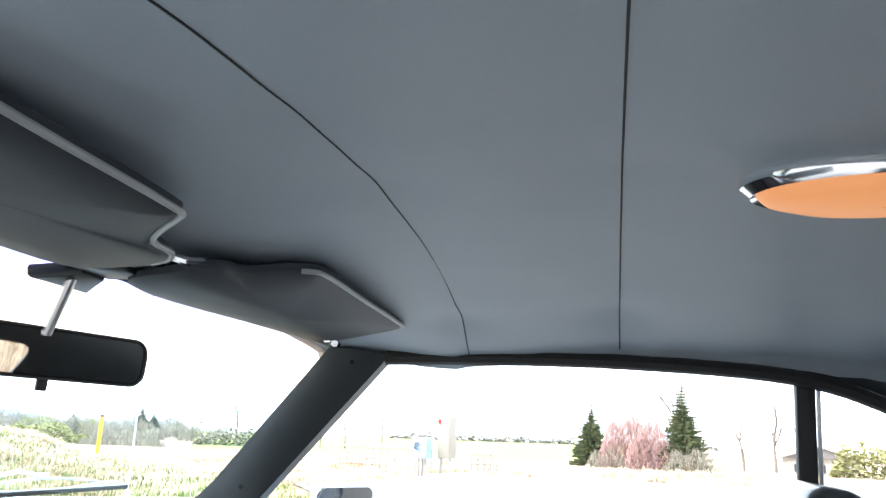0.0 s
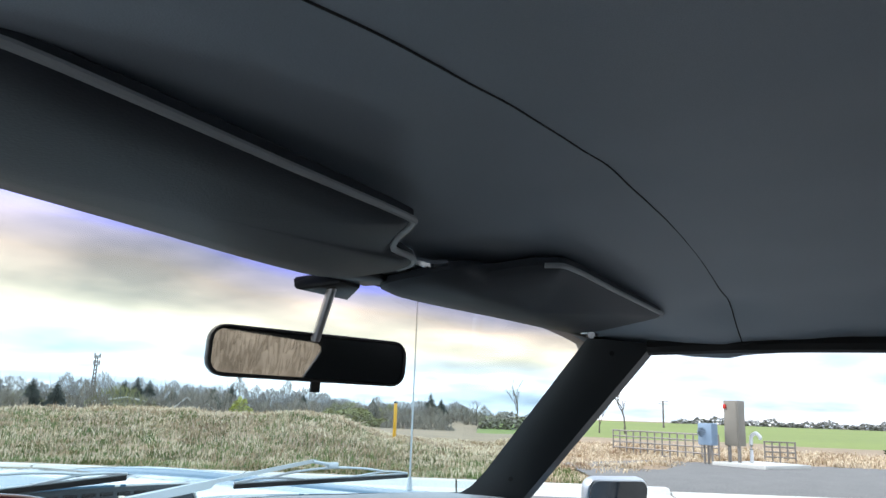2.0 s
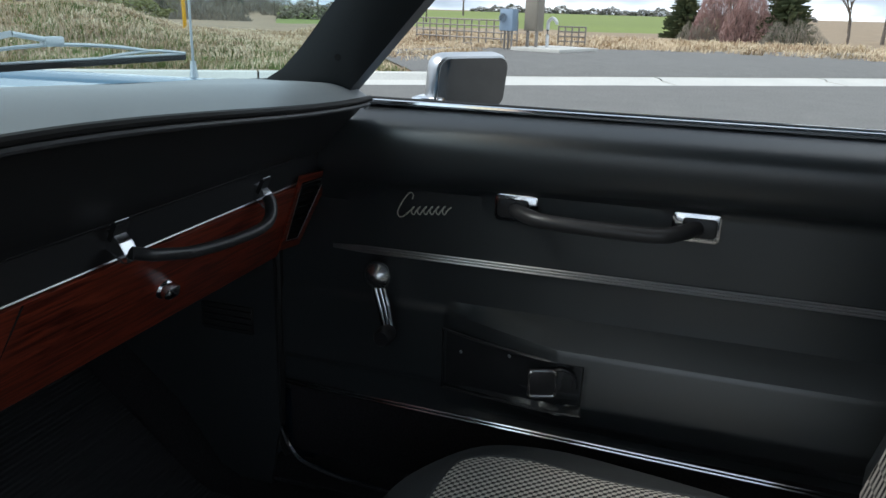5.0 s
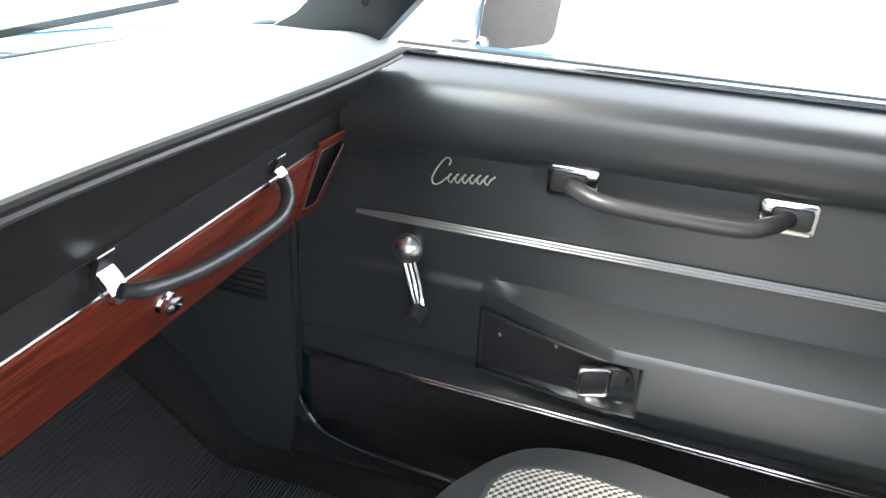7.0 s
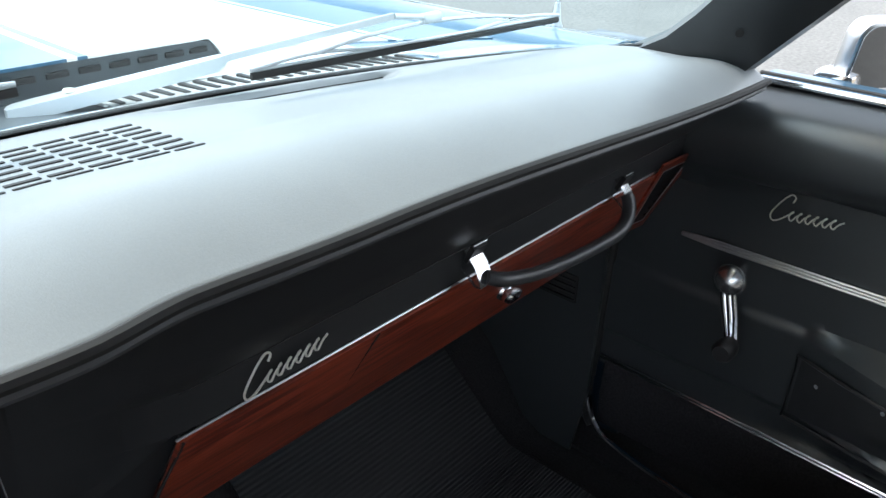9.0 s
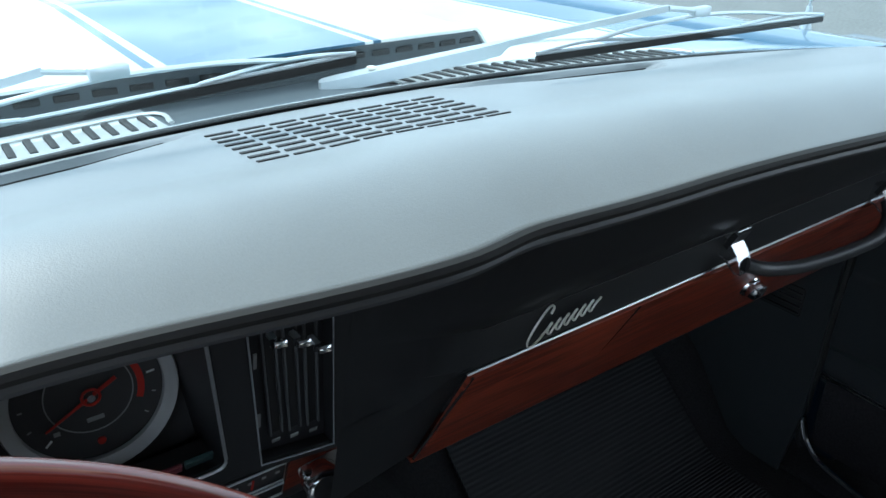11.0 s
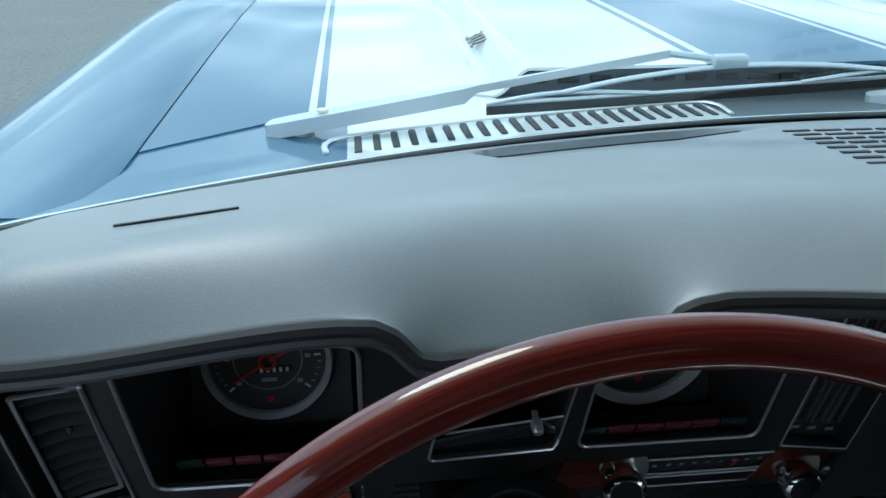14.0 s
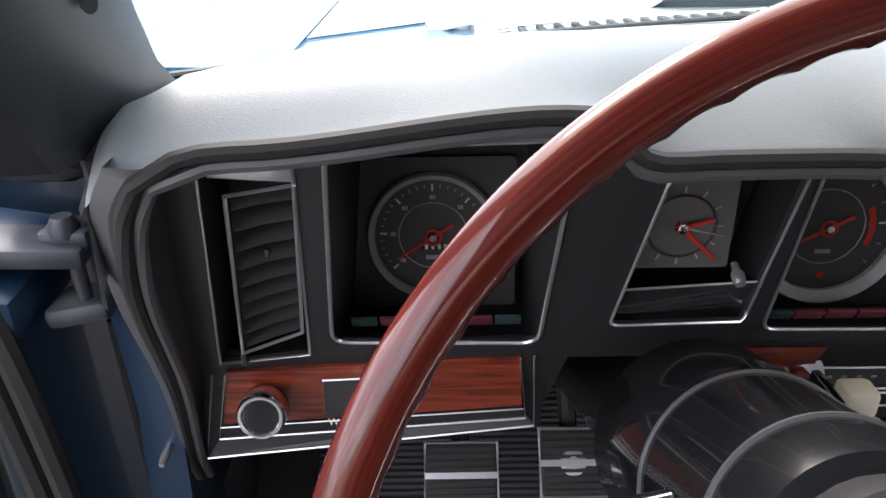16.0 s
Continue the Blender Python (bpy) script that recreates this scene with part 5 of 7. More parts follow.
# ---- floor, kick panel, door, seat ----
def make_floor():
    def fz(x, y):
        hump = 0.20 * math.exp(-(x / 0.13) ** 4) if abs(x) < 0.3 else 0
        z = 0.20
        toe = max(0, y - 0.18)
        return max(z + hump * min(1, max(0.6, 1 + y)), z + toe * 0.85)
    rows = []
    for y in [0.75 - 0.05 * i for i in range(55)]:
        rows.append([(x, y, fz(x, y) + 0.004 * noise.noise((x * 6, y * 6, 0))) for x in [-0.74 + 0.04 * i for i in range(38)]])
    tagged(part("floor", grid(rows), CARPET), "black loop carpet over floor and tunnel", "carpet", kind="structure")
    mat = []
    for y in [0.44 - 0.03 * i for i in range(22)]:
        mat.append([(x, y, fz(x, y) + 0.012) for x in [0.20 + 0.03 * i for i in range(15)]])
    m = part("floor_mat", thicken(grid(mat), 0.006), MAT_RUBBER)
    tagged(m, "black ribbed rubber floor mat on the passenger side", "floor mat")
    m2 = []
    for y in [0.44 - 0.03 * i for i in range(22)]:
        m2.append([(x, y, fz(x, y) + 0.012) for x in [-0.66 + 0.03 * i for i in range(15)]])
    tagged(part("floor_mat", thicken(grid(m2), 0.006), MAT_RUBBER), "black ribbed rubber floor mat under the pedals", "floor mat")
    fw = [[(x, 0.62, 0.2) for x in (-0.74, 0, 0.74)], [(x, 0.60, 0.6) for x in (-0.74, 0, 0.74)], [(x, 0.44, 0.83) for x in (-0.70, 0, 0.70)]]
    tagged(part("firewall", thicken(grid(fw), 0.01), MATTE), "dark firewall behind the dashboard", "firewall", kind="structure")
    for s, nm in ((1, "right"), (-1, "left")):
        kick = [[(s * 0.735, y, z) for y in (0.10, 0.2, 0.3, 0.45, 0.62)] for z in (0.2, 0.3, 0.45, 0.6, 0.8)]
        kick[0] = [(s * 0.70, y, 0.2) for y in (0.10, 0.2, 0.3, 0.45, 0.62)]
        k = thing("kick_panel_" + nm, "black moulded kick panel below the dash end", "kick panel", kind="structure")
        part("moulding", thicken(grid(kick), 0.008), DOOR_VINYL, k)
        part("edge_welt", tube(smooth_line([(s * 0.742, 0.095, 0.70), (s * 0.742, 0.100, 0.45), (s * 0.742, 0.105, 0.27), (s * 0.738, 0.09, 0.235)], 5), 0.007, 8), RUBBER, k)
        part("fresh_air_slot", box((0.01, 0.10, 0.05), (s * 0.729, 0.19, 0.48), 0.004), MATTE, k)
        for j in range(4):
            part("slot_vane", box((0.012, 0.095, 0.003), (s * 0.726, 0.19, 0.463 + 0.011 * j), 0.001), BLACK, k)
    # sill plate with curled front end
    line = smooth_line([(0.736, 0.100, 0.290), (0.731, 0.080, 0.250), (0.722, 0.035, 0.232), (0.708, -0.1, 0.226), (0.702, -0.4, 0.224), (0.70, -1.0, 0.224)], 6)
    t = thing("sill_plate", "bright metal sill strip along the door opening", "sill", kind="structure")
    part("bright_strip", tube(line, 0.0045, 8), CHROME, t)
    part("sill", thicken(grid([[(0.70, y, 0.205), (0.78, y, 0.215)] for y in (0.12, -0.4, -1.0)]), 0.008), CARPET, t)


make_floor()
# added filler that stops daylight leaking past the door edge
tagged(part("jamb_filler_right", box((0.05, 0.16, 0.66), (0.785, 0.13, 0.53), 0.01), BLUE_SHADED), "blue filler box closing the jamb gap at the passenger door", "jamb", kind="structure")

DOOR_X = 0.745
BRIGHT = material("bright_satin_metal", (0.78, 0.79, 0.80), 0.24, 0.95, vary=0.05)


def arm_out(z):
    """Depth of the full armrest at a height."""
    top, ridge, low = 0.560, 0.545, 0.386
    if z >= top or z < low:
        return 0.0
    if z > ridge:
        return 0.074 * ((top - z) / (top - ridge)) ** 0.75
    if z > 0.470:
        return 0.074 + 0.008 * math.sin(math.pi / 2 * (ridge - z) / (ridge - 0.470))
    return 0.082 * ((z - low) / (0.470 - low)) ** 0.62


def arm_bulge(y, z):
    """How far the armrest stands out from the door."""
    k = min(max((-0.185 - y) / 0.185, 0), 1)
    k = k * (1.15 - 0.15 * k)
    b = arm_out(z)
    return (b + latch_hollow(y, z)) * k if b else 0.0


def latch_hollow(y, z):
    """The sunk bay of the inside latch in the slanted front of the armrest."""
    if not -0.408 < y < -0.187:
        return 0.0
    u = (-0.187 - y) / 0.221
    lo, hi = 0.424 + 0.022 * u, 0.521 + 0.006 * u
    if not lo < z < hi:
        return 0.0
    rim = min(1, (z - lo) / 0.006, (hi - z) / 0.006, u / 0.03, (1 - u) / 0.02)
    return -(0.010 + 0.016 * u) * rim


def make_door():
    d = thing("door_right", "closed passenger door with black vinyl panel and bright mouldings", "car door")
    ys = [0.095 - 0.0125 * i for i in range(21)] + [-0.160 - 0.0042 * i for i in range(62)] + [-0.425 - 0.0125 * i for i in range(48)]
    zs = [0.848, 0.8465, 0.844, 0.840, 0.836, 0.832, 0.828, 0.823, 0.817, 0.810, 0.80, 0.79, 0.78, 0.77, 0.763, 0.757, 0.752, 0.748, 0.744, 0.740, 0.734, 0.726, 0.70, 0.66, 0.62, 0.59, 0.57, 0.560, 0.558, 0.555, 0.551, 0.548]
    zs += [0.545 - 0.0042 * i for i in range(35)] + [0.398, 0.393, 0.388, 0.382, 0.376, 0.36]
    prof = [(0.36, 0.0), (0.421, 0.0), (0.428, -0.005), (0.543, -0.006), (0.552, 0.0), (0.738, 0.0), (0.744, -0.012), (0.750, -0.024), (0.760, -0.033), (0.772, -0.039), (0.790, -0.043), (0.806, -0.043), (0.818, -0.039), (0.828, -0.030), (0.836, -0.018), (0.842, -0.004), (0.846, 0.009), (0.848, 0.018)]
    rows = []
    for y in ys:
        fall = lerp_table([(-0.5, 0.0), (-0.25, 0.006), (-0.1, 0.016), (0.0, 0.024)], y)
        rows.append([(DOOR_X + lerp_table(prof, z + fall * min(1, max(0, (0.848 - z) / 0.08)) if z > 0.69 else z) - arm_bulge(y, z), y, z) for z in zs])
    part("panel", grid(rows), DOOR_VINYL, d, "moulded black vinyl door panel with armrest")
    part("belt_strip", thicken(grid([[(0.745, y, 0.8495), (0.775, y, 0.850), (0.80, y, 0.848), (0.805, y, 0.835)] for y in (-0.055, -0.5, -1.01)]), 0.003), BLUE, d, "body-coloured window sill")
    part("belt_chrome", tube([(0.748, -0.05, 0.850), (0.748, -1.01, 0.848)], 0.0042, 8), CHROME, d, "bright strip along the window sill")
    part("belt_seal", tube([(0.762, -0.05, 0.852), (0.762, -1.01, 0.850)], 0.004, 8), RUBBER, d)
    for dz in (-0.0042, 0.0, 0.0042):
        line = [(DOOR_X - 0.003, 0.0, 0.626 + dz * 0.4), (DOOR_X - 0.004, -0.05, 0.6265 + dz), (DOOR_X - 0.004, -1.0, 0.629 + dz)]
        part("waist_moulding", tube(line, 0.0019, 6), BRUSHED, d, "ribbed bright moulding")
    for dz in (-0.004, 0.004):
        part("lower_moulding", tube([(DOOR_X - 0.004, 0.093, 0.375 + 0.7 * dz), (DOOR_X - 0.004, -1.0, 0.352 + 0.7 * dz)], 0.0022, 6), CHROME, d, "bright lower moulding")
    part("carpet_strip", thicken(grid([[(DOOR_X - 0.001, y, 0.367), (DOOR_X - 0.003, y, 0.30), (DOOR_X + 0.004, y, 0.24)] for y in [0.085 - 0.1 * i for i in range(12)]]), 0.004), material("door_foot_carpet", (0.022, 0.020, 0.023), 0.95, grain=0.9, grain_scale=260, vary=0.3, bump=1.0, bump_scale=300), d, "black carpet along the door foot")
    skin = [[(x, y, z) for y in (0.12, -0.5, -1.03)] for x, z in ((0.81, 0.84), (0.86, 0.78), (0.90, 0.62), (0.905, 0.4), (0.87, 0.2))]
    part("outer_skin", thicken(grid(skin), 0.003), BLUE, d, "blue painted outer skin")
    # pull handle
    for y in (-0.268, -0.545):
        s = -1 if y > -0.4 else 1
        bm = put(outline_plate(rounded(0.062, 0.040, 0.007), 0.006, 0.002), Matrix.Translation((DOOR_X - 0.001, y + s * 0.018, 0.716)) @ Matrix(((0, 0, -1, 0), (-1, 0, 0, 0), (0, 1, 0, 0), (0, 0, 0, 1))))
        c = part("handle_escutcheon", bm, CHROME, d, "chrome stepped rectangular handle base")
        part("inner_step", put(outline_plate(rounded(0.044, 0.026, 0.005), 0.009, 0.002), Matrix.Translation((DOOR_X - 0.002, y + s * 0.014, 0.716)) @ Matrix(((0, 0, -1, 0), (-1, 0, 0, 0), (0, 1, 0, 0), (0, 0, 0, 1)))), BLACK, c)
    line = smooth_line([(DOOR_X - 0.006, -0.285, 0.716), (DOOR_X - 0.030, -0.305, 0.714), (DOOR_X - 0.046, -0.345, 0.712), (DOOR_X - 0.046, -0.47, 0.710), (DOOR_X - 0.030, -0.508, 0.713), (DOOR_X - 0.006, -0.528, 0.716)], 6)
    part("pull_handle", tube(line, 0.0105, 12, flat=1.0), GRIP, d, "black padded door pull")
    # window crank
    m = look((DOOR_X, -0.085, 0.596), (0, -0.085, 0.596)) @ Matrix.Rotation(math.pi, 4, "Y")
    c = part("window_crank", lathe([(0.010, 0), (0.012, 0.018), (0.020, 0.022), (0.0225, 0.028), (0.0215, 0.032), (0.0165, 0.037), (0.009, 0.042), (0.0, 0.044)], 28, m), BRIGHT, d, "chrome window crank")
    for o in (-0.0075, 0.0, 0.0075):
        part("crank_arm", tube([(DOOR_X - 0.030, -0.085 + o, 0.585), (DOOR_X - 0.034, -0.097 + o, 0.550), (DOOR_X - 0.042, -0.108 + 0.75 * o, 0.523)], 0.0044, 8), CHROME, c)
    part("crank_knob", lathe([(0.006, 0), (0.012, 0.004), (0.0145, 0.014), (0.0145, 0.030), (0.011, 0.035), (0, 0.034)], 20, look((DOOR_X - 0.040, -0.110, 0.515), (0, -0.110, 0.515)) @ Matrix.Rotation(math.pi, 4, "Y")), BLACK, c, "ribbed black crank knob")
    # inside latch in the sunk bay of the armrest's slanted front
    def bay(u, v, out=0.0):
        y = -0.187 - 0.221 * u
        z = (0.424 + 0.022 * u) * (1 - v) + (0.521 + 0.006 * u) * v
        k = min(max((-0.185 - y) / 0.185, 0), 1)
        k = k * (1.15 - 0.15 * k)
        return Vector((DOOR_X - (arm_out(z) - 0.010 - 0.016 * u) * k - 0.004 - out, y, z))
    plate = [[bay(0.02 + 0.95 * i / 12, 0.03 + 0.94 * j / 5) for i in range(13)] for j in range(6)]
    part("latch_plate", thicken(grid(plate), -0.002), GRAINED, d, "dark grained latch recess plate")
    lip_line = [bay(u, 0.0, 0.011 + 0.014 * u) for u in (0.0, 0.25, 0.5, 0.75, 1.0)] + [bay(u, 1.0, 0.011 + 0.014 * u) for u in (1.0, 0.75, 0.5, 0.25, 0.0)]
    part("latch_edge", tube(lip_line, 0.0024, 6, closed=True), GRIP, d)
    a = bay(0.74, 0.60, 0.016)
    ry = Euler((0, 0, radians(20))).to_matrix().to_4x4()
    l = part("latch_handle", box((0.010, 0.037, 0.038), a, 0.003, turn=ry), BLACK, d, "square black latch paddle with chrome edge")
    fr = [a + ry.to_3x3() @ Vector((-0.006, y, z)) for y, z in rounded(0.037, 0.038, 0.005, 3)]
    part("chrome_edge", tube(fr, 0.0026, 6, closed=True), BRIGHT, l)
    part("paddle_arm", tube(smooth_line([a + Vector((0.004, -0.012, 0.016)), bay(0.86, 0.86, 0.012), bay(0.93, 0.74, 0.008), bay(0.94, 0.50, 0.004)], 5), [0.0052] * 16, 8, flat=0.6), GRIP, l)
    part("finger_hole", put(lathe([(0, 0.0), (0.010, 0.0), (0.010, -0.004)], 14), Matrix.Translation(bay(0.935, 0.80, 0.001)) @ Euler((0, radians(-90), radians(20))).to_matrix().to_4x4()), UNLIT_BLACK, d)
    for k, v in ((0.14, 0.66), (0.50, 0.82)):
        p = bay(k, v, 0.0)
        part("screw", lathe([(0, 0.003), (0.003, 0.002), (0.0035, 0)], 10, look(tuple(p), (0, p.y + 0.3, p.z)) @ Matrix.Rotation(math.pi, 4, "Y")), STEEL, d)
    return d


make_door()


def make_wing_mirror():
    w = thing("wing_mirror", "rectangular chrome wing mirror on the passenger door", "wing mirror")
    m = look((0.912, -0.165, 0.868), (0.912 - 0.58, -0.165 - 0.80, 0.868 - 0.15)) @ Matrix.Rotation(math.pi, 4, "Y")
    out = rounded(0.145, 0.090, 0.022)
    part("housing", put(outline_plate(out, -0.030, 0.008), m), BRUSHED, w, "chrome mirror housing")
    part("glass", put(outline_plate(rounded(0.135, 0.080, 0.018), 0.0015), m @ Matrix.Translation((0, 0, 0.001))), DARK_MIRROR, w, "silvered mirror glass")
    part("stalk", box((0.05, 0.05, 0.030), (0.865, -0.11, 0.835), 0.008), CHROME, w)


make_wing_mirror()


SEAT_VINYL = material("seat_vinyl", (0.05, 0.053, 0.055), 0.45, grain=0.1, grain_scale=600, vary=0.12, bump=0.2, bump_scale=900)


def make_seat():
    s = thing("passenger_seat", "black vinyl bucket seat with houndstooth cloth insert and headrest", "car seat")
    cx = 0.40

    def slab(outline, z0, z1, crown):
        rows = []
        pts = [Vector((x, y, 0)) for x, y in outline]
        c = sum(pts, Vector()) / len(pts)
        for k, h in ((1.0, z0), (1.02, z0 + 0.4 * (z1 - z0)), (1.0, z0 + 0.8 * (z1 - z0)), (0.965, z1 - 0.002), (0.90, z1 + 0.3 * crown), (0.75, z1 + 0.6 * crown), (0.4, z1 + crown), (0.02, z1 + crown)):
            rows.append([(c.x + (p.x - c.x) * k, c.y + (p.y - c.y) * k, h) for p in pts])
        return grid(rows, closed_v=True)
    out = smooth_line([(0.20, -0.26, 0), (0.33, -0.202, 0), (0.45, -0.198, 0), (0.53, -0.222, 0), (0.610, -0.285, 0), (0.634, -0.38, 0), (0.625, -0.49, 0), (0.605, -0.62, 0), (0.58, -0.75, 0), (0.19, -0.75, 0), (0.165, -0.5, 0), (0.17, -0.33, 0)], 5, True)
    part("cushion", slab([(p.x, p.y) for p in out], 0.30, 0.418, 0.010), SEAT_VINYL, s, "black vinyl seat cushion")
    ins = smooth_line([(0.26, -0.30, 0), (0.38, -0.268, 0), (0.50, -0.266, 0), (0.548, -0.288, 0), (0.568, -0.35, 0), (0.56, -0.45, 0), (0.53, -0.68, 0), (0.24, -0.68, 0), (0.23, -0.40, 0)], 5, True)
    part("cloth_insert", slab([(p.x, p.y) for p in ins], 0.422, 0.434, 0.004), CLOTH, s, "black and white houndstooth cloth")
    part("insert_welt", tube([(p.x, p.y, 0.4300) for p in ins], 0.0035, 6, closed=True), SEAT_VINYL, s)
    back = box((0.50, 0.14, 0.50), (cx, -0.86, 0.66), 0.05, 4, turn=(14, 0, 0))
    part("backrest", back, DOOR_VINYL, s)
    part("back_insert", box((0.32, 0.02, 0.38), (cx, -0.782, 0.66), 0.008, turn=(14, 0, 0)), CLOTH, s)
    part("headrest", box((0.26, 0.075, 0.14), (cx, -0.955, 0.905), 0.030, 4, turn=(10, 0, 0)), DOOR_VINYL, s, "black vinyl headrest")
    for x in (-0.05, 0.05):
        part("headrest_post", tube([(cx + x, -0.945, 0.80), (cx + x, -0.955, 0.90)], 0.006, 8), CHROME, s)
    part("base", box((0.40, 0.42, 0.10), (cx, -0.52, 0.25), 0.01), MATTE, s)


make_seat()


# ---- roof fittings: visors, mirror, dome lamp ----
def visor_z(y, s=-1, x=0.0):
    return 1.168 + (-0.20 - y) * 0.085 + (0.016 * min(1, max(0, (-0.28 - y) / 0.07)) * min(1, max(0.15, (0.50 - x) / 0.32)) if s > 0 else 0.0)


def make_visor(side, name, label):
    s = side
    v = thing(name, label, "sun visor")
    out = [(0.045, -0.205), (0.020, -0.245), (0.022, -0.288), (0.045, -0.312), (0.085, -0.318), (0.115, -0.345), (0.140, -0.378), (0.165, -0.386), (0.30, -0.390), (0.45, -0.396), (0.487, -0.392), (0.505, -0.375), (0.525, -0.32), (0.535, -0.275), (0.52, -0.240), (0.45, -0.222), (0.30, -0.208), (0.15, -0.198)]
    if s < 0:
        out = [(x if x < 0.18 else 0.18 + (x - 0.18) * 1.02, y) for x, y in out]
    pts = smooth_line([(x, y, 0) for x, y in out], 3, True)
    rows = []
    c = Vector((0.28, -0.29, 0))
    for k, h in ((0.05, -0.011), (0.6, -0.011), (0.93, -0.009), (1.0, -0.004), (1.0, 0.004), (0.93, 0.009), (0.05, 0.011)):
        rows.append([(s * (c.x + (p.x - c.x) * k), c.y + (p.y - c.y) * k, visor_z(c.y + (p.y - c.y) * k, s, p.x) + h + 0.004 * (1 - (p.x - 0.28) ** 2 / 0.08) * k) for p in pts])
    bm = grid(rows, closed_v=True)
    bm.verts.ensure_lookup_table()
    np_ = len(pts)
    bm.faces.new([bm.verts[i] for i in range(np_)])
    bm.faces.new([bm.verts[len(bm.verts) - np_ + i] for i in range(np_)])
    bmesh.ops.recalc_face_normals(bm, faces=bm.faces)
    part("board", bm, VISOR_VINYL, v, "padded black vinyl visor board")
    edge = [p for p in pts if -0.41 < p.y < -0.270 and p.x < 0.51]
    edge.sort(key=lambda p: p.x + (0 if p.x > 0.03 else -p.y - 0.30))
    edge = [p for p in edge]
    if s > 0:
        edge = [p for p in edge if p.x > 0.13]
    line = [(s * p.x, p.y - 0.001, visor_z(p.y, s, p.x) - 0.002) for p in edge]
    part("piping", tube(line, 0.0032, 8), material("grey_piping", (0.42, 0.44, 0.45), 0.35, vary=0.1) if "grey_piping" not in bpy.data.materials else bpy.data.materials["grey_piping"], v, "pale grey welt along the free edge")
    part("pivot_rod", tube([(s * 0.535, -0.262, 1.163), (s * 0.565, -0.245, 1.168)], 0.006, 8), CHROME, v)
    part("pivot_bracket", box((0.034, 0.022, 0.012), (s * 0.552, -0.252, 1.170), 0.004), CHROME, v, "chrome pivot bracket")
    part("inner_clip", tube(smooth_line([(s * 0.012, -0.275, 1.188), (s * 0.020, -0.290, 1.183), (s * 0.034, -0.300, 1.186)], 4), 0.005, 8), CHROME, v)
    return v


make_visor(1, "sun_visor", "black vinyl sun visor folded up, grey piping")
make_visor(-1, "sun_visor", "black vinyl sun visor folded up, above the steering wheel")
tagged(part("header_bracket", merged(box((0.07, 0.05, 0.022), (0.01, -0.205, 1.180), 0.006), box((0.05, 0.04, 0.02), (0.0, -0.245, 1.186), 0.006)), PILLAR), "dark bracket between the sun visors", "bracket")


def make_mirror():
    r = thing("rear_view_mirror", "black-framed rear view mirror on a chrome stem", "mirror")
    part("mount", outline_plate([(-0.045, -0.02), (0.045, -0.02), (0.018, 0.022), (-0.018, 0.022)], 0.016, 0.004), PILLAR, r).matrix_world = pose(0.012, -0.166, 1.160, 12, 0, 180)
    part("stem", tube(smooth_line([(0.004, -0.168, 1.164), (0.006, -0.158, 1.14), (0.010, -0.142, 1.105)], 5), [0.0055] * 11, 10), BRUSHED, r, "worn chrome stem")
    m = look((0.0135, -0.138, 1.086), (0.0135 - 0.31, -0.138 - 0.95, 1.023)) @ Matrix.Rotation(math.pi, 4, "Y")
    W, H = 0.252, 0.054
    out = rounded(W, H, 0.0175)
    case = grid([[(x * k, y * k, z) for x, y in out] for k, z in ((0.55, -0.030), (0.85, -0.022), (0.98, -0.008), (1.0, 0.0), (1.0, 0.005), (0.965, 0.006))], closed_v=True)
    case.verts.ensure_lookup_table()
    case.faces.new([case.verts[i] for i in range(len(out))])
    bmesh.ops.recalc_face_normals(case, faces=case.faces)
    part("case", put(case, m), BLACK, r, "black plastic mirror case")
    part("glass", put(outline_plate(rounded(W - 0.008, H - 0.008, 0.0145), 0.001), m @ Matrix.Translation((0, 0, 0.0035))), MIRROR, r, "silvered glass")
    part("rim", put(tube([(x * 0.990, y * 0.955, 0.005) for x, y in out], 0.0016, 6, closed=True), m), GRIP, r)
    part("tilt_tab", put(box((0.012, 0.012, 0.004), (0.006, -H / 2 - 0.006, 0.0), 0.001), m), BLACK, r, "day and night tab")


make_mirror()


def make_dome_lamp():
    l = thing("dome_lamp", "oval dome lamp with chrome rim, lit warm", "ceiling lamp")
    c = Vector((0.0, -0.945, roof_z(0.0, -0.945)))
    base = [(0.055 * math.cos(a), 0.105 * math.sin(a)) for a in [k * math.pi / 24 for k in range(48)]]
    rim = grid([[(c.x + x * k, c.y + y * k, c.z + h) for x, y in base] for k, h in ((1.08, 0.004), (1.08, -0.006), (1.0, -0.014), (0.95, -0.012))], closed_v=True)
    bmesh.ops.recalc_face_normals(rim, faces=rim.faces)
    part("rim", rim, CHROME, l, "chrome lamp rim")
    lens = grid([[(c.x + x * k, c.y + y * k, c.z + h) for x, y in base] for k, h in ((0.97, -0.010), (0.9, -0.018), (0.7, -0.024), (0.02, -0.026))], closed_v=True)
    glow = bpy.data.materials.new("lit_lamp_lens")
    glow.use_nodes = True
    b = glow.node_tree.nodes["Principled BSDF"]
    b.inputs["Base Color"].default_value = (0.60, 0.26, 0.12, 1)
    b.inputs["Emission Color"].default_value, b.inputs["Emission Strength"].default_value = (1.0, 0.42, 0.16, 1), 0.075
    part("lens", lens, glow, l, "frosted lens glowing orange")


make_dome_lamp()


# ---- car front: hood, fenders, cowl, wipers ----
def hood_z(x, y):
    """Height of the hood sheet without the scoop."""
    k = (y - 0.40) / 1.30
    return 0.868 - 0.002 * (x / 0.6) ** 2 - 0.014 * k - 0.075 * max(0, k) ** 3.5


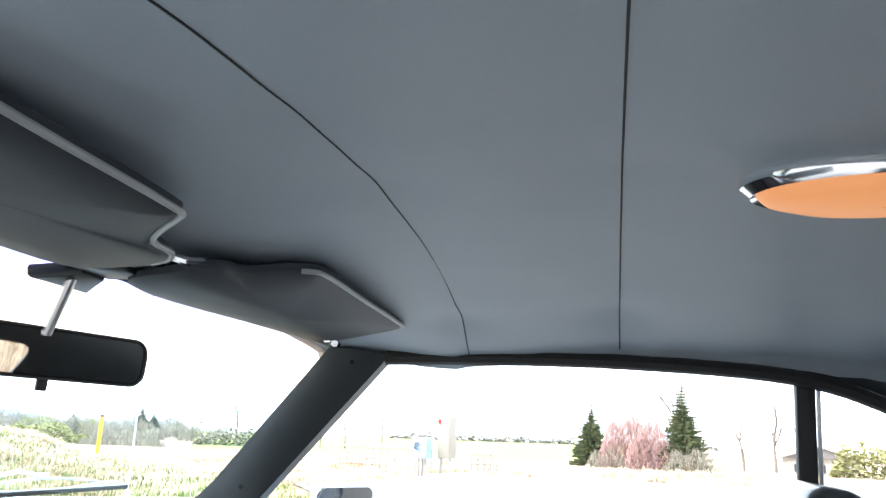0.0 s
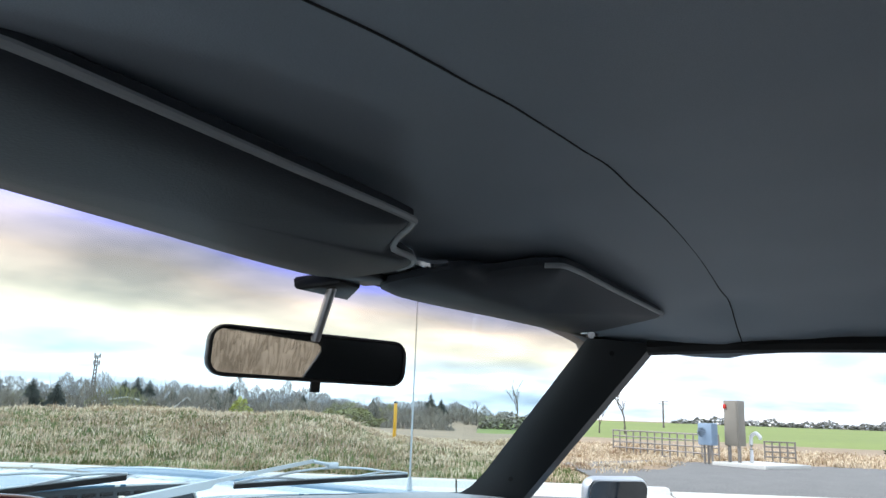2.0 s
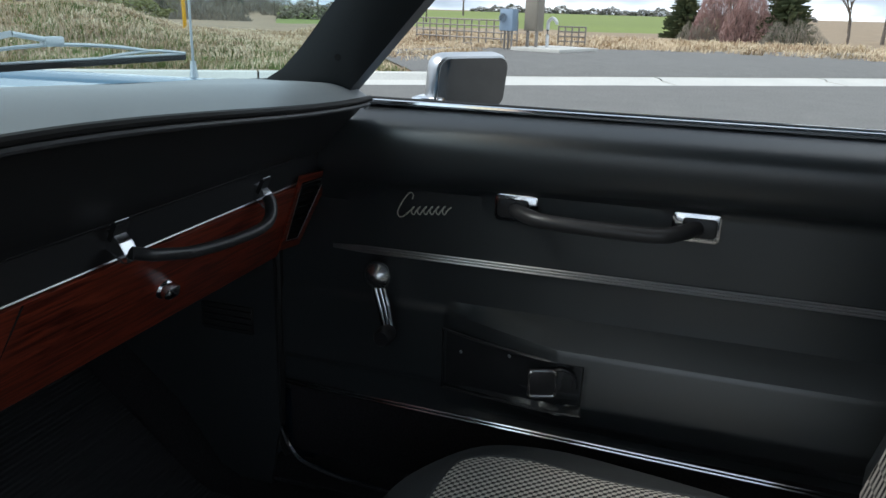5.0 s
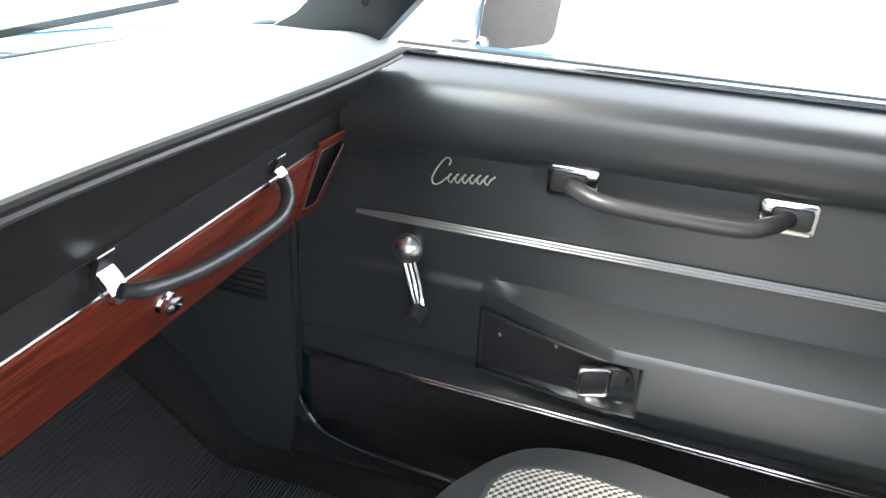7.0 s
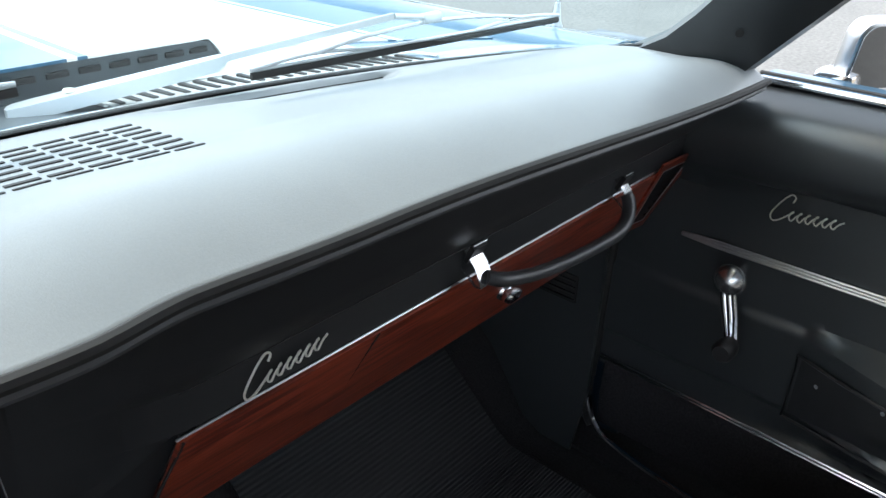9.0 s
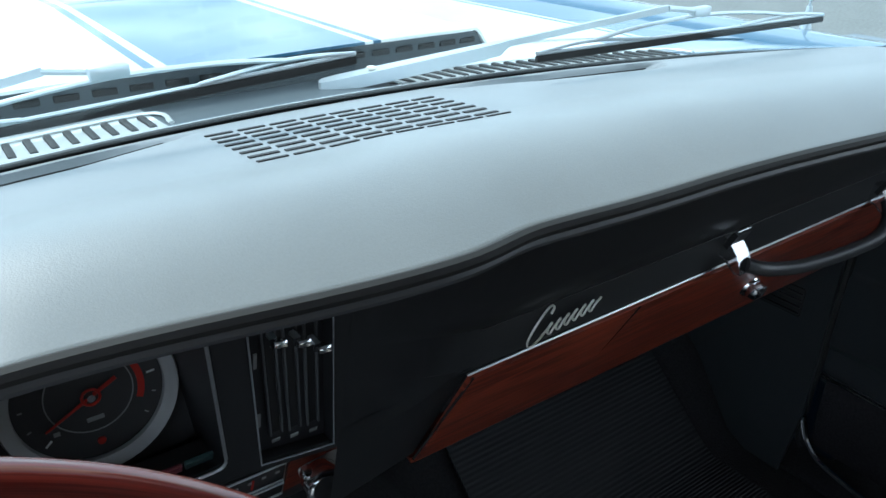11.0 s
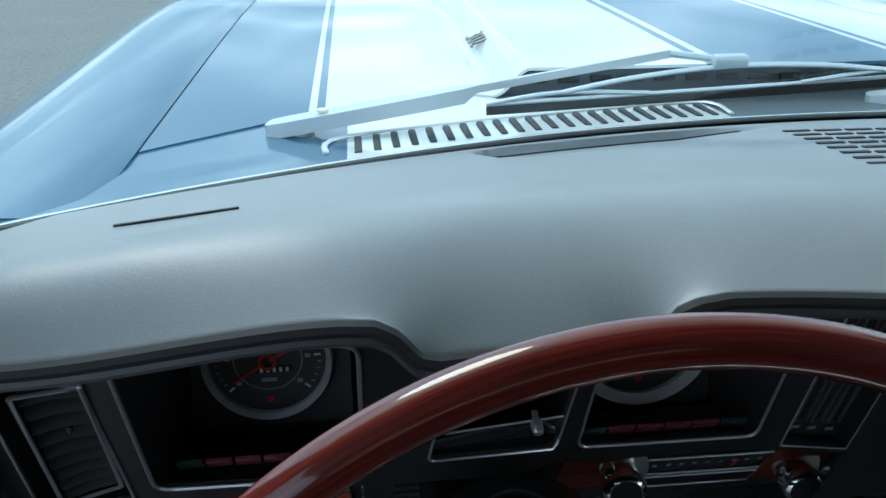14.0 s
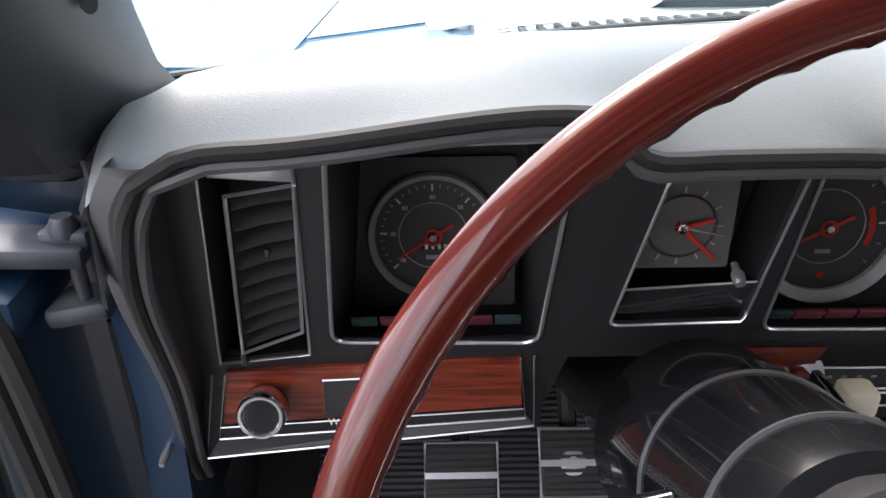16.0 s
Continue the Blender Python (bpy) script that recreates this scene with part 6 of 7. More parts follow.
def scoop(x, y):
    w = lerp_table([(0.40, 0.300), (1.15, 0.292), (1.55, 0.14)], y)
    h = lerp_table([(0.30, 0.036), (0.8, 0.036), (1.3, 0.022), (1.55, 0.0)], y) * (1 - 0.18 * (x / 0.3) ** 2)
    k = min(max((w + 0.008 - abs(x)) / 0.036, 0), 1)
    return h * (3 * k * k - 2 * k ** 3)


MOUTH = material("slate_mouth_paint", (0.050, 0.062, 0.070), 0.5, vary=0.2)


def make_hood():
    h = thing("hood", "blue cowl-induction hood with broad white stripes", "car hood")
    mid = 0.016
    marks = [mid + s * q for s in (-1, 1) for q in (0.100, 0.110, 0.120, 0.485, 0.493, 0.500)]
    edges = [s * (0.262 + 0.004 * i) for s in (-1, 1) for i in range(13)]
    xs = sorted(set([round(v, 4) for v in [-0.612 + 1.224 * i / 76 for i in range(77)] + marks + edges]))
    ys = [1.23 * i / 50 for i in range(51)]

    def rear_y(x):
        return lerp_table([(0.0, 0.34), (0.15, 0.350), (0.25, 0.360), (0.295, 0.372), (0.32, 0.392), (0.36, 0.394), (0.42, 0.378), (0.473, 0.346), (0.522, 0.308), (0.613, 0.243)], abs(x))
    rows = []
    for v in ys:
        row = []
        for x in xs:
            y = rear_y(x) + v * (1.65 - rear_y(x)) / 1.23
            row.append((x, y, hood_z(x, y) + scoop(x, y)))
        rows.append(row)
    bm = grid(rows)
    bm.faces.ensure_lookup_table()
    for f in bm.faces:
        x = abs(f.calc_center_median().x - mid)
        f.material_index = 1 if (0.120 < x < 0.485 or 0.493 < x < 0.500 or 0.100 < x < 0.110) else 0
    me = part("hood_sheet", thicken(bm, 0.003), [BLUE, WHITE], h)
    # rear mouth of the scoop with its mesh
    part("scoop_mouth", thicken(grid([[(x, rear_y(x) + 0.02, 0.850), (x, rear_y(x) + 0.006, hood_z(x, 0.36) + scoop(x, 0.36) - 0.003)] for x in [-0.30 + 0.02 * i for i in range(31)]]), 0.002), MOUTH, h, "dark scoop mouth")
    for i in range(18):
        x = -0.265 + 0.031 * i
        part("mouth_slot", box((0.021, 0.004, 0.006), (x, rear_y(x) + 0.0055, hood_z(x, 0.36) + scoop(x, 0.36) - 0.014), 0.001), UNLIT_BLACK, h)
    tx = bpy.data.curves.new("number_text", "FONT")
    tx.body, tx.size, tx.extrude, tx.align_x, tx.align_y = "302", 0.036, 0.0012, "CENTER", "CENTER"
    tmp = new("tmp", tx)
    dg = bpy.context.evaluated_depsgraph_get()
    me = bpy.data.meshes.new_from_object(tmp.evaluated_get(dg))
    bpy.data.objects.remove(tmp)
    num = new("number_badge", me)
    me.materials.append(GALV)
    num.matrix_world = Matrix.Translation((-0.292, 0.580, hood_z(-0.292, 0.580) + scoop(-0.292, 0.580) + 0.007)) @ Matrix.Rotation(radians(-24), 4, "Y") @ Matrix.Rotation(radians(-90), 4, "Z")
    tagged(num, "small dark 302 number badge on the hood scoop flank", "badge")
    return h


make_hood()


def make_fender(s, name):
    f = thing(name, "blue front fender with chrome trim-free crown", "car fender")
    prof = [(0.6145, 0.864), (0.622, 0.868), (0.65, 0.871), (0.69, 0.872), (0.73, 0.867), (0.77, 0.853), (0.81, 0.829), (0.85, 0.792), (0.88, 0.745), (0.905, 0.67), (0.915, 0.55), (0.90, 0.35)]
    rows = []
    for y in [0.10 + 1.6 * i / 40 for i in range(41)]:
        k = (y - 0.40) / 1.30
        drop = 0.014 * k + 0.075 * max(0, k) ** 3.5
        arch = 0.007 * math.exp(-((y - 1.05) / 0.35) ** 2)
        rows.append([(s * (x - 0.06 * max(0, k - 0.5) ** 2 * (x > 0.7)), y, z - (drop if z > 0.6 else 0.2 * drop) + (arch * min(1, (x - 0.6145) / 0.10) if z > 0.7 else 0)) for x, z in prof])
    part("fender_sheet", thicken(grid(rows), 0.003), BLUE, f)
    part("hood_gap", tube([(s * 0.6132, y, hood_z(0.6, max(y, 0.4)) - 0.0035) for y in [0.14 + 0.05 * i for i in range(31)]], 0.0019, 6), MATTE, f)
    nose = [(s * (x - 0.07), 1.70, z - 0.115) for x, z in prof]
    part("nose_cap", thicken(grid([rows[-1], nose, [(s * (x - 0.12), 1.78, max(0.3, z - 0.25)) for x, z in prof]]), 0.003), BLUE, f)
    return f


make_fender(1, "front_fender")
make_fender(-1, "front_fender")
tagged(part("nose_panel", thicken(grid([[(x, 1.64 + 0.06 * k, 0.79 - 0.10 * k - 0.2 * k * k) for x in (-0.60, -0.3, 0, 0.3, 0.60)] for k in (0, 0.5, 1.0, 1.5)]), 0.003), BLUE), "blue nose panel closing the front", "car nose")


def make_cowl():
    c = thing("cowl_panel", "blue and white cowl panel with air louvres below the windscreen", "cowl")
    rows = []
    for x in [-0.69 + 1.38 * i / 120 for i in range(121)]:
        y0 = glass_base(x) + 0.010
        rows.append([(x, y0, 0.882 - 0.006 * abs(x)), (x, y0 + 0.03, 0.878 - 0.006 * abs(x)), (x, y0 + 0.10, 0.872 - 0.008 * abs(x)), (x, 0.44, 0.8625)])
    bm = grid(rows)
    for f in bm.faces:
        x = abs(f.calc_center_median().x)
        c0 = f.calc_center_median()
        f.material_index = 1 if 0.112 < x < 0.445 else (2 if x < 0.112 and c0.y > glass_base(x) + 0.035 else 0)
    part("cowl_sheet", bm, [BLUE, WHITE, MOUTH], c)
    for s in (-1, 1):
        for i in range(22):
            x = s * (0.125 + 0.0150 * i)
            y0 = glass_base(x) + 0.045
            part("louvre", box((0.0060, 0.044, 0.005), (x, y0 + 0.022, 0.8755 - 0.007 * abs(x)), 0.0012, turn=(-3, 0, 0)), MATTE, c)
        ring = smooth_line([(s * 0.110, glass_base(0.11) + 0.045, 0.878), (s * 0.125, glass_base(0.11) + 0.098, 0.874), (s * 0.30, glass_base(0.3) + 0.098, 0.873), (s * 0.45, glass_base(0.45) + 0.096, 0.872), (s * 0.465, glass_base(0.45) + 0.05, 0.875)], 5)
        part("louvre_rim", tube(ring, 0.0026, 6, flat=0.5), WHITE, c)


make_cowl()


def make_wiper(name, pivot, elbow, tip_a, tip_b, sag):
    w = thing(name, "silver wiper arm and blade parked on the windscreen", "wiper")
    P, E, A, B = Vector(pivot), Vector(elbow), Vector(tip_a), Vector(tip_b)
    d = (E - P).normalized()
    side = d.cross(Vector((0, 0, 1))).normalized()
    rows = []
    for k, wd in ((-0.11, 0.006), (-0.10, 0.011), (-0.05, 0.0135), (0.1, 0.013), (0.38, 0.010), (0.47, 0.0075), (0.50, 0.0035), (1.0, 0.0022)):
        p = P.lerp(E, k) + Vector((0, 0, sag * math.sin(math.pi * k)))
        n = side * wd
        dep = 0.009 if k < 0.5 else 0.003
        rows.append([p - n + Vector((0, 0, -dep)), p - n * 0.85 + Vector((0, 0, 0.003)), p + n * 0.85 + Vector((0, 0, 0.003)), p + n + Vector((0, 0, -dep))])
    part("arm", thicken(grid(rows), 0.0012), STEEL, w, "tapered silver wiper arm")
    part("pivot_shaft", lathe([(0.009, -0.04), (0.009, -0.004), (0, -0.004)], 16, Matrix.Translation(P)), STEEL, w)
    part("pivot_screw", lathe([(0, 0.003), (0.0045, 0.002), (0.005, 0)], 12, Matrix.Translation(P.lerp(E, 0.06) + Vector((0, 0, 0.004)))), IVORY, w)
    c = A.lerp(B, 0.5)
    up = Vector((0, 0, 1))
    part("bridge", tube(smooth_line([A.lerp(B, 0.16) + 0.010 * up, A.lerp(B, 0.3) + 0.017 * up, c + 0.021 * up, A.lerp(B, 0.7) + 0.017 * up, A.lerp(B, 0.84) + 0.010 * up], 4), 0.0028, 8, flat=0.7), STEEL, w)
    for a0, a1, a2 in ((0.0, 0.15, 0.34), (1.0, 0.85, 0.66)):
        part("yoke", tube(smooth_line([A.lerp(B, a0) + 0.005 * up, A.lerp(B, a1) + 0.010 * up, A.lerp(B, a2) + 0.005 * up], 4), 0.0022, 8, flat=0.8), STEEL, w)
    part("spring_strip", tube([A + 0.0045 * up, B + 0.0045 * up], 0.0016, 6), STEEL, w)
    part("connector", box((0.026, 0.009, 0.009), c + 0.025 * up, 0.002), STEEL, w)
    part("link", tube([E, c + 0.025 * up], 0.0028, 8), STEEL, w)
    part("blade", tube([A, A.lerp(B, 0.5), B], 0.0020, 8, flat=1.8), RUBBER, w, "black rubber blade")
    return w


make_wiper("windscreen_wiper", (0.073, 0.297, 0.884), (0.330, 0.140, 0.945), (0.185, 0.160, 0.912), (0.585, 0.130, 0.911), 0.0)
make_wiper("windscreen_wiper", (-0.485, 0.277, 0.880), (-0.203, 0.206, 0.946), (-0.345, 0.190, 0.910), (0.010, 0.172, 0.932), 0.0)


def make_antenna():
    a = thing("radio_antenna", "thin steel whip antenna on the front fender", "antenna")
    part("mast", tube([(0.779, 0.26, 0.85), (0.783, 0.262, 1.75)], [0.0022, 0.0012], 6), STEEL, a)
    part("base", lathe([(0.012, 0.83), (0.012, 0.85), (0.007, 0.865), (0.004, 0.89), (0, 0.89)], 14, Matrix.Translation((0.779, 0.26, 0))), STEEL, a)


make_antenna()


# ---- driver's side opening: jamb, hinge and open door ----
def make_left_side():
    j = thing("hinge_pillar_left", "blue painted door hinge pillar", "pillar", kind="structure")
    # jamb and flange colours hold the shade of the door opening
    part("jamb", box((0.16, 0.08, 0.62), (-0.800, 0.150, 0.53), 0.012), BLUE_SHADED, j)
    part("jamb_flange", thicken(grid([[(-0.714, 0.040, 0.80), (-0.680, 0.030, 0.80)], [(-0.716, 0.045, 0.74), (-0.684, 0.038, 0.74)], [(-0.716, 0.05, 0.655), (-0.690, 0.05, 0.62)], [(-0.726, 0.05, 0.55), (-0.700, 0.06, 0.50)], [(-0.73, 0.05, 0.24), (-0.70, 0.06, 0.24)]]), 0.006), JAMB_SHADED, j, "blue painted flange")
    part("jamb_top", box((0.07, 0.10, 0.06), (-0.742, 0.085, 0.850), 0.02), PILLAR, j)
    part("weatherstrip", tube(smooth_line([(-0.668, -0.03, 0.87), (-0.690, 0.015, 0.835), (-0.706, 0.03, 0.81)], 5), 0.009, 8), RUBBER, j)
    part("pillar_weatherstrip", tube(smooth_line([(-0.700, 0.03, 0.845), (-0.705, -0.06, 0.90), (-0.690, -0.17, 1.02), (-0.66, -0.30, 1.13)], 6), 0.010, 8), RUBBER, j)
    part("switch_plunger", lathe([(0.003, 0), (0.003, 0.016), (0.002, 0.020), (0, 0.020)], 10, look((-0.700, 0.046, 0.625), (-0.72, -1, 0.5)) @ Matrix.Rotation(math.pi, 4, "Y")), BRUSHED, j)
    hs = material("hinge_grey_steel", (0.050, 0.057, 0.068), 0.45, 0.4, vary=0.35, vary_scale=40, grain=0.2)
    h = part("hinge", merged(box((0.075, 0.040, 0.014), (-0.748, 0.024, 0.792), 0.005, turn=(0, 4, 6)), box((0.030, 0.030, 0.012), (-0.722, 0.030, 0.798), 0.004)), hs, j, "grey steel door hinge arm")
    part("hinge_pin", lathe([(0.0045, 0.745), (0.0045, 0.79), (0, 0.79)], 14, Matrix.Translation((-0.720, 0.022, 0))), hs, h)
    part("pivot_bolt", lathe([(0.009, 0.800), (0.009, 0.806), (0.006, 0.812), (0, 0.812)], 12, Matrix.Translation((-0.722, 0.022, 0))), hs, h)
    part("lower_bracket", box((0.040, 0.036, 0.014), (-0.724, 0.030, 0.750), 0.005, turn=(0, -10, 0)), hs, h)
    at = pose(-0.85, 0.03, 0, 0, 0, -68)
    inv = at.inverted()
    d = thing("door_left", "open driver door, blue edge and black inner panel", "car door", at=at)
    part("inner_panel", box((0.05, 1.05, 0.50), (0.03, -0.53, 0.59), 0.012), DOOR_VINYL, d)
    part("outer_skin", box((0.06, 1.10, 0.62), (-0.035, -0.54, 0.53), 0.02), BLUE, d)
    part("front_edge", box((0.10, 0.02, 0.60), (0.0, 0.005, 0.54), 0.006), JAMB_SHADED, d)
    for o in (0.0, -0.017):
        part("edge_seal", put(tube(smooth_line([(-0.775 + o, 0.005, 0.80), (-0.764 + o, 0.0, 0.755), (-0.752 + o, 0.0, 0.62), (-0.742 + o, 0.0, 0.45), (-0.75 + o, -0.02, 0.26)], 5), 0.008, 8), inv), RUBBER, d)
    part("corner_shell", put(box((0.075, 0.10, 0.05), (-0.785, 0.045, 0.762), 0.018, turn=(10, 10, 0)), inv), JAMB_SHADED, d)
    part("belt_strip", box((0.02, 1.0, 0.012), (0.03, -0.53, 0.845), 0.003), CHROME, d)
    rk = thing("sill_plate_left", "bright sill strip of the driver's opening", "sill", kind="structure")
    part("sill", box((0.10, 1.1, 0.02), (-0.74, -0.45, 0.205), 0.004), CARPET, rk)
    part("bright_strip", box((0.03, 1.05, 0.006), (-0.72, -0.45, 0.218), 0.002), BRUSHED, rk)


make_left_side()


# ---- plain closing of the rear body, and the wheels it stands on ----
def make_rear_body():
    b = thing("rear_body", "plain blue rear body of the car", "car body", kind="structure")
    for s in (-1, 1):
        rows = [[(s * (x - 0.10 * max(0, -1.9 - y)), y, z) for y in (-1.035, -1.5, -1.9, -2.3, -2.62)] for x, z in ((0.75, 0.872), (0.82, 0.845), (0.875, 0.78), (0.905, 0.62), (0.908, 0.42), (0.88, 0.22))]
        part("quarter_skin", thicken(grid(rows), 0.003), BLUE, b)
    deck = [[(x, y, z - 0.03 * (x / 0.75) ** 2) for x in (-0.75, -0.4, 0.0, 0.4, 0.75)] for y, z in ((-1.93, 0.885), (-2.2, 0.88), (-2.55, 0.86), (-2.62, 0.84))]
    part("deck_lid", thicken(grid(deck), 0.003), BLUE, b)
    tail = [[(x, y, z) for x in (-0.80, 0.0, 0.80)] for y, z in ((-2.62, 0.84), (-2.66, 0.70), (-2.64, 0.5), (-2.58, 0.25))]
    part("tail_panel", thicken(grid(tail), 0.003), BLUE, b)


make_rear_body()


def make_road_wheel(x, y):
    w = thing("road_wheel", "black road tyre on a grey steel rim", "wheel", "car wheels")
    m = Matrix.Translation((x, y, 0.318)) @ Matrix.Rotation(radians(90 if x > 0 else -90), 4, "Y")
    part("tyre", put(lathe([(0.19, -0.07), (0.26, -0.085), (0.305, -0.075), (0.318, -0.05), (0.318, 0.05), (0.305, 0.075), (0.26, 0.085), (0.19, 0.07)], 40), m), RUBBER, w)
    part("rim", put(lathe([(0.19, -0.06), (0.19, 0.068), (0.17, 0.06), (0.13, 0.02), (0.06, 0.04), (0.0, 0.045)], 32), m), STEEL, w)


for wx in (-0.80, 0.80):
    make_road_wheel(wx, 1.12)
    make_road_wheel(wx * 1.02, -2.06)


# ---- outside: ground, road, kerb, verge ----
KD = Vector((0.54, -0.84, 0)).normalized()   # along the kerb
KN = Vector((KD.y, -KD.x, 0)) * -1           # away from the car
K0 = Vector((8.85, 3.95, 0))


def kerb_pt(a, n, z):
    p = K0 + KD * a + KN * n
    return (p.x, p.y, z)


CREST = [(5, 0.45), (18, 0.60), (27, 0.66), (31, 0.72), (35.6, 0.78), (41, 0.70), (47, 0.77), (50, 0.68), (52, 0.50), (54, 0.30), (57, 0.18), (61, 0.08), (66, 0.02), (75, 0.0)]


def land(x, y):
    """Height of the land beyond the kerb, with a long low mound beside the road."""
    p = Vector((x, y, 0)) - K0
    n = p.dot(KN)
    if n < 0.72:
        return -0.06
    z = min(0.10, 0.03 + 0.07 * (n - 0.72) / 0.3)
    far = math.hypot(x, y)
    az = math.degrees(math.atan2(x, y))
    if 0 < az < 75:
        up, down = min(max((n - 1.6) / 5.0, 0), 1), min(max((far - 18.5) / 9.0, 0), 1)
        k = up * up * (3 - 2 * up) * (1 - down * down * (3 - 2 * down))
        z += k * (lerp_table(CREST, az) + 0.11 * noise.noise((x * 0.45, y * 0.45, 2)) + 0.07 * noise.noise((x * 1.3, y * 1.3, 8)))
    z += 0.05 * noise.noise((x * 0.2, y * 0.2, 5)) * min(1, n / 4)
    if far > 30:
        z -= 0.35 * min(1, (far - 30) / 40)
    return z


def make_ground():
    rows = []
    rad = [0, 3, 6] + [7 + 0.6 * i for i in range(45)] + [35, 38, 42, 48, 56, 70, 90, 130, 200, 400, 900, 2500]
    for r in rad:
        rows.append([(r * math.sin(radians(a)), r * math.cos(radians(a)), land(r * math.sin(radians(a)), r * math.cos(radians(a)))) for a in range(0, 360, 2)])
    g = part("ground", grid(rows, closed_v=True), SOIL)
    tagged(g, "dry tan grassland reaching to the horizon", "ground", kind="structure")
    road = [kerb_pt(a, n, 0.0) for a, n in ((-60, -40), (60, -40), (60, 0), (-60, 0))]
    rr = []
    for a in [-60 + 4 * i for i in range(31)]:
        rr.append([kerb_pt(a, n, 0.0) for n in (-45, -20, -10, -5, -2, 0.05)])
    tagged(part("road", grid(rr), ASPHALT), "grey worn asphalt road around the car", "road", kind="structure")
    k = thing("kerb", "pale concrete kerb along the road edge", "kerb", kind="structure")
    a = -40.0
    i = 0
    while a < 40:
        ln = 3.0
        low = 0.06 if 2.0 < a + 1.5 < 14 else 0.0
        sec = [(0.0, 0.0), (0.45, 0.025), (0.52, 0.11 - low), (0.70, 0.12 - low), (0.72, 0.0)]
        bm = grid([[kerb_pt(a + u, n, z) for n, z in sec] for u in (0.012, ln - 0.012)])
        part("kerb_stone", bm, CONCRETE, k)
        a += ln
    dr = [[kerb_pt(a, n, z) for a in (1.2, 4, 8, 12, 20)] for n, z in ((0.70, 0.064), (1.1, 0.112), (3, 0.135), (5.5, 0.135))]
    dr.append([kerb_pt(a, 7.6, 0.14) for a in (3.5, 5, 8, 12, 20)])
    tagged(part("driveway", grid(dr), ASPHALT), "dark asphalt driveway apron beyond the kerb", "driveway", kind="structure")
    vs = [[kerb_pt(a, n, z) for a in [-40 + 2 * i for i in range(21)]] for n, z in ((0.71, 0.114), (1.3, 0.112), (2.2, 0.08))]
    tagged(part("verge", grid(vs), SOIL), "dry earth verge behind the kerb", "verge", kind="structure")
    fr = []
    for r in (30, 45, 70, 110, 180, 300):
        fr.append([(r * math.sin(radians(a)), r * math.cos(radians(a)), -0.18 + 0.0022 * (r - 30) + (0.10 if r > 30 else 0)) for a in range(60, 98, 2)])
    tagged(part("crop_field", grid(fr), FIELD), "bright green young crop field", "field", kind="structure")


make_ground()


def blades(name, label, count, spots, height, width, mat, seed, tuft=8, flop=0.9):
    """Many single grass blades in one mesh, in tufts that lie over to one side."""
    rng = random.Random(seed)
    vs, fs = [], []
    for _ in range(count // tuft):
        cx, cy = spots(rng)
        way = 3.0 * noise.noise((cx * 0.7, cy * 0.7, seed)) * 2 + rng.uniform(-1.0, 1.0)
        size = rng.uniform(0.6, 1.35)
        for _ in range(tuft):
            x, y = cx + rng.gauss(0, 0.10), cy + rng.gauss(0, 0.10)
            z = land(x, y)
            h = height * size * rng.uniform(0.6, 1.25)
            a, lean = way + rng.gauss(0, 0.7), min(1.1, rng.uniform(0.35, 1.0) * flop)
            dx, dy = math.cos(a), math.sin(a)
            w = width * rng.uniform(0.6, 1.3)
            i = len(vs)
            m, t = lean * h * 0.45, lean * h * 1.2
            zm, zt = z + h * 0.62 * (1 - 0.45 * lean), z + h * (1 - 0.82 * lean)
            vs += [(x - dy * w, y + dx * w, z - 0.02), (x + dy * w, y - dx * w, z - 0.02), (x + dx * m + dy * w * 0.7, y + dy * m - dx * w * 0.7, zm), (x + dx * m - dy * w * 0.7, y + dy * m + dx * w * 0.7, zm), (x + dx * t, y + dy * t, zt)]
            fs += [(i, i + 1, i + 2, i + 3), (i + 3, i + 2, i + 4)]
    me = bpy.data.meshes.new(name)
    me.from_pydata(vs, [], fs)
    me.materials.append(mat)
    return tagged(new(name, me), label, "grass", kind="stuff")


def spot_mound(rng):
    while True:
        x, y = rng.uniform(0, 21), rng.uniform(4, 22)
        n = (Vector((x, y, 0)) - K0).dot(KN)
        if n > 2.2 + 2.0 * rng.random():
            return x, y


def spot_verge(rng):
    while True:
        a, n = rng.uniform(-16, 1.0), 0.8 + 5.5 * rng.random() ** 1.6
        p = kerb_pt(a, n, 0)
        return p[0], p[1]


def spot_back(rng):
    a, r = radians(rng.uniform(62, 104)), rng.uniform(19.5, 29)
    return r * math.sin(a), r * math.cos(a)


blades("dry_grass_mound", "matted dry tan grass on the mound", 64000, spot_mound, 0.15, 0.011, DRY_GRASS, 1, 10, 1.15)
blades("dry_grass_verge", "dry roadside grass by the kerb", 14000, spot_verge, 0.16, 0.007, DRY_GRASS, 2, flop=0.6)
blades("green_grass_verge", "short spring grass near the kerb", 40000, spot_verge, 0.10, 0.009, LAWN, 4, flop=0.6)
blades("dry_grass_field_edge", "dry brown grass along the field edge", 16000, spot_back, 0.22, 0.014, DRY_GRASS, 3)


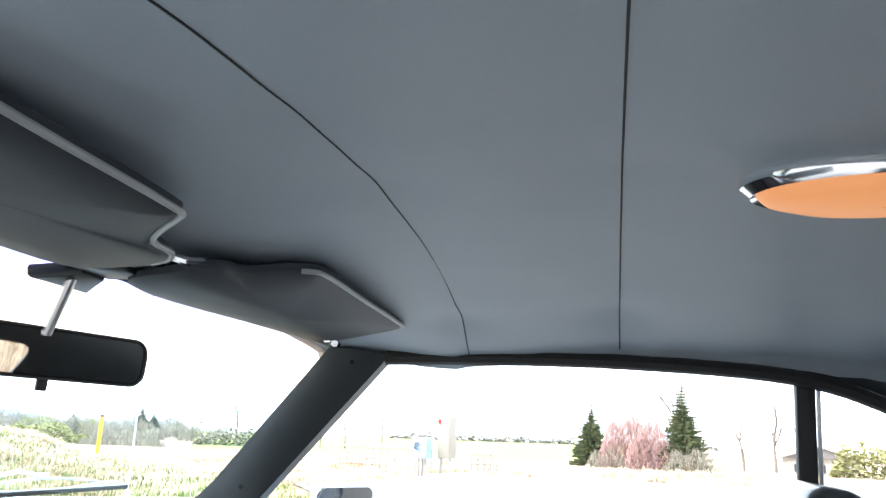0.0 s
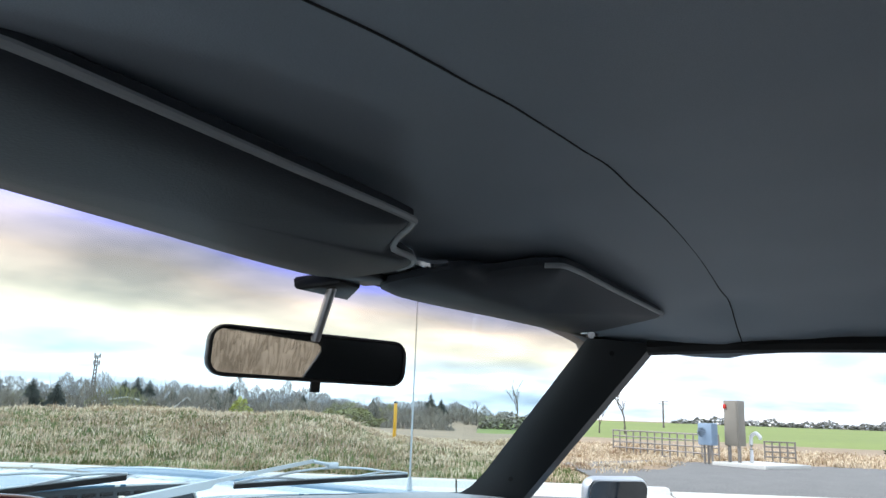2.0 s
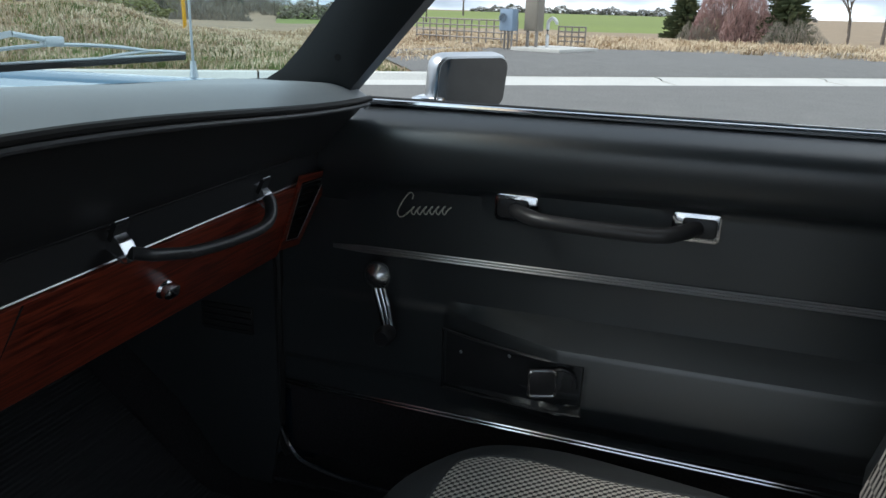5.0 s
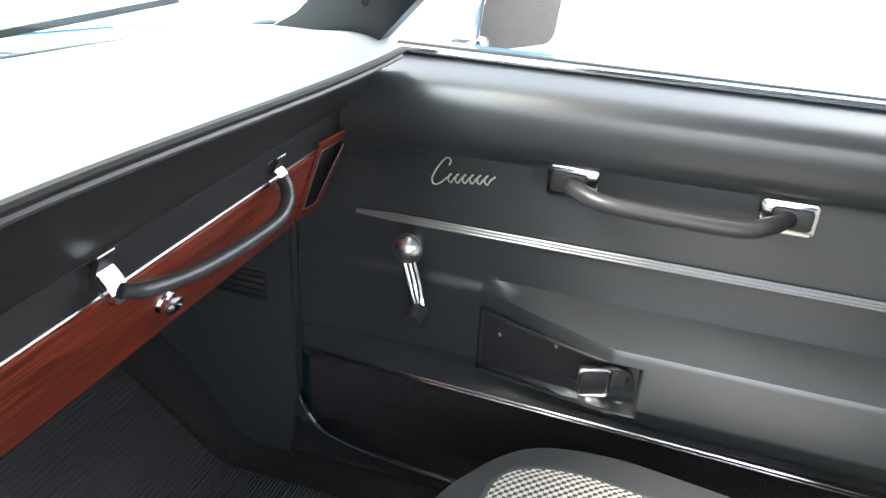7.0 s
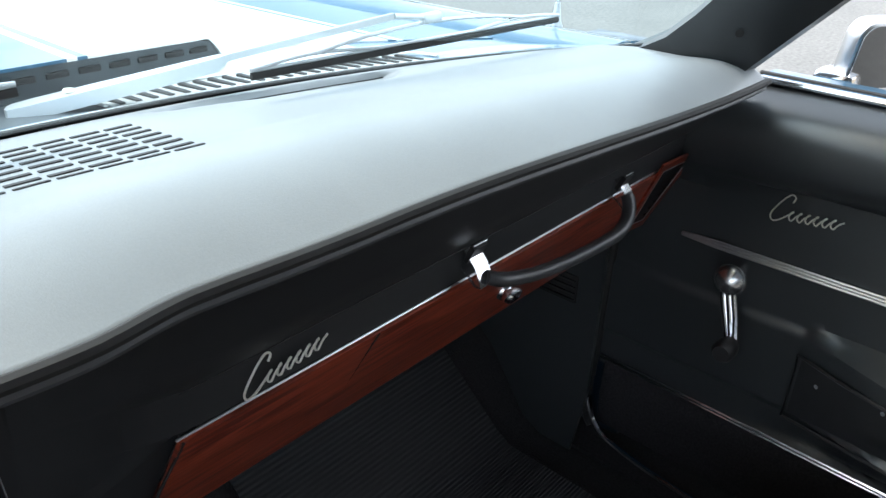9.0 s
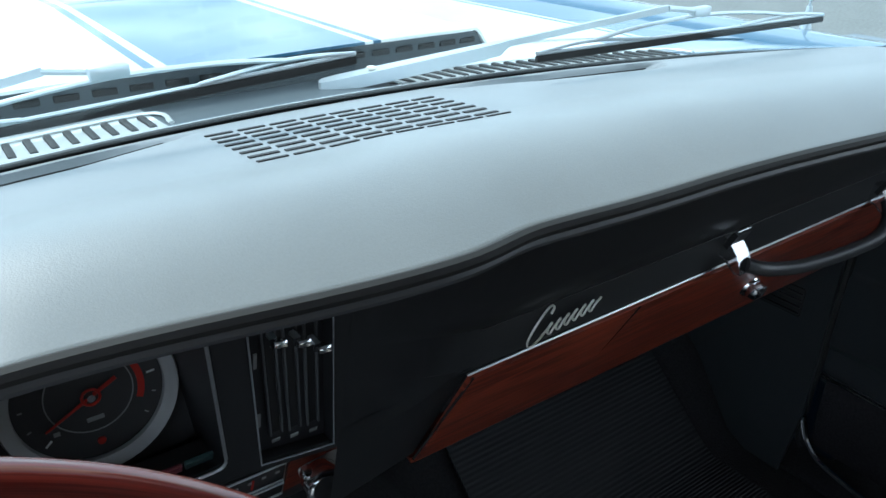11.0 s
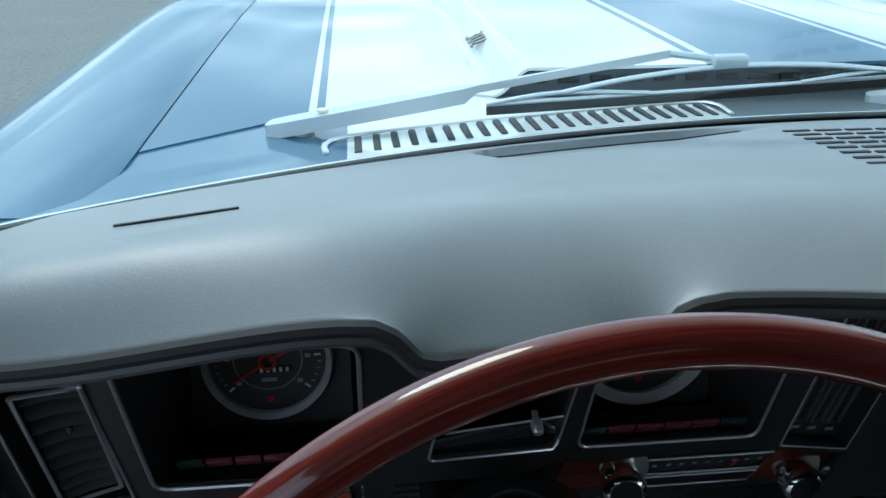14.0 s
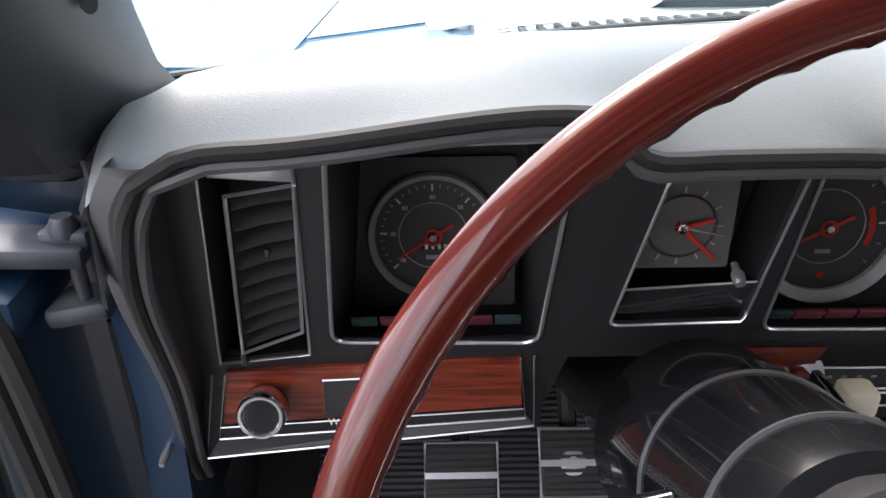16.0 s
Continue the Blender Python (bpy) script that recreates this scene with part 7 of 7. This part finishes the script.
def make_bank():
    """Dry bank behind the car, seen in the rear view mirror."""
    def bz(x, y):
        k = min(max((-11 - y) / 4.0, 0), 1)
        return -0.05 + 2.6 * k * k * (3 - 2 * k) + 0.25 * k * noise.noise((x * 0.6, y * 0.6, 4))
    rows = [[(x, y, bz(x, y)) for x in [-16 + 0.8 * i for i in range(46)]] for y in [-10.5 - 0.5 * j for j in range(14)]]
    # straw painted darker than the other dry grass, to dim its mirror image
    straw = material("shaded_straw", (0.30, 0.245, 0.175), 0.95, vary=0.4, vary_scale=0.8, grain=0.3, grain_scale=6)
    tagged(part("bank", grid(rows), straw), "dry grassy bank behind the car", "bank", kind="structure")
    rng = random.Random(77)
    vs, fs = [], []
    for _ in range(9000):
        x, y = rng.uniform(-6, 14), rng.uniform(-15, -11.2)
        z, h, w, l = bz(x, y), rng.uniform(0.15, 0.5), 0.014, rng.uniform(-0.2, 0.2)
        i = len(vs)
        vs += [(x - w, y, z - 0.03), (x + w, y, z - 0.03), (x + l * h, y + 0.05, z + h)]
        fs.append((i, i + 1, i + 2))
    me = bpy.data.meshes.new("dry_grass_bank")
    me.from_pydata(vs, [], fs)
    me.materials.append(straw)
    tagged(new("dry_grass_bank", me), "tall dry grass on the bank", "grass", kind="stuff")


make_bank()


def polar(az, r, z=0.0):
    return Vector((r * math.sin(radians(az)), r * math.cos(radians(az)), z))


def make_bush(name, label, az, r, width, height, mat, count, seed, base=-0.3, leaf=0.12, depth=0.6, twig=0.0):
    """Stems with a crown of many small leaves, or of fine upright twigs."""
    rng = random.Random(seed)
    b = thing(name, label, "shrub")
    c = polar(az, r, base)
    side = Vector((c.y, -c.x, 0)).normalized()
    out = Vector((c.x, c.y, 0)).normalized()
    bm = bmesh.new()
    vs, fs = [], []
    stems = []
    for _ in range(14):
        u = rng.uniform(-0.45, 0.45)
        top = c + side * width * u * 1.15 + out * rng.uniform(-depth, depth) * 0.5 + Vector((0, 0, height * rng.uniform(0.5, 1.0) * (1 - 1.2 * u * u)))
        stems.append(tube([c + side * width * u * 0.7, (c + side * width * u * 0.7).lerp(top, 0.6) + side * rng.uniform(-0.1, 0.1) * width * 0.3, top], [0.008 * height, 0.005 * height, 0.0015 * height], 5))
    part("stem_cluster", merged(*stems), BARK, b)
    for _ in range(count):
        u = rng.uniform(-0.5, 0.5)
        hmax = height * (1 - (2 * u) ** 2 * 0.6) * (0.75 + 0.3 * noise.noise((u * 5, seed, 0)))
        p = c + side * width * u + out * rng.uniform(-depth, depth) + Vector((0, 0, hmax * rng.random() ** 0.8))
        s = leaf * rng.uniform(0.5, 1.4)
        d1, d2 = (Vector((rng.uniform(-1, 1), rng.uniform(-1, 1), rng.uniform(-0.45, 0.45))).normalized() * s for _ in range(2))
        if twig:
            d1 = Vector((rng.gauss(0, 0.45), rng.gauss(0, 0.45), 1.0)).normalized() * s * 2.6
            d2 = d1.cross(Vector((rng.uniform(-1, 1), rng.uniform(-1, 1), 0.1))).normalized() * s * twig
        i = len(vs)
        vs += [p - d1, p + d2, p + d1, p - d2 * 0.7]
        fs.append((i, i + 1, i + 2, i + 3))
    me = bpy.data.meshes.new("crown")
    me.from_pydata(vs, [], fs)
    me.materials.append(mat)
    o = new("crown", me)
    o.parent = b
    return b


def make_bare_tree(name, label, az, r, height, seed, spread=0.5, base=-0.3):
    rng = random.Random(seed)
    t = thing(name, label, "tree")
    c = polar(az, r, base)
    bms = []

    def grow(p, d, ln, rad, depth):
        q = p + d * ln
        bms.append(tube([p, p.lerp(q, 0.5) + Vector((rng.uniform(-1, 1), rng.uniform(-1, 1), 0)) * ln * 0.04, q], [rad, rad * 0.8, rad * 0.6], 5, caps=False))
        if depth:
            for _ in range(rng.choice((2, 3, 3))):
                nd = (d + Vector((rng.uniform(-1, 1), rng.uniform(-1, 1), rng.uniform(-0.1, 0.6))) * spread).normalized()
                grow(p.lerp(q, rng.uniform(0.55, 1.0)), nd, ln * rng.uniform(0.55, 0.8), rad * 0.55, depth - 1)
    grow(c, Vector((0, 0, 1)), height * 0.32, height * 0.018, 5)
    part("trunk", bms[0], BARK, t)
    part("crown", merged(*bms[1:]), BARK, t, "bare leafless crown")
    return t


def make_spruce(name, label, az, r, height, width, seed, base=-0.4):
    rng = random.Random(seed)
    t = thing(name, label, "tree")
    c = polar(az, r, base)
    part("trunk", tube([c, c + Vector((0, 0, height))], [0.03 * height, 0.004 * height], 7), BARK, t)
    vs, fs = [], []
    for i in range(34):
        k = i / 34
        z = height * (0.06 + 0.93 * k)
        for j in range(18 if k < 0.7 else 11):
            a = rng.uniform(0, 6.28)
            ln = width * 1.05 * (1 - k) ** 0.85 * rng.uniform(0.65, 1.15) + 0.02 * height
            d = Vector((math.cos(a), math.sin(a), 0))
            sd = Vector((-d.y, d.x, 0))
            for m in range(5):
                u = (m + 0.6) / 5
                p = c + Vector((0, 0, z)) + d * ln * u + Vector((0, 0, -0.20 * ln * u + 0.1 * ln * u * u))
                w = ln * 0.26 * (1.15 - 0.7 * u)
                n = len(vs)
                vs += [p - sd * w - d * w, p + d * w * 1.3 + Vector((0, 0, rng.uniform(-0.3, 0.2) * w)), p + sd * w - d * w, p + Vector((0, 0, -w * 1.1))]
                fs += [(n, n + 1, n + 2), (n, n + 1, n + 3), (n + 1, n + 2, n + 3)]
    me = bpy.data.meshes.new("crown")
    me.from_pydata(vs, [], fs)
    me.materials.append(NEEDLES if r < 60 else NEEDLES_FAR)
    o = new("crown", me)
    o.parent = t
    return t


make_spruce("spruce_tree", "dark young spruce beside the field", 89.6, 34, 3.15, 0.95, 1, -0.35)
make_spruce("spruce_tree", "larger spruce among the reddish shrubs", 96.2, 31, 3.75, 1.0, 2, -0.35)
make_bush("shrub", "bare reddish budding shrubs at the field edge", 92.3, 31.5, 2.4, 3.3, BUSH_PINK, 8400, 3, -0.35, 0.060, 0.6, 0.17)
make_bush("shrub", "bare reddish budding shrubs beside the spruce", 94.0, 31, 2.0, 3.0, BUSH_PINK, 6800, 4, -0.35, 0.060, 0.6, 0.17)
make_bush("shrub", "low grey brown brush at the foot of the spruce", 90.8, 31, 1.8, 1.5, BUSH_DARK, 2000, 5, -0.35, 0.055, 0.5, 0.12)
make_bush("shrub", "grey brown brush below the larger spruce", 96.9, 29.8, 2.3, 1.7, BUSH_DARK, 2600, 19, -0.35, 0.055, 0.5, 0.12)
make_bare_tree("bare_tree", "tall bare tree rising behind the spruce", 95.8, 33, 5.6, 17, 0.45)
make_bare_tree("bare_tree", "bare reddish tree among the shrubs", 92.1, 32.5, 3.7, 18, 0.40)
make_bush("shrub", "round evergreen shrub beside the far house", 107.5, 34, 2.6, 2.4, BUSH_GREEN, 1600, 6, -0.35, 0.10)
make_bare_tree("bare_tree", "tall bare tree without leaves", 99.9, 36, 4.3, 7)
make_bare_tree("bare_tree", "tall bare tree without leaves", 101.9, 38, 5.2, 16)
make_bare_tree("bare_tree", "tall bare tree without leaves", 103.6, 40, 5.0, 8)
make_bare_tree("bare_tree", "bare tree at the field edge", 70.8, 60, 5.0, 10)
make_bare_tree("bare_tree", "bare tree at the field edge", 69.0, 60, 4.2, 11)
make_bare_tree("bare_tree", "round bare tree beyond the shrubs", 59.8, 90, 4.6, 12, 0.7)
make_bare_tree("bare_tree", "tall bare tree in the far hedge", 62.9, 80, 6.6, 13)
rng0 = random.Random(21)
for i in range(24):
    az = 20 + 1.75 * i + rng0.uniform(-0.5, 0.5)
    make_bush("far_shrub", "far hedge of bare budding trees on the skyline", az, rng0.uniform(80, 110), rng0.uniform(4, 7), rng0.uniform(2.8, 4.3), BUSH_DARK if rng0.random() < 0.7 else BUSH_GREEN, 1500, 30 + i, -0.5, 0.16, 2.0, 0.16)
for az, h in ((28.7, 4.3), (30.2, 4.0), (34.4, 4.6), (35.2, 5.0), (36.0, 4.7), (37.6, 3.8), (40.4, 4.2), (41.6, 4.6), (46.8, 3.6), (52.0, 3.5), (56.3, 4.5), (57.1, 3.7)):
    make_spruce("spruce_tree", "far dark conifer on the skyline", az, 105, h, 0.9 + 0.12 * h, 60 + int(az), -0.6)
# pale greys carry the distance haze in the woods' own colour
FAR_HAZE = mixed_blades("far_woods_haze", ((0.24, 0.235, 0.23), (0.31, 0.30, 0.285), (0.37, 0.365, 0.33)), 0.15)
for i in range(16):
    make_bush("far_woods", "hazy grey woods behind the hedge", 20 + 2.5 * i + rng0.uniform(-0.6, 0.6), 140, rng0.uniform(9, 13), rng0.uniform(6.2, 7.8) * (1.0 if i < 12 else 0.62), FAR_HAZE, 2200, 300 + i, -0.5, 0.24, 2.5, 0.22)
make_bush("far_shrub", "dark leafy shrub at the field corner", 62.6, 60, 5.4, 2.4, BUSH_DARK, 2600, 90, -0.5, 0.12, 1.5)
make_bush("far_shrub", "low budding green shrubs below the skyline trees", 50.5, 55, 6.0, 2.2, BUSH_GREEN, 4200, 91, -0.5, 0.10, 1.5)
make_bush("far_shrub", "low grey brush below the skyline trees", 55.5, 52, 5.0, 1.8, BUSH_DARK, 2600, 93, -0.5, 0.10, 1.5, 0.2)
make_bush("far_shrub", "bright yellow-green budding tree", 42.4, 70, 2.2, 3.0, material("yellow_buds", (0.36, 0.38, 0.08), 0.9), 1400, 92, -0.5, 0.10, 1.0)
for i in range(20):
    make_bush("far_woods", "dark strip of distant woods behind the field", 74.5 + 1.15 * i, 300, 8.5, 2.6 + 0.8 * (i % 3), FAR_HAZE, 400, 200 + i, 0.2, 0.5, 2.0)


def make_cabinet():
    c = thing("utility_cabinet", "tall weathered beige utility cabinet beside the driveway", "utility cabinet")
    o = polar(79.7, 17.6, 0.13)
    turn = Matrix.Translation(o) @ Matrix.Rotation(radians(-22), 4, "Z")
    part("pad", put(box((1.7, 1.3, 0.10), (0.4, -0.35, 0.03), 0.01), turn), CONCRETE, c)
    part("housing", put(box((0.26, 0.36, 0.98), (0, 0, 0.92), 0.012), turn), CABINET, c)
    part("door", put(box((0.02, 0.31, 0.90), (-0.135, 0, 0.92), 0.005), turn), CABINET, c)
    part("side_pipe", put(box((0.06, 0.06, 0.5), (-0.05, 0.12, 0.22), 0.01), turn), GALV, c)
    part("side_pipe", put(box((0.06, 0.06, 0.5), (-0.05, -0.12, 0.22), 0.01), turn), GALV, c)
    part("red_lamp", put(box((0.05, 0.07, 0.10), (-0.16, 0.13, 1.28), 0.02), turn), RED, c, "small red fitting")
    m = thing("electric_meter", "blue grey meter box on conduit legs", "meter box")
    part("box", put(box((0.24, 0.36, 0.48), (-0.34, 0.46, 0.66), 0.02), turn), METER_BLUE, m)
    part("meter_glass", put(lathe([(0.10, 0), (0.10, 0.05), (0.07, 0.08), (0, 0.09)], 16, look((-0.46, 0.52, 0.70), (-5, 0.52, 0.70)) @ Matrix.Rotation(math.pi, 4, "Y")), turn), LENS, m)
    for y in (0.36, 0.46, 0.56):
        part("conduit", put(tube([(-0.34, y, 0.45), (-0.34, y, 0.0)], 0.025, 8), turn), GALV, m)
    v = thing("vent_pipe", "white hooked vent pipe beside the cabinet", "pipe")
    part("pipe", put(tube(smooth_line([(0.25, -0.22, 0.05), (0.25, -0.22, 0.55), (0.25, -0.24, 0.66), (0.25, -0.34, 0.72), (0.25, -0.44, 0.65), (0.25, -0.45, 0.59)], 5), 0.04, 10), turn), WHITE_PIPE, v)


make_cabinet()


def make_gate(name, label, a, b, h, bars):
    g = thing(name, label, "gate")
    A, B = Vector(a), Vector(b)
    for i in range(5):
        z = 0.12 + h * i / 4
        part("rail", tube([A + Vector((0, 0, z)), B + Vector((0, 0, z))], 0.022, 6), GALV, g)
    for i in range(bars + 1):
        p = A.lerp(B, i / bars)
        part("upright", tube([p + Vector((0, 0, 0.02)), p + Vector((0, 0, h + 0.14))], 0.022, 6), GALV, g)


make_gate("tube_gate", "rusty grey tubular cattle gate panels", (20.9, 7.3, 0), (19.4, 4.0, 0), 0.62, 14)
make_gate("tube_gate", "short rusty tubular gate panel beyond the cabinet", (20.6, 3.15, 0), (20.75, 2.45, 0), 0.5, 4)
p = thing("marker_post", "yellow utility marker post in the grass", "marker post")
o = Vector((13.5, 9.7, 0))
part("post", box((0.062, 0.062, 0.92), (o.x, o.y, land(o.x, o.y) + 0.40), 0.012), YELLOW, p)
part("cap_band", box((0.066, 0.066, 0.05), (o.x, o.y, land(o.x, o.y) + 0.845), 0.008), MATTE, p)


def make_pole(az, r, h):
    u = thing("utility_pole", "wooden power pole with a cross arm", "utility pole")
    c = polar(az, r, -0.5)
    part("pole", tube([c, c + Vector((0, 0, h))], [0.16, 0.11], 8), BARK, u)
    s = Vector((c.y, -c.x, 0)).normalized()
    for k in (0.97, 0.90):
        part("cross_arm", tube([c + Vector((0, 0, h * k)) - s * 0.8, c + Vector((0, 0, h * k)) + s * 0.8], 0.07, 6), BARK, u)


def make_mast(az, r, h):
    u = thing("radio_mast", "distant grey lattice radio mast with antenna panels", "radio mast")
    c = polar(az, r, -0.5)
    feet = [Vector((0.32 * math.cos(a), 0.32 * math.sin(a), 0)) for a in (0.5, 2.6, 4.7)]
    tips = [0.55 * f + Vector((0, 0, h)) for f in feet]
    for f, t in zip(feet, tips):
        part("leg", tube([c + f, c + t], 0.08, 6), BARK, u)
    for i in range(14):
        for k in range(3):
            a, b = feet[k].lerp(tips[k], i / 14), feet[(k + 1) % 3].lerp(tips[(k + 1) % 3], (i + 1) / 14)
            part("lattice_bar", tube([c + a, c + b], 0.04, 5), BARK, u)
    for z in (h, h - 0.9):
        for a in (0.2, 1.8, 3.4, 5.0):
            part("antenna_panel", box((0.16, 0.16, 0.6), c + Vector((0.45 * math.cos(a), 0.45 * math.sin(a), z)), 0.02), GALV, u)
        part("antenna_ring", tube([c + Vector((0.42 * math.cos(a), 0.42 * math.sin(a), z)) for a in [k * math.pi / 6 for k in range(12)]], 0.03, 5, closed=True), GALV, u)


make_mast(32.4, 110, 7.4)
make_pole(73.3, 120, 4.6)


def make_house(name, label, az, r, w, h, roof_h, base):
    b = thing(name, label, "house")
    c = polar(az, r, base)
    turn = Matrix.Translation(c) @ Matrix.Rotation(radians(90 - az), 4, "Z")
    part("wall", put(box((5, w, h), (0, 0, h / 2)), turn), SIDING, b)
    rf = bmesh.new()
    q = [(-2.8, -w / 2 - 0.3, h), (2.8, -w / 2 - 0.3, h), (2.8, w / 2 + 0.3, h), (-2.8, w / 2 + 0.3, h), (-2.8, 0, h + roof_h), (2.8, 0, h + roof_h)]
    v = [rf.verts.new(p) for p in q]
    for f in ((0, 1, 5, 4), (2, 3, 4, 5), (0, 4, 3), (1, 2, 5), (0, 3, 2, 1)):
        rf.faces.new([v[i] for i in f])
    bmesh.ops.recalc_face_normals(rf, faces=rf.faces)
    part("roof", put(rf, turn), ROOFING, b, smooth=False)
    for s in (-1, 1):
        part("gable_trim", put(tube([(-2.86, s * (w / 2 + 0.3), h), (-2.86, 0, h + roof_h)], 0.10, 6), turn), WHITE_PIPE, b, "white gable edge board")
    for y in (-0.28, 0.0, 0.28):
        part("window", put(box((0.1, w * 0.13, h * 0.35), (-2.5, y * w, h * 0.55)), turn), DIAL, b)


make_house("house", "far house with a grey gable and white edge boards", 38.6, 95, 2.8, 0.8, 1.5, -0.5)
make_house("house", "smaller gabled far house with white edge boards", 40.0, 96, 1.6, 0.7, 1.0, -0.5)
make_house("house", "low far house with a broad grey roof", 34.6, 99, 7.0, 1.5, 0.7, -0.6)
make_house("house", "low far house behind the bare trees", 104.6, 42, 3.2, 1.0, 0.6, -0.3)
